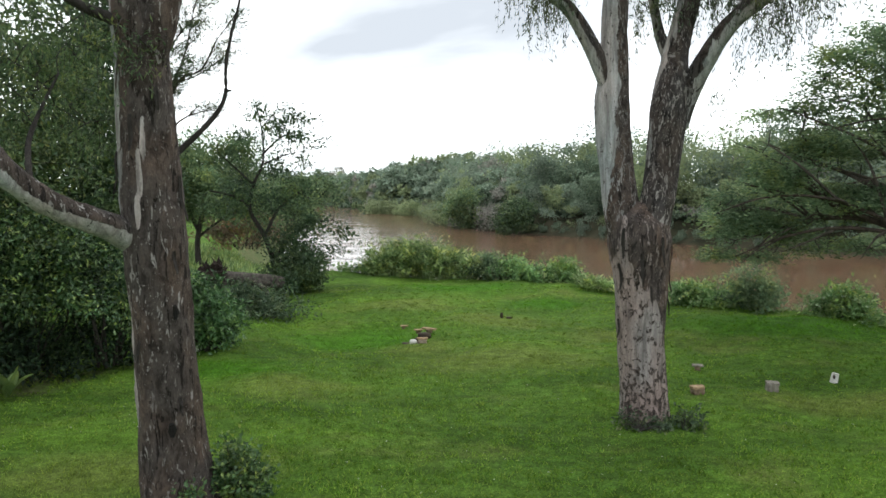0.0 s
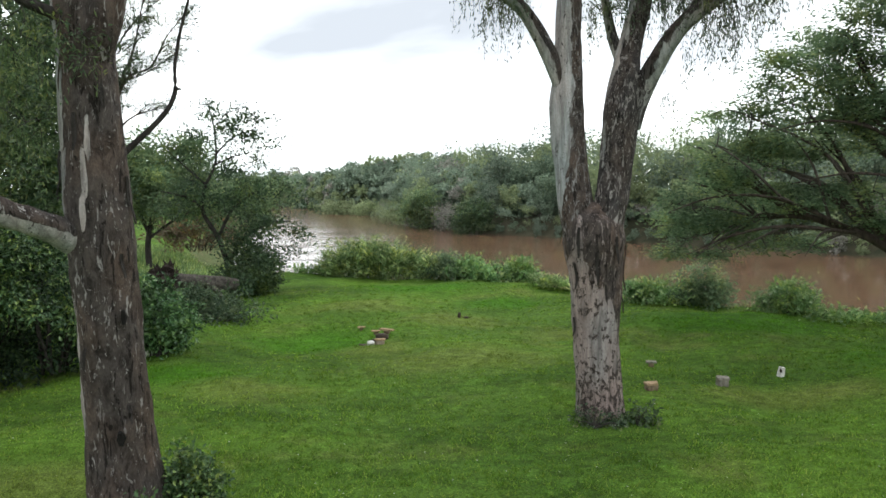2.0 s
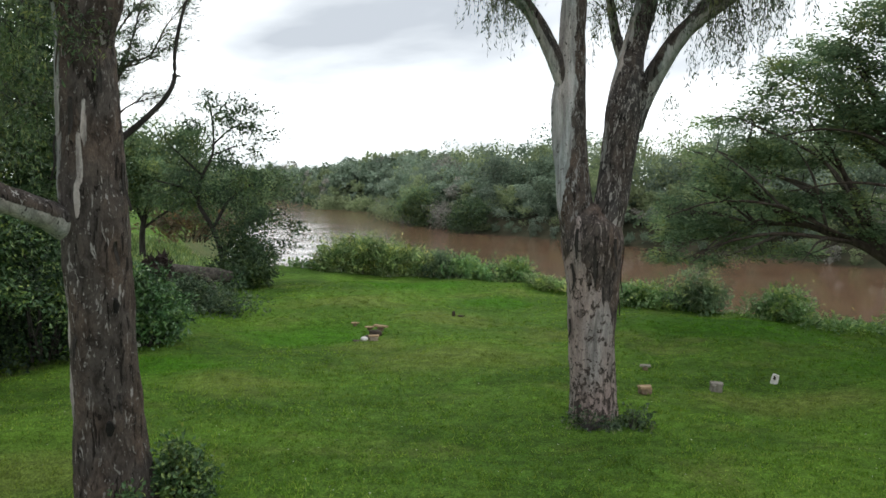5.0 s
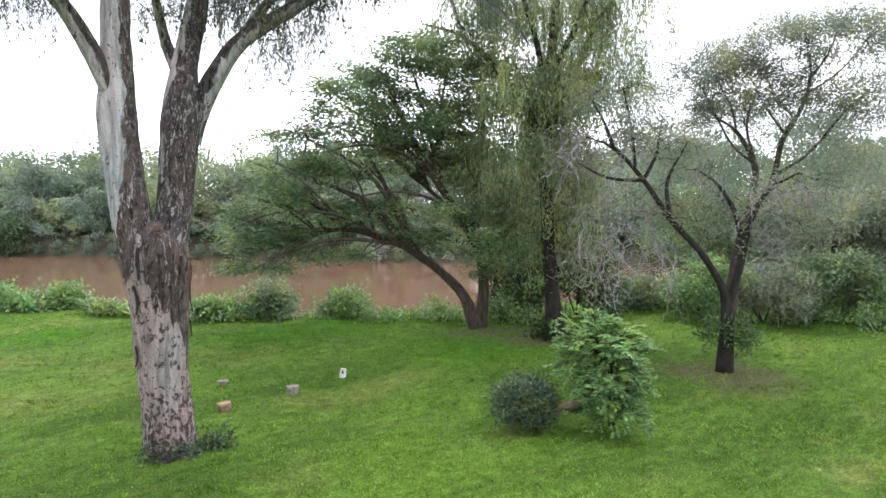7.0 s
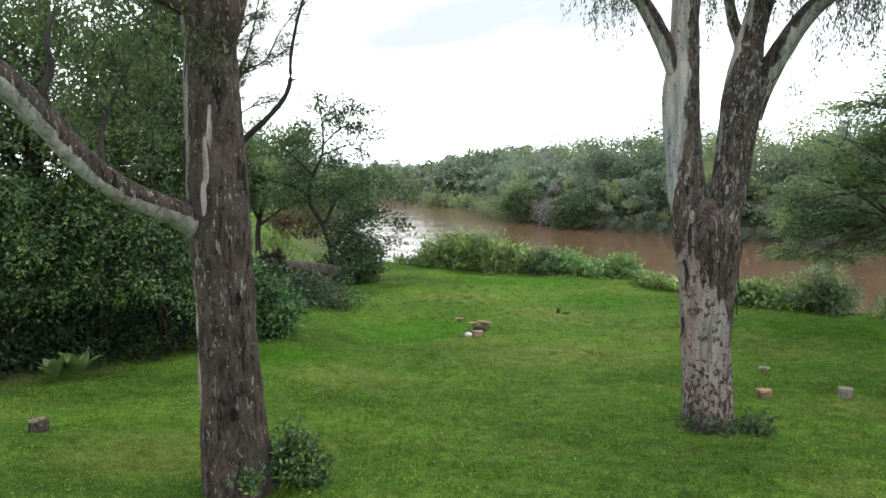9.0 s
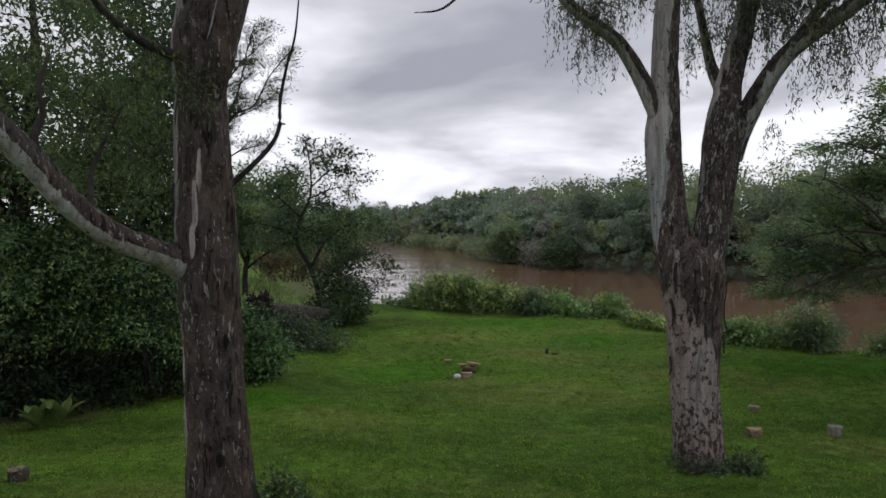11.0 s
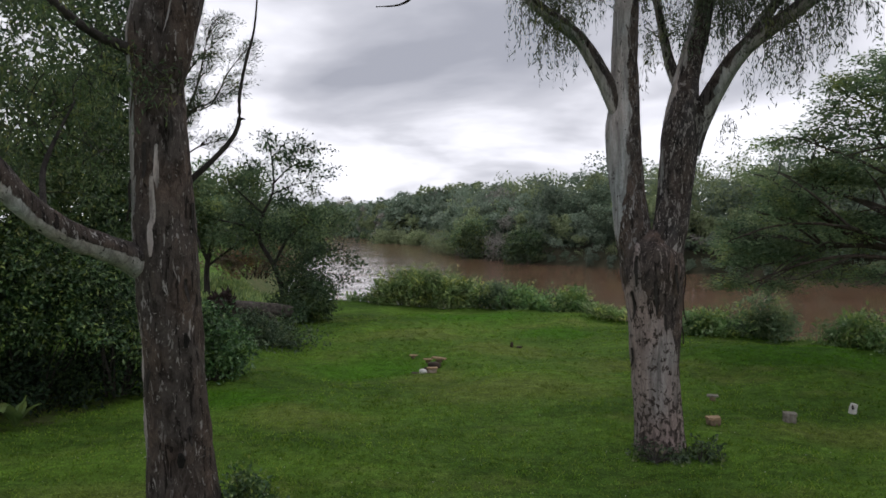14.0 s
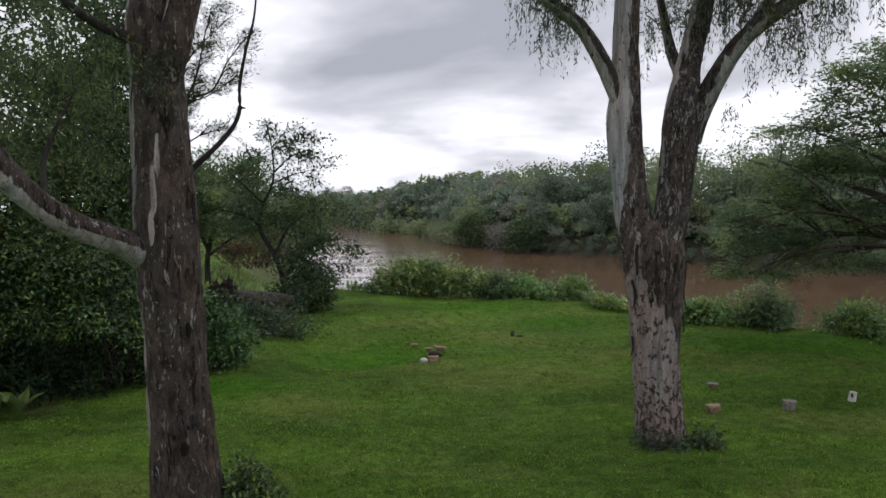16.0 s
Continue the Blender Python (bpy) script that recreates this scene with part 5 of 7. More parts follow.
leafy_tree("meadow_tree", "round green tree behind a fallen log", ((-11.99, 33.10, 0.00))[:3], [
    ([(-11.90, 32.84, -0.20), (-11.93, 32.83, 1.22), (-11.74, 32.90, 2.35), (-11.34, 33.04, 3.75)], [0.17, 0.13, 0.11, 0.03]),
    ([(-11.90, 32.84, 1.50), (-10.83, 33.20, 2.35), (-9.76, 33.53, 2.92)], [0.07, 0.055, 0.02]),
    ([(-11.87, 32.85, 1.78), (-12.36, 32.67, 3.18), (-12.60, 32.58, 4.29)], [0.1, 0.08, 0.03]),
], [(-11.60, 32.95, 3.47, 2.03, 1.74), (-12.77, 33.05, 4.58, 1.76, 1.76), (-10.31, 34.41, 4.06, 2.09, 1.49), (-11.11, 34.17, 5.20, 1.79, 1.19), (-9.49, 34.65, 2.61, 1.79, 0.89, 0.80), (-12.42, 33.72, 5.74, 1.19, 0.89), (-12.87, 32.48, 2.90, 1.16, 1.45)],
    "tipa_leaf", 6, 30, 0.36, 0.2, 0.1, 0.5, 1.0, 2.5)

def feathery_tree():
    g = thing("feathery_tree", ((-12.12, 28.80, 0.00))[:3], "tall tree with sparse feathery grey-green foliage", "tree")
    nodes = limbs_of(g, "willow_bark", [
        ([(-10.08, 23.89, 0.01), (-10.05, 23.91, 2.09), (-9.95, 23.95, 4.55), (-9.85, 23.99, 6.57), (-9.66, 24.07, 8.96), (-9.36, 24.18, 11.33)], [0.3, 0.25, 0.22, 0.19, 0.14, 0.05]),
        ([(-9.89, 23.97, 5.97), (-9.32, 24.20, 7.60), (-8.58, 24.47, 8.04), (-8.09, 24.63, 9.07), (-7.51, 24.81, 9.91)], [0.06, 0.05, 0.035, 0.025, 0.012]),
        ([(-9.90, 23.97, 5.36), (-9.34, 24.19, 6.19), (-8.78, 24.40, 6.52), (-8.21, 24.59, 6.64)], [0.04, 0.03, 0.02, 0.008]),
        ([(-9.85, 23.99, 6.57), (-9.13, 24.27, 8.41), (-8.83, 24.38, 9.81), (-8.54, 24.48, 11.02)], [0.055, 0.04, 0.025, 0.012]),
        ([(-9.78, 24.02, 7.57), (-8.95, 24.34, 7.72), (-8.00, 24.66, 8.38)], [0.04, 0.025, 0.008]),
        ([(-9.71, 24.05, 8.37), (-9.25, 24.65, 9.48), (-8.36, 25.18, 10.61)], [0.045, 0.03, 0.01]),
        ([(-9.80, 24.01, 7.17), (-10.22, 23.40, 8.24), (-10.45, 23.08, 9.51)], [0.05, 0.035, 0.01]),
    ], 10, 0.25)
    rg = np.random.default_rng(17)
    starts = nodes[nodes[:, 2] > 6.3]
    starts = starts[rg.integers(0, len(starts), 210)]
    away = unit(starts - np.array(((-9.85, 23.99, 6.57))) + [0, 0, 1.0])
    lean = unit(away + rg.normal(size=away.shape) * [0.55, 0.55, 0.4] + [0.35, 0, 0.15])
    ln = rg.uniform(0.45, 1.25, (len(starts), 1))
    s = np.linspace(0, 1, 6)
    paths = starts[:, None] + lean[:, None] * ln[:, None] * s[None, :, None] - np.array([0, 0, 0.35]) * (ln * s[None] ** 2)[..., None]
    v, f = prisms(paths, np.repeat(np.linspace(0.014, 0.004, 6)[None], len(paths), 0))
    part("twig_growth", v, f, "willow_bark", g, kind="stuff")
    tips = paths[:, 2:].reshape(-1, 3)
    c, d = tufts(tips, 13, 0.1, 0.6, 0.15)
    d = unit(d) + 0.9 * np.repeat(np.repeat(lean, 4, 0), 13, 0)
    crown_of(g, tips, c, d, "gum_leaf", 0.15, 0.03)


feathery_tree()

leafy_tree("shade_tree", "tall dense tree behind the thicket", ((-9.51, 12.84, 0.00))[:3], [
    ([(-9.51, 12.82, -0.17), (-9.64, 13.34, 2.16), (-9.65, 13.34, 4.51), (-9.41, 13.50, 6.82), (-9.44, 13.48, 8.49)], [0.28, 0.22, 0.18, 0.12, 0.05]),
    ([(-9.66, 13.32, 2.76), (-8.98, 13.79, 3.95), (-8.47, 14.10, 5.65)], [0.12, 0.09, 0.03]),
    ([(-9.64, 13.34, 3.35), (-10.12, 12.99, 4.49), (-10.51, 12.68, 5.89)], [0.12, 0.09, 0.03]),
], [(-9.68, 13.31, 3.58, 1.64, 1.50), (-10.42, 12.75, 4.47, 1.64, 1.64), (-8.88, 13.85, 4.43, 1.50, 1.37), (-9.60, 13.37, 6.00, 1.78, 1.37, 0.60), (-8.56, 14.05, 6.00, 1.23, 1.23), (-10.48, 12.70, 6.54, 1.78, 1.50, 0.26), (-9.37, 13.53, 7.84, 1.91, 1.09, 0.2)],
    "gum_leaf_near", 16, 26, 0.3, 0.15, 0.065, 0.3, 0.9, 1.0)
leafy_tree("shade_tree", "tall dense tree behind the thicket", ((-9.19, 17.66, -0.00))[:3], [
    ([(-8.75, 16.80, -0.04), (-8.77, 16.79, 1.82), (-8.65, 16.85, 4.30), (-8.71, 16.82, 6.85), (-8.77, 16.79, 9.33)], [0.26, 0.2, 0.17, 0.12, 0.05]),
    ([(-8.71, 16.82, 2.85), (-8.16, 17.09, 4.32), (-7.99, 17.17, 6.63)], [0.11, 0.08, 0.03]),
    ([(-8.70, 16.83, 3.29), (-9.23, 16.55, 4.71), (-9.40, 16.45, 6.79)], [0.11, 0.08, 0.03]),
], [(-8.69, 16.83, 2.85, 1.42, 1.73), (-9.23, 16.55, 4.57, 1.42, 1.57), (-8.27, 17.04, 4.89, 1.10, 1.42), (-8.72, 16.82, 6.57, 1.42, 1.42), (-7.97, 17.18, 7.48, 0.79, 1.26), (-9.25, 16.53, 8.04, 1.57, 1.26, 0.60), (-8.30, 17.03, 9.26, 1.42, 1.10, 0.50)],
    "dark_leaf", 18, 26, 0.3, 0.16, 0.075, 0.45, 0.9, 3.0)
leafy_tree("shade_tree", "leafy tree on the meadow's edge", ((-15.12, 36.04, 0.00))[:3], [
    ([(-16.22, 38.67, -0.61), (-16.33, 38.63, 1.73), (-16.42, 38.58, 4.37)], [0.25, 0.2, 0.06]),
], [(-16.30, 38.64, 3.39, 2.09, 2.09), (-17.41, 38.15, 4.68, 1.74, 2.09), (-14.82, 39.22, 3.07, 1.39, 1.39), (-9.93, 44.83, 2.68, 2.29, 1.52), (-8.43, 47.17, 3.45, 1.59, 1.03)],
    "tipa_leaf", 6, 28, 0.45, 0.27, 0.14, 0.5, 1.2, 2.0)



def thicket_bush(blobs, base, label, mat="hedge_leaf", density=75, length=0.125, width=0.062, name="thicket_bush", per=14, rad=0.13, lobe=0.42, hole=0.6, up=0.6, core=False, flat=0.8):
    """A dense bush: stems and a coat of leaves."""
    g = thing(name, base, label, "bush")
    x, y, z = base
    stems = []
    for bx, by, bz, rx, rz, *e in blobs:
        for k in range(3):
            o = rng.normal(size=2) * rx * 0.25
            stems.append(tube([(x + 0.3 * (bx - x), y + 0.3 * (by - y), z - 0.05), ((x + bx) / 2 + o[0], (y + by) / 2 + o[1], (z + bz) / 2), (bx + o[0], by + o[1], bz)], [0.03, 0.02, 0.008], 5, 0.3))
    v, f = joined(stems)
    part("stem_growth", v, f, "dark_bark", g, kind="stuff")
    p, o = in_blobs(blobs, density, hole, 0.5, blobs[0][0], lobe=lobe, flat=flat)
    c, d = tufts(p, per, rad, 0.8, 0.25)
    keep = c[:, 2] > ground_z(c[:, 0], c[:, 1]) + 0.02
    crown_of(g, p, c[keep], d[keep], mat, length, width, name="foliage", up=up, out=np.repeat(o, per, 0)[keep])
    # Added near-black leaves inside stand for the shade between the outer sprays.
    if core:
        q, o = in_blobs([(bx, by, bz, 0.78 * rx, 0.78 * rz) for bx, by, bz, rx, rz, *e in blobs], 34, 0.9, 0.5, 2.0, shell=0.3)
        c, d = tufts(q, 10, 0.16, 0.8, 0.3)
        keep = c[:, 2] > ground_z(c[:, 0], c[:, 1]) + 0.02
        crown_of(g, q, c[keep], d[keep], "shade_leaf", 0.15, 0.085, name="inner_shade_growth")
    return g


HEDGE = "tall dark-green thicket with broad glossy leaves"
for spots, foot in (
    ([(-10.45, 13.45, 0.55, 0.95, 0.75), (-10.54, 12.39, 1.56, 1.22, 1.0), (-9.38, 12.29, 2.0, 1.22, 0.72), (-9.61, 12.37, 3.04, 1.3, 0.91)], (-9.6, 12.6, 0.0)),
    ([(-9.25, 14.45, 0.55, 0.85, 0.75), (-8.58, 13.21, 1.85, 1.05, 0.75), (-8.91, 13.23, 2.95, 1.06, 0.8), (-8.0, 13.91, 1.52, 0.87, 0.7)], (-8.7, 13.6, 0.0)),
    ([(-7.95, 15.0, 0.6, 0.75, 0.7), (-7.26, 13.97, 1.96, 0.92, 0.72), (-7.83, 13.89, 2.63, 0.93, 0.73), (-6.82, 14.63, 1.02, 0.6, 0.62), (-7.0, 14.5, 1.45, 0.55, 0.45)], (-7.3, 14.4, 0.0)),
):
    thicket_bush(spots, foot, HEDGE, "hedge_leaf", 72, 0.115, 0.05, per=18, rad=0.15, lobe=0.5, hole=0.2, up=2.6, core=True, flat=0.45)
thicket_bush([(-5.81, 15.79, 1.16, 0.62, 0.67), (-5.33, 15.75, 0.62, 0.47, 0.50), (-6.07, 15.59, 0.50, 0.61, 0.61), (-5.51, 15.58, 0.31, 0.50, 0.36)], ((-5.53, 15.41, 0.00)), "rounded bush with long glossy green leaves", "glossy_leaf", 230, 0.15, 0.062, per=11, lobe=0.3, up=1.8, core=True)
thicket_bush([(-5.47, 19.78, 0.29, 0.75, 0.44), (-6.09, 19.81, 0.4, 0.68, 0.55), (-4.94, 19.71, 0.24, 0.5, 0.36), (-4.55, 19.8, 0.16, 0.38, 0.26)], ((-5.33, 19.23, 0.00)), "low dusty dark-green bush", "dusty_leaf", 170, 0.12, 0.045, "low_bush", per=16)
thicket_bush([(-5.33, 25.36, 0.85, 0.85, 0.7), (-5.86, 25.25, 0.5, 0.75, 0.55), (-4.75, 25.6, 0.45, 0.65, 0.5), (-5.2, 25.1, 0.35, 0.8, 0.4), (-5.75, 24.1, 0.45, 0.5, 0.5)], (-5.5, 25.5, 0.0), "dark leafy bush at the lawn's corner", "dark_leaf", 60, 0.16, 0.08)

# Near-black bushes that put the shade at the thicket's foot into leaf colour.
UNDER = "thicket's lower leaves, near black to carry its shade"
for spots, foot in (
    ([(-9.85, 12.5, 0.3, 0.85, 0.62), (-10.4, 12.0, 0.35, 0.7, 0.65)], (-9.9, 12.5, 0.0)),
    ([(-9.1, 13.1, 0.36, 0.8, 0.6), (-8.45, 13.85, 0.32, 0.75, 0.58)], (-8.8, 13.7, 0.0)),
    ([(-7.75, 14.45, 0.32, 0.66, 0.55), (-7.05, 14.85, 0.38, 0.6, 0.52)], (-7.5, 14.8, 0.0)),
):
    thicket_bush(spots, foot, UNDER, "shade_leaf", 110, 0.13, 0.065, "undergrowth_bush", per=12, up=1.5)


def canes_of(parent, spots, mat, many, tall):
    """Upright canes with arching leaves that stand out of a bank shrub."""
    rg = np.random.default_rng(int(abs(spots[0][0]) * 1000))
    lines, c, d, ln = [], [], [], []
    for x, y, z, rx, rz, *e in spots:
        for _ in range(int(many * rx)):
            a = np.array([x, y, 0]) + rg.normal(size=3) * [0.55 * rx, 0.45 * rx, 0]
            a[2] = float(ground_z(np.array(a[0]), np.array(a[1]))) - 0.03
            h = max(0.35, z + rz - a[2]) * (rg.uniform(0.5, 0.95) if tall < 1 else rg.uniform(0.78, 1.28))
            lean = rg.normal(size=2) * 0.16 * h
            s = np.linspace(0, 1, 4)[:, None]
            line = a + np.array([lean[0], lean[1], 0]) * s**2 + np.array([0, 0, h]) * s
            lines.append(line)
            for k in np.linspace(0.35, 1.0, 8):
                turn = rg.uniform(0, 6.283)
                c.append(a + np.array([lean[0], lean[1], 0]) * k**2 + np.array([0, 0, h * k]))
                d.append([math.cos(turn), math.sin(turn), rg.uniform(0.1, 1.1)])
                ln.append(rg.uniform(0.2, 0.42) * (1 if tall > 1 else 0.6))
    lines = np.array(lines)
    shoots_of(parent, lines, mat, 0.009)
    ln = np.array(ln)
    v, f = leaves(np.array(c), np.array(d), ln, ln * (0.21 if tall > 1 else 0.4), up=0.6)
    part("cane_growth", v, f, mat, parent, kind="stuff")


REEDS = "pale green cane and tall weeds on the river bank"
GREENS = "broad-leaved green shrubs on the river bank"
for spots, label, mat in (
    ([(-3.32, 30.62, 0.14, 0.67, 0.26), (-4.21, 30.51, 0.15, 0.51, 0.23)], REEDS, "shrub_leaf"),
    ([(-2.15, 30.52, 0.57, 0.92, 0.61), (-2.94, 30.65, 0.40, 0.56, 0.41)], REEDS, "reed_leaf"),
    ([(-0.80, 30.18, 0.55, 0.96, 0.68), (-1.24, 30.37, 0.94, 0.51, 0.35)], REEDS, "reed_leaf"),
    ([(0.71, 29.59, 0.39, 0.89, 0.54), (0.16, 29.79, 0.56, 0.60, 0.45)], REEDS, "reed_leaf"),
    ([(2.05, 28.72, 0.36, 0.86, 0.58), (1.85, 28.74, 0.92, 0.48, 0.34)], GREENS, "tipa_leaf"),
    ([(3.41, 27.59, 0.26, 0.93, 0.46), (2.88, 28.05, 0.44, 0.71, 0.42)], GREENS, "frond_leaf"),
    ([(4.60, 27.01, 0.40, 0.78, 0.55), (4.96, 26.75, 0.82, 0.32, 0.32)], GREENS, "shrub_leaf"),
    ([(5.79, 25.15, -0.01, 0.73, 0.19)], GREENS, "reed_leaf"),
    ([(8.41, 22.43, 0.22, 0.83, 0.52), (9.04, 22.19, 0.37, 0.60, 0.44)], GREENS, "shrub_leaf"),
    ([(9.97, 21.79, 0.54, 0.80, 0.60), (10.39, 21.37, 0.22, 0.51, 0.39)], GREENS, "tipa_leaf"),
    ([(11.63, 19.57, 0.38, 0.87, 0.49), (11.86, 19.43, 0.81, 0.45, 0.34)], GREENS, "shrub_leaf"),
    ([(12.25, 18.24, 0.17, 0.62, 0.22), (12.78, 17.87, 0.08, 0.55, 0.18)], GREENS, "shrub_leaf"),
    ([(13.96, 17.61, 0.30, 0.63, 0.37), (14.08, 16.87, 0.22, 0.47, 0.26)], GREENS, "shrub_leaf"),
    ([(15.88, 15.92, 0.54, 0.93, 0.41)], GREENS, "shrub_leaf"),
    ([(21.47, 14.79, 0.56, 1.08, 0.73), (20.08, 15.01, 0.45, 0.83, 0.50)], GREENS, "tipa_leaf"),
    ([(23.29, 13.81, 0.41, 1.34, 0.76)], GREENS, "tipa_leaf"),
    ([(16.95, 16.23, 1.76, 1.16, 0.97), (16.41, 16.49, 0.80, 0.77, 0.69)], GREENS, "dark_leaf"),
    ([(18.24, 15.08, 2.35, 0.98, 1.17), (18.45, 14.50, 1.22, 0.85, 0.78)], GREENS, "dark_leaf"),
    ([(21.40, 12.08, 1.32, 1.22, 0.69, 0.50), (20.66, 12.36, 0.88, 0.80, 0.52, 0.60)], GREENS, "shrub_leaf"),
    ([(22.65, 10.76, 1.26, 1.24, 0.75, 0.50), (23.00, 9.99, 0.93, 0.83, 0.54, 0.60)], GREENS, "sparse_leaf"),
    ([(24.88, 9.34, 1.42, 1.32, 0.88, 0.50), (25.21, 8.41, 1.29, 1.10, 0.88, 0.50)], GREENS, "tipa_leaf"),
    ([(24.19, 9.74, 0.24, 0.95, 0.34), (23.93, 10.37, 0.23, 0.73, 0.30)], GREENS, "shrub_leaf"),
    ([(23.80, 7.90, 0.33, 0.62, 0.25), (25.10, 7.08, 0.70, 1.08, 0.65)], GREENS, "shrub_leaf"),
):
    spots = [(x, y, z - 0.2, rx * 1.12, rz * 1.25 + 0.05, *more) for x, y, z, rx, rz, *more in spots]
    x, y = spots[0][:2]
    reed = mat == "reed_leaf"
    shrub = thicket_bush(spots, (x, y, float(ground_z(np.array(x), np.array(y)))), label, mat, 95 if reed else 85 if x < 6 else 92, 0.25 if reed else 0.2 if x < 6 else 0.16, 0.06 if reed else 0.11 if x < 6 else 0.075 if x > 15 else 0.09, "bank_shrub", 11, 0.15, 0.38, hole=0.22, up=2.2)
    canes_of(shrub, spots, mat, 90 if reed else 14, 1.25 if reed else 0.85)

leafy_tree("backwood_tree", "dense green tree behind a willow", (18.4, 17.0, -0.3), [
    ([(18.4, 17.0, -0.4), (18.3, 17.1, 1.6), (18.45, 17.0, 3.6), (18.2, 17.2, 5.8)], [0.17, 0.13, 0.1, 0.03]),
    ([(18.35, 17.05, 2.2), (17.4, 17.6, 3.5), (16.8, 18.0, 4.8)], [0.07, 0.05, 0.015]),
    ([(18.4, 17.0, 2.6), (19.3, 16.4, 3.8), (20.0, 15.9, 5.0)], [0.07, 0.05, 0.015]),
], [(18.2, 17.2, 2.9, 1.3, 1.1), (17.3, 17.7, 4.2, 1.2, 1.1), (18.6, 16.9, 5.4, 1.5, 1.2), (19.6, 16.1, 4.0, 1.2, 1.1), (16.9, 17.9, 5.8, 1.0, 0.8), (20.0, 15.8, 5.4, 0.9, 0.8)],
    "tipa_leaf", 12, 24, 0.3, 0.16, 0.07, 0.3, 0.9, 2.0)
leafy_tree("backwood_tree", "bushy green tree beyond the lawn's edge", ((25.19, 13.03, 0.00))[:3], [
    ([(27.60, 14.27, -0.61), (27.58, 14.32, 1.31), (27.35, 14.75, 2.97)], [0.22, 0.17, 0.05]),
], [(27.04, 15.32, 2.36, 2.05, 1.08), (27.78, 13.93, 1.33, 2.05, 1.28), (26.21, 16.69, 2.20, 1.28, 0.92), (28.65, 14.43, 3.20, 2.12, 1.06), (27.29, 16.85, 3.67, 1.59, 0.95)], "tipa_leaf", 13, 26, 0.34, 0.15, 0.065, 0.4, 1.0, 1.0)
leafy_tree("backwood_tree", "bushy green tree beyond the lawn's edge", ((28.11, 10.71, 0.00))[:3], [
    ([(28.11, 10.70, -0.22), (28.09, 10.76, 1.53), (28.13, 10.64, 3.49)], [0.22, 0.17, 0.05]),
], [(27.86, 11.33, 2.93, 1.99, 1.37), (28.51, 9.59, 2.86, 2.24, 1.62), (28.02, 10.92, 1.19, 2.24, 1.12), (28.84, 8.54, 1.64, 1.99, 1.49), (29.00, 7.97, 3.71, 2.24, 2.24, 0.70)], "sparse_leaf", 13, 26, 0.34, 0.15, 0.065, 0.4, 1.0, 2.0)

thicket_bush([(-11.08, 38.23, 1.59, 0.93, 0.73), (-10.0, 38.5, 1.75, 0.9, 0.75), (-12.5, 37.9, 1.5, 0.95, 0.8), (-9.2, 38.6, 1.2, 0.7, 0.6), (-11.77, 38.02, 1.13, 0.80, 0.60), (-10.44, 38.41, 0.94, 0.60, 0.46)], ((-11.16, 38.20, 0.47)), "dry reddish-brown shrub near the water", "dry_leaf", 14, 0.3, 0.12, "dry_shrub", lobe=0.5)

# single bushes that stand out on the far bank
thicket_bush([(2.83, 110.59, 0.19, 2.94, 2.75), (3.57, 110.56, 2.21, 2.20, 1.84)], ((3.02, 110.58, -2.57)), "rounded light-green bush on the far bank", "tipa_leaf", 2.4, 0.5, 0.28, "far_bush", 14, 0.6, 1.1, 0.9)
thicket_bush([(7.04, 104.39, -0.73, 1.91, 1.91)], ((7.22, 104.37, -2.48)), "pale dry bush on the far bank", "far_leaf_dry", 2.4, 0.5, 0.14, "far_bush", 14, 0.6, 1.0, 0.9)
thicket_bush([(10.52, 96.15, -0.13, 2.57, 2.25), (9.09, 96.40, -0.95, 1.77, 1.45)], ((10.54, 96.15, -2.39)), "dark rounded bush on the far bank", "dark_leaf", 3.0, 0.45, 0.25, "far_bush", 14, 0.5, 1.0, 0.9)
thicket_bush([(-0.93, 121.82, -1.19, 2.43, 1.41), (-2.97, 131.79, -1.17, 1.97, 1.20)], ((-1.54, 121.81, -2.41)), "low light-green growth on the far bank", "far_leaf_light", 1.6, 0.5, 0.22, "far_bush", 14, 0.6, 1.0, 0.9)
thicket_bush([(-8.39, 171.62, -1.25, 4.27, 1.28), (-16.10, 179.10, -1.34, 5.07, 1.19)], ((-11.47, 175.45, -2.38)), "low light-green growth on the far bank", "far_leaf_light", 1.0, 0.8, 0.36, "far_bush", 14, 0.8, 1.2, 0.9)



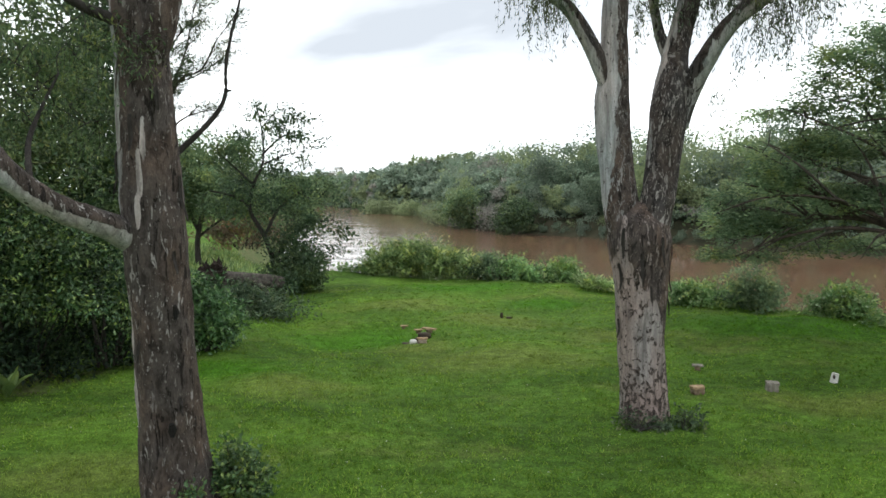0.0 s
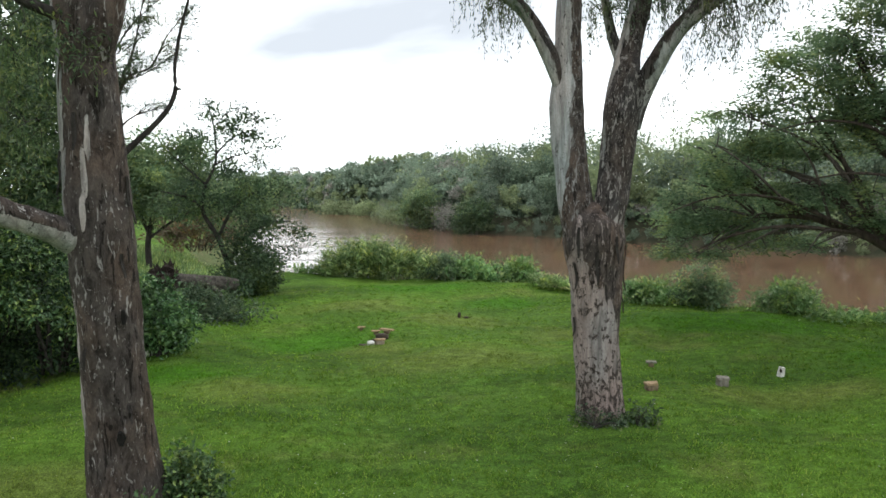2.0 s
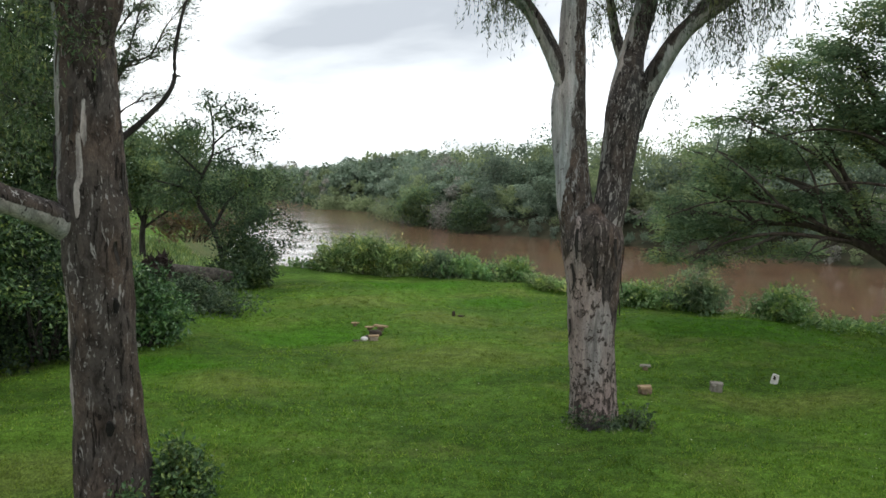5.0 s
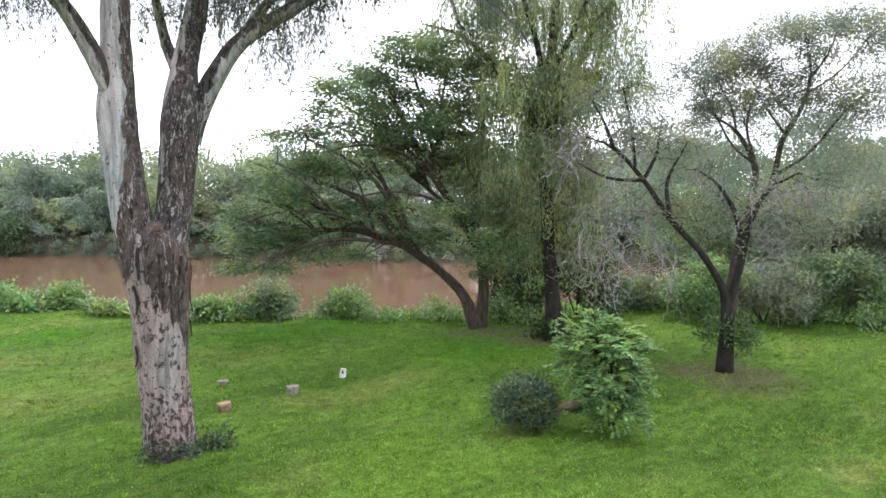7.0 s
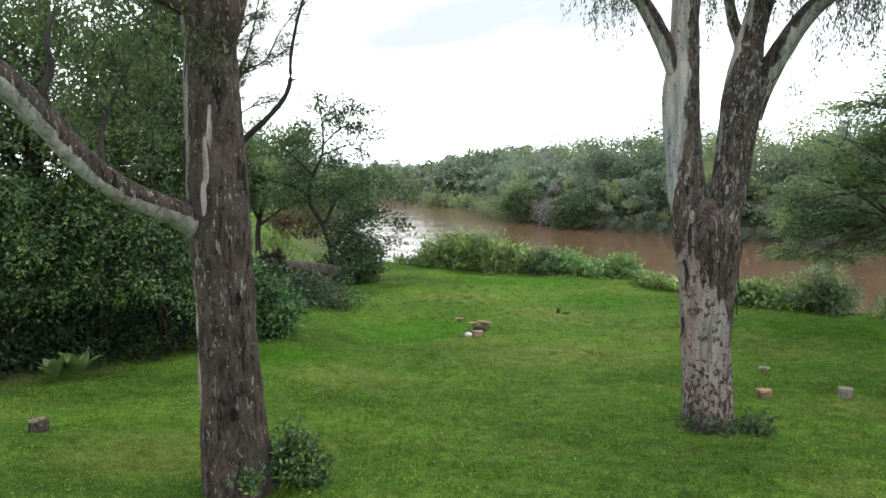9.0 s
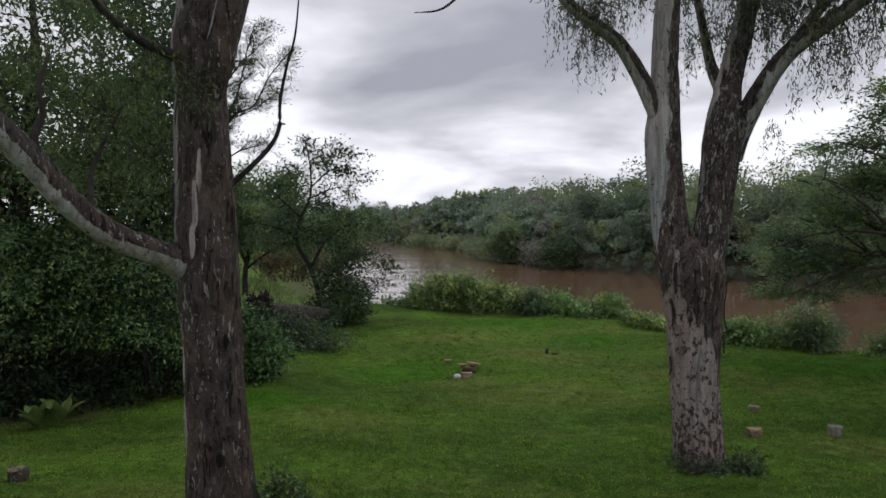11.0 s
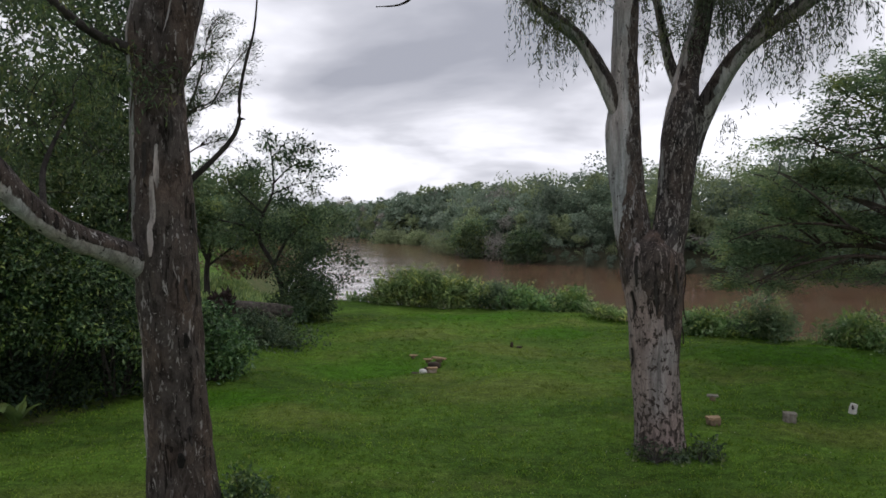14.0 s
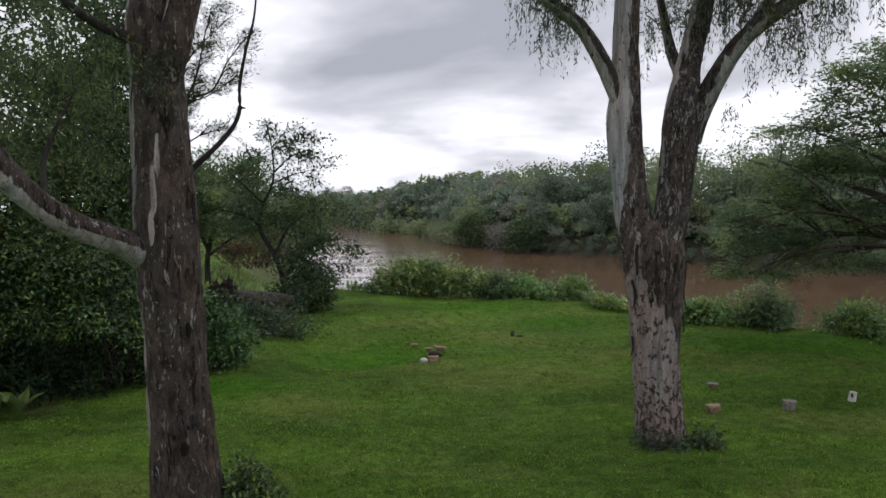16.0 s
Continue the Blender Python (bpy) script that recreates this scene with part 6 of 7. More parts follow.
# ---------------------------------------------------------------- far woods
def far_woods():
    """The wooded far bank: one mass of trees that nobody could count."""
    edge = RIVER[19:35]
    seg = np.linalg.norm(np.diff(edge, axis=0), axis=1)
    total = np.concatenate([[0], np.cumsum(seg)])
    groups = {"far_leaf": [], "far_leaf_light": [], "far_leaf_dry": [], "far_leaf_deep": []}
    trunks = []
    rg = np.random.default_rng(11)

    def at(s):
        k = min(np.searchsorted(total, s, side="right") - 1, len(seg) - 1)
        a, b = edge[k], edge[k + 1]
        t = (s - total[k]) / seg[k]
        n = np.array([-(b - a)[1], (b - a)[0]]) / seg[k]
        return a + t * (b - a), n

    def put(x, y, z0, rx, h, kind, size, lobes, each, low):
        """One crown: a heap of rounded lobes, each coated with leaf sprays."""
        zc, rz = z0 + h * (0.5 + low / 2), h * (0.5 - low / 2)
        for _ in range(lobes):
            v = unit(rg.normal(size=3) + [0, 0, 0.2]) * rg.uniform(0.3, 0.8)
            c0 = np.array([x, y, zc]) + v * [rx, rx, rz]
            rl = rx * rg.uniform(0.24, 0.42)
            o = unit(rg.normal(size=(each, 3)) + [0, 0, 0.4])
            q = c0 + o * rl * [1, 1, 0.8] * rg.uniform(0.5, 1.06, (each, 1))
            groups[kind].append((q, np.full(each, size), o))

    s = 0.0
    while s < total[-1]:
        p, n = at(s)
        dist = np.hypot(*p)
        away = p[0] > 80 or p[0] < -60
        step = 6.0 if away else 3.0 if dist < 130 else 4.5
        for row, (off, h0) in enumerate(((0.4, 2.2), (1.8, 3.6), (4.0, 6.2), (7.5, 10.0), (14.0, 12.0), (23.0, 12.8))):
            if row == 0 and rg.random() < 0.12:
                continue
            q = p + n * (off + rg.normal() * 0.15 * off)
            if river_distance(np.array([q[0]]), np.array([q[1]]))[0] < 0.1:
                q = p - n * (off + abs(rg.normal()) * 0.15 * off)
            z = float(ground_z(np.array(q[0]), np.array(q[1])))
            h = h0 * rg.uniform(0.75, 1.15) * (1.14 if dist < 95 else 1.07 if dist < 130 else 1.06)
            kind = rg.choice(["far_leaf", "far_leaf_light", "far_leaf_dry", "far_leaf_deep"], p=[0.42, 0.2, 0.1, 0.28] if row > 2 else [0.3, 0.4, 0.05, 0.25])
            size, each = (1.2, 20) if away else (0.36, 112) if dist < 100 else (0.46, 76) if dist < 160 else (1.0, 36)
            if row == 2:
                each = each * 3 // 5
            if row > 3:
                size *= 1.15
            if row < 2:
                size, each = size * 0.7, each // 2
            put(q[0], q[1], z - 0.3, h * rg.uniform(0.36, 0.5) * (1.3 if row < 2 else 1), h, kind, size, 6 if row < 2 else 14, each, 0.0)
            if row > 2 and kind == "far_leaf_dry":
                for _ in range(9):
                    e = np.array([q[0], q[1], z]) + rg.normal(size=3) * [h * 0.25, h * 0.25, 0.8] + [0, 0, h * 0.72]
                    trunks.append(tube([(q[0], q[1], z), ((q[0] + e[0]) / 2, (q[1] + e[1]) / 2, z + h * 0.45), tuple(e)], [0.16, 0.09, 0.03], 4, 1.5))
        # Low fill hidden behind the rows, added to keep sky glints off the water.
        for off, h in ((6.0, 3.2), (11.0, 4.2)):
            q = p + n * off
            if river_distance(np.array([q[0]]), np.array([q[1]]))[0] < 0.1:
                q = p - n * off
            z = float(ground_z(np.array(q[0]), np.array(q[1])))
            put(q[0], q[1], z - 0.3, 2.6, h, "far_leaf_deep", 1.2, 7, 14, 0.0)
        s += step * rg.uniform(0.7, 1.3)
    root = thing("far_woods", (60, 75, -0.2), "dense mixed woods on the far river bank", "woods")
    root["kind"] = "stuff"
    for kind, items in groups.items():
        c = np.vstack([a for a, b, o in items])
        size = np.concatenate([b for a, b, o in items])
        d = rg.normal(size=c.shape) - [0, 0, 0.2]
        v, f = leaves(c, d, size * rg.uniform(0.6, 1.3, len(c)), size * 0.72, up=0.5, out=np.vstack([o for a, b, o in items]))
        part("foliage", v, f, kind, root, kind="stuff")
    v, f = joined(trunks)
    part("bare_trunks", v, f, "grey_bark", root, kind="stuff")


far_woods()

# ---------------------------------------------------------------- small things on the lawn
def stump(base, r, h, label, side="stump_bark", top="cut_wood"):
    x, y, _ = base
    z = float(ground_z(np.array(x), np.array(y)))
    g = thing("log_stump", (x, y, z), label, "stump", "log seats on the lawn")
    v, f = tube([(x, y, z - 0.03), (x + 0.01, y, z + h * 0.5), (x, y, z + h - 0.012)], [r * 1.03, r, r * 0.99], 14, 0.04, 0.05, x)
    part("log", v, f, side, g, smooth=False)
    v, f = tube([(x, y, z + h - 0.014), (x, y, z + h - 0.006), (x, y, z + h)], [r * 0.93, r * 0.93, r * 0.88], 14, 0.01, 0.04, x)
    part("cut_face", v, f, top, g, "pale sawn top")
    return g




def slab_seat(x, y, wide, deep, high, foot, label, top, side, turn):
    """A low seat: a thick worn slab on a squat block."""
    z = float(ground_z(np.array(x), np.array(y)))
    g = thing("slab_seat", (x, y, z), label, "seat", "log seats on the lawn")
    for name, w, d, z0, z1, mat in (("block", foot * wide, foot * deep, -0.03, high * 0.72, side), ("slab", wide, deep, high * 0.7, high, top)):
        bm = bmesh.new()
        bmesh.ops.create_cube(bm, size=1)
        bmesh.ops.subdivide_edges(bm, edges=bm.edges[:], cuts=3, use_grid_fill=True)
        for v in bm.verts:
            p = Vector((v.co.x * w, v.co.y * d, z0 + (v.co.z + 0.5) * (z1 - z0)))
            p += Vector((noise.noise(p * 14 + Vector((x, y, 0))), noise.noise(p * 14 + Vector((y, x, 3))), 0.5 * noise.noise(p * 11 + Vector((3, x, y))))) * 0.022
            v.co = Matrix.Rotation(turn, 3, "Z") @ p
        bmesh.ops.bevel(bm, geom=[e for e in bm.edges if e.calc_face_angle(0) > 1.0], offset=0.008, segments=1, affect="EDGES")
        bmesh.ops.triangulate(bm, faces=bm.faces[:])
        bm.verts.index_update()
        vs = np.array([v.co[:] for v in bm.verts]) + np.array([x, y, z])
        fs = [[v.index for v in f.verts] for f in bm.faces]
        bm.free()
        part(name, vs, fs, mat, g)
    return g


slab_seat(4.75, 12.16, 0.24, 0.17, 0.15, 0.86, "low tan wooden seat on the grass", "cut_wood", "stump_bark", 0.1)
slab_seat(5.46, 14.06, 0.22, 0.15, 0.13, 0.5, "small wooden stool with a pale slab top", "weathered_wood", "stump_bark", -0.2)
slab_seat(6.37, 12.63, 0.22, 0.18, 0.19, 0.92, "grey weathered wooden block seat on the grass", "weathered_wood", "weathered_wood", -0.15)
stump((-6.82, 9.17, 0), 0.14, 0.18, "dark overgrown stump on the grass", "willow_bark", "stump_bark")


def stone_mesh(x, y, z, sx, sy, sz, seed):
    """An uneven rounded stone."""
    rg = np.random.default_rng(seed)
    bm = bmesh.new()
    bmesh.ops.create_icosphere(bm, subdivisions=2, radius=1)
    k = rg.normal(size=(4, 3))
    for v in bm.verts:
        n = np.array(v.co)
        s = 1 + 0.16 * np.sin(n @ k[0] * 2 + seed) + 0.1 * np.sin(n @ k[1] * 4)
        n = np.clip(n * s, -0.85, 0.85)
        v.co = (x + n[0] * sx, y + n[1] * sy, z + n[2] * sz)
    bm.verts.ensure_lookup_table()
    vs = [tuple(v.co) for v in bm.verts]
    fs = [[v.index for v in f.verts] for f in bm.faces]
    bm.free()
    return vs, fs


def stone(name, x, y, sx, sy, sz, mat, label, seed, category="stone", lift=0.0):
    z = float(ground_z(np.array(x), np.array(y))) + sz * 0.62 + lift
    vs, fs = stone_mesh(0, 0, 0, sx, sy, sz, seed)
    ob = new(name, mesh_from(name, vs, fs, mat, True))
    ob.location = (x, y, z)
    return tagged(ob, label, category)


# white painted block with a dark mark
def white_block():
    x, y = 7.9, 13.2
    z = float(ground_z(np.array(x), np.array(y)))
    g = thing("painted_stump", (x, y, z), "white-painted stump with a dark mark on the grass", "stump")
    v, f = tube([(x - 0.02, y, z - 0.03), (x, y, z + 0.09), (x + 0.018, y, z + 0.18)], [0.076, 0.074, 0.066], 12, 0.05, 0.09, 2)
    part("block", v, f, "white_stone", g)
    v, f = tube([(x - 0.06, y - 0.072, z + 0.17), (x - 0.055, y - 0.076, z + 0.12), (x - 0.05, y - 0.072, z + 0.09)], [0.012, 0.03, 0.012], 8, 0.03)
    part("mark", v, f, "soil", g, "dark hollow mark")


white_block()

# ring of logs and stones of an old fire place
fx, fy = -0.53, 16.76
for dx, dy, wide, high, foot, turn, side, label in (
    (-0.56, 2.0, 0.2, 0.1, 0.5, 0.2, "stump_bark", "small wooden slab seat apart from the fire place"),
    (-0.13, 1.3, 0.22, 0.11, 0.5, 0.15, "stump_bark", "low wooden slab seat by the fire place"),
    (0.17, 0.95, 0.4, 0.14, 0.4, -0.45, "stump_bark", "long tilted wooden slab seat by the fire place"),
    (0.02, 0.0, 0.27, 0.15, 0.8, 0.1, "field_stone", "pale slab seat on a reddish stone by the ashes"),
):
    slab_seat(fx + dx, fy + dy, wide, 0.13, high, foot, label, "cut_wood", side, turn)
stone("fire_stone", fx - 0.21, fy, 0.11, 0.1, 0.075, "white_stone", "pale stone of the old fire place", 1)
stone("fire_stone", fx + 0.06, fy + 0.5, 0.2, 0.12, 0.1, "soil", "charred stone of the old fire place", 3)
stone("fire_stone", fx - 0.1, fy + 0.35, 0.13, 0.1, 0.06, "soil", "charred stone of the old fire place", 4)
stone("fire_stone", fx - 0.4, fy + 0.2, 0.14, 0.16, 0.02, "soil", "low heap of ashes at the old fire place", 8)
ax, ay, az = ((1.77, 19.98, 0.00))
stone("dark_lump", ax, ay, 0.055, 0.05, 0.11, "soil", "small dark upright lump on the lawn", 5)
# Flat dark lump in place of a faint shadow on the grass.
stone("dark_lump", ax + 0.22, ay + 0.05, 0.11, 0.08, 0.035, "soil", "low dark lump standing for a faint shadow", 6)
bx, by, bz = ((-5.78, 15.50, 0.00))
stone("white_stone", bx, by, 0.13, 0.1, 0.07, "white_stone", "white stone at the bush's foot", 7)


def leaf_clump(name, blobs, base, label, mat, density, per, rad, length, width, category="plant"):
    g = thing(name, base, label, category)
    p, o = in_blobs(blobs, density, 0.9, 0.5, 1.0)
    c, d = tufts(p, per, rad, 0.8, 0.0)
    c[:, 2] = np.maximum(c[:, 2], ground_z(c[:, 0], c[:, 1]) + 0.02)
    crown_of(g, p, c, d, mat, length, width, name="foliage", out=np.repeat(o, per, 0))
    x, y, z = base
    v, f = joined([tube([(x, y, z - 0.02), tuple((np.array(base) + q) / 2 + [0, 0, 0.05]), tuple(q)], [0.012, 0.009, 0.004], 4, 0.2) for q in p[::6]])
    part("stem_growth", v, f, "dark_bark", g, kind="stuff")
    return g


leaf_clump("ivy_plant", [(3.07, 10.52, 0.03, 0.31, 0.18), (3.45, 10.35, 0.01, 0.33, 0.15)], ((3.10, 10.22, -0.00))[:3], "dark leafy plants round a gum tree's foot", "dusty_leaf", 900, 4, 0.04, 0.07, 0.04)
leaf_clump("ivy_plant", [(3.85, 10.32, 0.08, 0.33, 0.23), (4.02, 10.36, 0.14, 0.19, 0.15)], ((3.79, 10.15, 0.00))[:3], "dark leafy sprouts beside a gum tree", "dark_leaf", 500, 4, 0.05, 0.1, 0.055)
leaf_clump("sapling_bush", [(-2.50, 7.81, 0.34, 0.29, 0.29), (-2.54, 7.80, 0.61, 0.14, 0.13), (-2.6, 7.8, 0.76, 0.05, 0.1), (-2.31, 7.87, 0.19, 0.24, 0.18)], ((-2.48, 7.82, -0.00))[:3], "small glossy dark-green bush beside a gum tree", "hedge_leaf", 1500, 8, 0.06, 0.075, 0.045)
leaf_clump("ivy_plant", [(-2.84, 7.14, 0.31, 0.18, 0.13), (-2.82, 7.20, 0.41, 0.09, 0.08)], ((-2.96, 7.46, 0.00))[:3], "small leafy shoots at a gum tree's foot", "hedge_leaf", 1500, 4, 0.05, 0.075, 0.045)
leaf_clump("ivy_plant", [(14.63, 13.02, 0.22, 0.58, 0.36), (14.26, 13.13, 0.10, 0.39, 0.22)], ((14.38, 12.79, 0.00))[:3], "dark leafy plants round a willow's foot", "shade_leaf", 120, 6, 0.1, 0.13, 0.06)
leaf_clump("round_bush", [(8.47, 8.05, 0.52, 0.54, 0.33), (8.48, 8.04, 0.33, 0.52, 0.27)], ((8.63, 8.17, -0.00))[:3], "clipped round bush with narrow dark leaves", "round_leaf", 2000, 7, 0.05, 0.11, 0.026, "bush")


def feathery_bush():
    base = ((9.59, 7.07, 0.00))[:3]
    g = thing("feathery_bush", base, "bright green bush with feathery fronds", "bush")
    x, y, z = base
    out_c, out_d, stems = [], [], []
    blobs = [(9.15, 7.12, 1.61, 0.50, 0.35), (8.89, 7.28, 1.21, 0.29, 0.25), (9.39, 6.80, 1.43, 0.42, 0.42), (9.45, 6.71, 0.87, 0.37, 0.37), (9.09, 6.86, 0.88, 0.43, 0.34), (9.31, 6.74, 0.42, 0.42, 0.23), (9.13, 7.14, 0.47, 0.25, 0.23)]
    tips, o = in_blobs(blobs, 330, 0.9, 0.5, 1.0, 0.35)
    mid = np.array([(x - 0.05, y, z + 0.35), (x - 0.1, y, z + 0.8), (x - 0.15, y, z + 1.2), (x + 0.05, y, z + 0.6)])
    for q in tips:
        a = mid[np.argmin(np.linalg.norm(mid - q, axis=1))]
        out = unit(q - a)
        flat = unit(out * [1, 1, 0.45] + rng.normal(size=3) * 0.35 + [0, 0, 0.3])
        ln = rng.uniform(0.2, 0.36)
        s = np.linspace(0, 1, 13)[:, None]
        ridge = q + flat * ln * s - np.array([0, 0, 1.0]) * 0.4 * ln * s**2
        side = unit(np.cross(flat, [0, 0, 1.0]))
        for sg in (-1, 1):
            out_c.append(ridge)
            out_d.append(np.repeat((side * sg + 0.45 * flat)[None], 13, 0) - [0, 0, 0.2] + 0.1 * rng.normal(size=(13, 3)))
        stems.append(tube([tuple(a), tuple((a + q) / 2 + [0, 0, 0.04]), tuple(q), tuple(ridge[-1])], [0.014, 0.01, 0.006, 0.003], 4, 0.3))
    stems.append(tube([(x, y, z - 0.03), *[tuple(m) for m in mid[:3]]], [0.06, 0.05, 0.035, 0.015], 8, 0.15))
    c, d = np.vstack(out_c), np.vstack(out_d)
    crown_of(g, tips, c, d, "frond_leaf", 0.1, 0.04, up=1.5, name="fronds")
    v, f = joined(stems)
    part("stem_growth", v, f, "dark_bark", g, kind="stuff")


feathery_bush()


def lying_log(name, ctrl, radii, mat, label, root=False):
    g = thing(name, ctrl[0], label, "log")
    v, f = tube(ctrl, radii, 24, 0.07, 0.1, 2, 0.02 if root else 0.004)
    part("log", v, f, mat, g, smooth=True)
    if not root:
        return
    rg = np.random.default_rng(5)
    a = np.array(ctrl[0])
    pieces = []
    for _ in range(170):
        e = unit(rg.normal(size=3) * [0.8, 0.5, 1] + [-0.05, -0.1, 0.2]) * rg.uniform(0.28, 0.62)
        w = rg.uniform(0.05, 0.12)
        q = a + e
        pieces.append(tube([tuple(a + 0.3 * e), tuple(a + 0.65 * e + rg.normal(size=3) * 0.08), tuple(q + rg.normal(size=3) * 0.05)], [w, w * 0.7, 0.006], 5, 0.1, 0.3))
    pieces.append(tube([tuple(a + [0.05, 0, -0.5]), tuple(a), tuple(a + [0, 0, 0.3])], [0.4, 0.36, 0.15], 12, 0.1, 0.3))
    pieces.append(tube([(a[0], a[1], -0.05), (a[0] - 0.03, a[1], a[2] * 0.5), tuple(a)], [0.3, 0.34, 0.3], 10, 0.1, 0.3))
    v, f = joined(pieces)
    part("root_plate", v, f, "root_earth", g, "torn-up dark root plate")
    for k, dx in ((0.35, 0.75),):
        q = np.array(ctrl[1]) * (1 - k) + np.array(ctrl[-1]) * k
        e = np.array([dx, -0.5, -q[2] - 0.02])
        v, f = tube([tuple(q), tuple(q + 0.5 * e + [0.05, 0, 0.06]), tuple(q + e)], [0.1, 0.085, 0.05], 8, 0.1, 0.12)
        part("broken_limb", v, f, mat, g, smooth=True)


lying_log("short_log", [(8.75, 7.60, 0.38), (8.93, 7.38, 0.45), (9.12, 7.15, 0.56)], [0.07, 0.075, 0.07], "stump_bark", "short cut log lying between two bushes")
lying_log("fallen_tree", [(-7.68, 22.5, 0.9), (-7.0, 22.9, 0.74), (-6.35, 23.4, 0.62), (-5.75, 23.95, 0.5)], [0.26, 0.25, 0.23, 0.2], "fallen_bark", "fallen dark tree trunk with torn-up roots", True)
for k, (px, py) in enumerate((((-7.47, 26.63, 0.00))[:2], ((-7.47, 27.46, 0.00))[:2], ((-7.65, 26.31, 0.00))[:2])):
    stone("white_stone", px, py, 0.22, 0.16, 0.13, "white_stone", "pale stone beside the fallen tree", 20 + k)


def broad_plant(base):
    g = thing("broad_leaved_plant", base, "low plant with long broad yellow-green leaves", "plant")
    rg = np.random.default_rng(int(abs(base[0]) * 100))
    pieces = []
    for k in range(9):
        a = k * 2.4 + base[0]
        ln = rg.uniform(0.32, 0.62)
        s = np.linspace(0, 1, 7)
        lean = rg.uniform(0.3, 0.85)
        out = np.array([math.cos(a), math.sin(a), 0])
        side = np.array([-math.sin(a), math.cos(a), 0])
        ridge = np.array(base) + out * (ln * lean * s)[:, None] + np.array([0, 0, 1.0]) * (ln * (1.2 * s - 0.75 * lean * s**2))[:, None]
        wd = 0.105 * np.sin(np.pi * (0.12 + 0.86 * s))
        v = np.concatenate([ridge - side * wd[:, None] + [0, 0, 0.02], ridge, ridge + side * wd[:, None] + [0, 0, 0.02]])
        f = [[i, i + 1, i + 8, i + 7] for i in range(6)] + [[i + 7, i + 8, i + 15, i + 14] for i in range(6)]
        pieces.append((v, f))
    for v, f in pieces:
        part("leaf", v, f, "agave_leaf", g, smooth=True)


broad_plant(((-7.97, 11.95, 0.00))[:3])
broad_plant(((-8.27, 11.69, 0.00))[:3])


def clover_flowers():
    """Tiny white clover heads dotted through the near lawn."""
    n = 450
    r = 4.5 + 9 * rng.random(n) ** 1.2
    a = radians(-46) + radians(124) * rng.random(n)
    x, y = r * np.sin(a), r * np.cos(a) - 0.2
    c = np.stack([x, y, ground_z(x, y) + 0.03], 1)
    v, f = leaves(np.repeat(c, 3, 0), rng.normal(size=(3 * n, 3)) * [1, 1, 0.4], 0.012, 0.011)
    ob = new("clover_flowers", mesh_from("clover_flowers", v, f, "white_stone"))
    tagged(ob, "tiny white clover heads in the lawn", "flowers", kind="stuff")


clover_flowers()

leaf_clump("stump_shoots", [(-6.83, 9.20, 0.13, 0.15, 0.12), (-6.78, 9.05, 0.15, 0.11, 0.11), (-6.69, 9.18, 0.07, 0.08, 0.08)], ((-6.76, 9.13, 0.00))[:3], "small shoots growing from a dark stump", "dusty_leaf", 1300, 3, 0.05, 0.055, 0.03)



# ---------------------------------------------------------------- grass
def bank_weeds():
    """Rough grass and weeds along the top of the near bank."""
    n = 60000
    x, y = rng.uniform(-16, 40, n), rng.uniform(5, 44, n)
    d = river_distance(x, y)
    keep = (d > 1.2) & (d < 4.6 + 0.5 * np.sin(x * 1.7)) & (y < 60)
    x, y, d = x[keep], y[keep], d[keep]
    c = np.stack([x, y, ground_z(x, y) - 0.02], 1)
    n = len(c)
    h = rng.uniform(0.14, 0.42, n) * np.clip((5.2 - d) / 2.2, 0.25, 1.2) * (1 + 0.5 * gaps(c, 0.8, 2.0))
    way = rng.normal(size=(n, 3)) * [0.5, 0.5, 0.1] + [0, 0, 1]
    v, f = leaves(c, way, h, 0.05 * rng.uniform(0.6, 1.6, n), up=0.2)
    ob = new("bank_weeds", mesh_from("bank_weeds", v, f, "reed_leaf"))
    tagged(ob, "rough grass and weeds along the river bank", "weeds", kind="stuff")


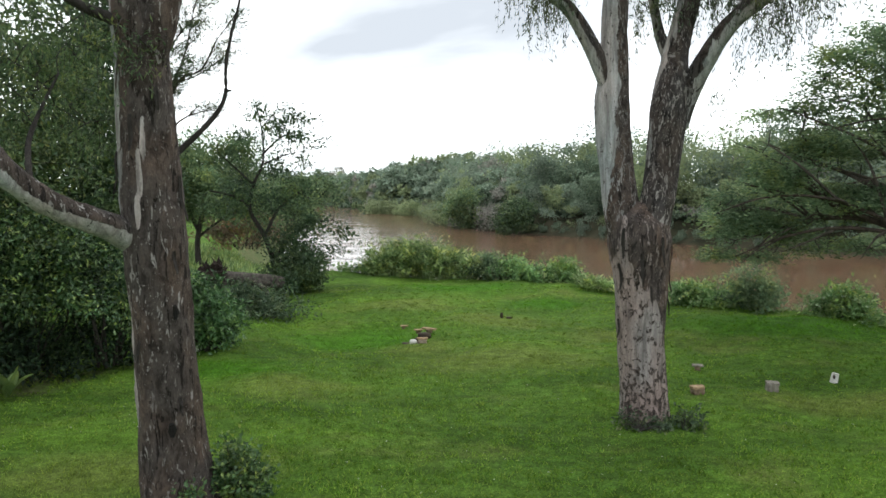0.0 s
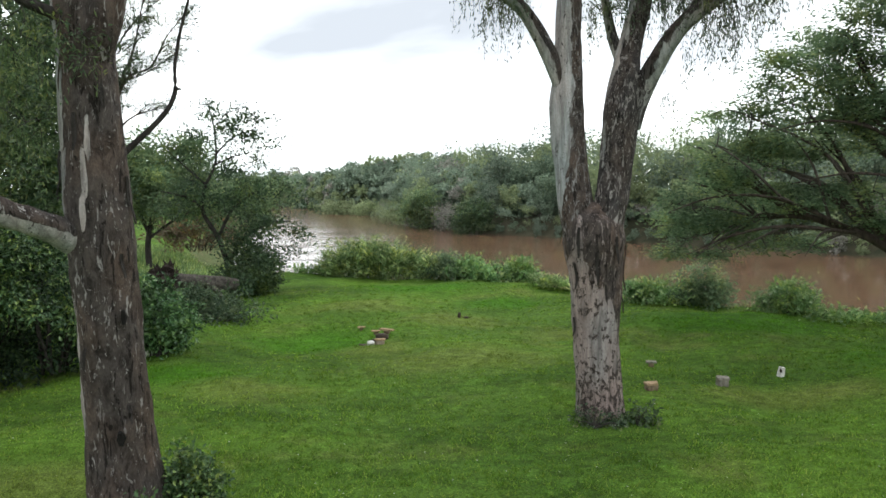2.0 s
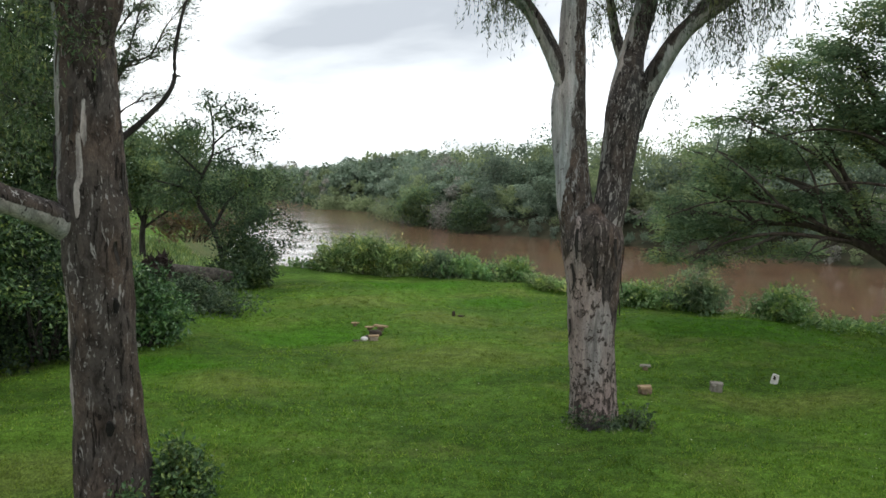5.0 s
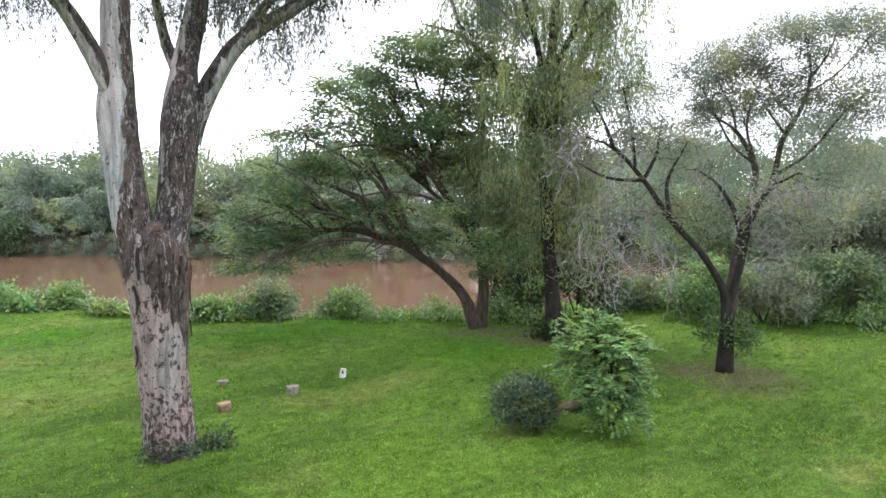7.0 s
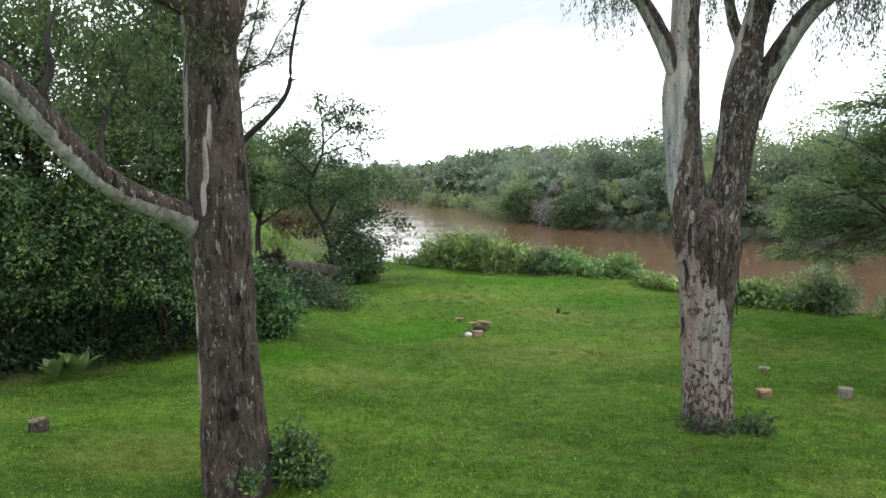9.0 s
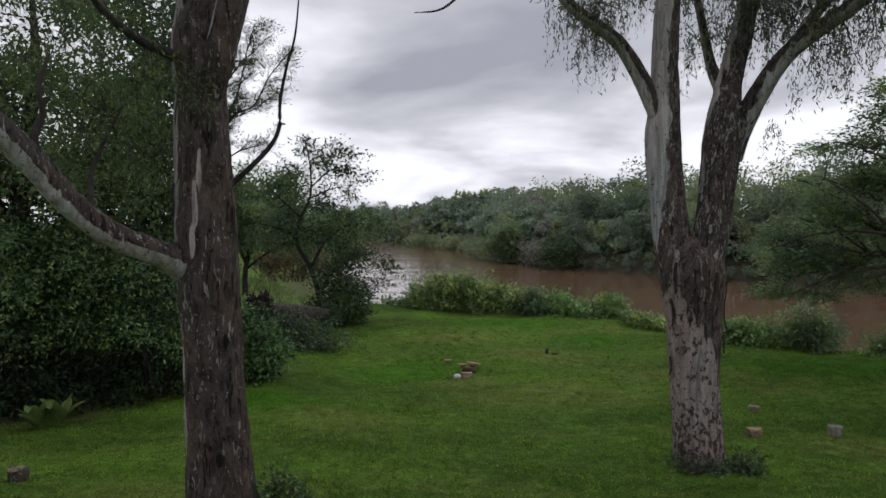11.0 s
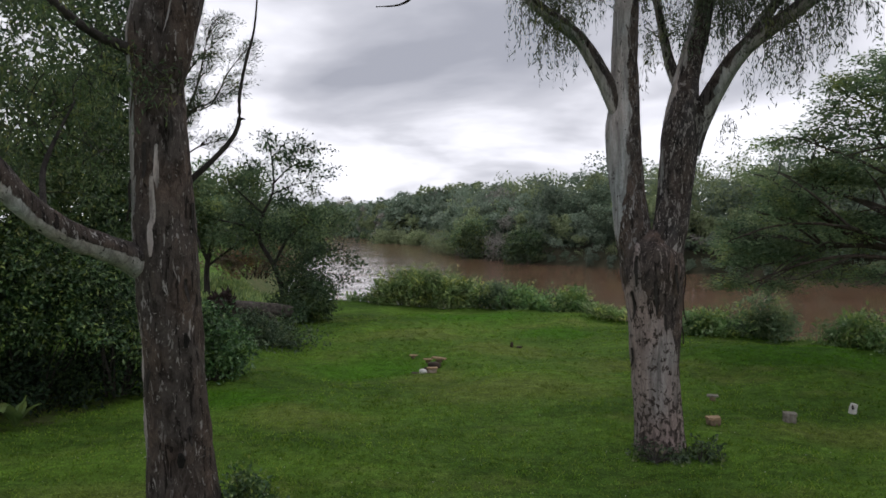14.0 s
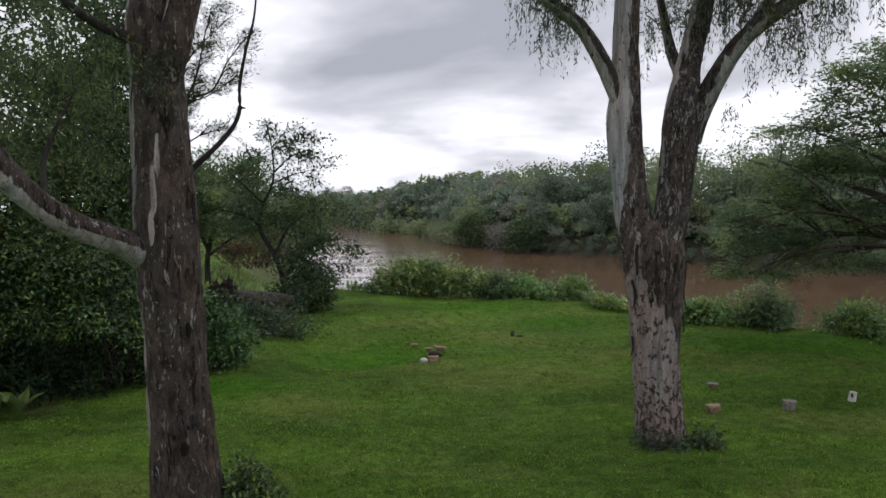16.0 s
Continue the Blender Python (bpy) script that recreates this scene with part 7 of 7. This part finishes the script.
bank_weeds()


def meadow_grass():
    """Long pale grass beyond the fallen tree."""
    n = 16000
    x, y = rng.uniform(-24, -7.2, n), rng.uniform(24.5, 45, n)
    keep = (river_distance(x, y) > 1.0) & (x < -6.5 - 0.1 * (y - 24))
    x, y = x[keep], y[keep]
    c = np.stack([x, y, ground_z(x, y) - 0.02], 1)
    n = len(c)
    h = rng.uniform(0.2, 0.55, n) * (1 + 0.5 * gaps(c, 1.6, 2.0))
    way = rng.normal(size=(n, 3)) * [0.5, 0.5, 0.1] + [0, 0, 1]
    v, f = leaves(c, way, h, 0.06 * rng.uniform(0.6, 1.6, n), up=0.2)
    ob = new("meadow_grass", mesh_from("meadow_grass", v, f, "reed_leaf"))
    tagged(ob, "long pale grass of a meadow by the river", "grass", kind="stuff")


meadow_grass()


def lawn_blades():
    """Short blades over the mown lawn, thinner with distance."""
    n = 40000
    r = 4.5 + 22 * rng.random(n) ** 1.6
    a = radians(-48) + radians(128) * rng.random(n)
    x, y = r * np.sin(a), r * np.cos(a) - 0.2
    keep = river_distance(x, y) > 3.4
    x, y = np.repeat(x[keep], 8), np.repeat(y[keep], 8)
    n = len(x)
    x, y = x + rng.normal(size=n) * 0.045, y + rng.normal(size=n) * 0.045
    r = np.hypot(x, y)
    c = np.stack([x, y, ground_z(x, y) - 0.005], 1)
    tall = np.repeat(rng.uniform(0.5, 1.5, n // 8), 8)
    h = rng.uniform(0.025, 0.065, n) * tall * (1 + 0.35 * gaps(c, 1.2, 1.0))
    lean = rng.normal(size=(n, 3)) * [0.8, 0.8, 0.1] + [0, 0, 0.8]
    tip = c + unit(lean) * h[:, None]
    s = unit(rng.normal(size=(n, 3)) * [1, 1, 0]) * (0.004 + 0.0006 * r)[:, None]
    v = np.stack([c - s, c + s, tip], 1).reshape(-1, 3)
    ob = new("grass", mesh_from("grass", v, np.arange(3 * n).reshape(-1, 3), "grass"))
    tagged(ob, "short mown green grass blades of the lawn", "grass", kind="stuff")


lawn_blades()
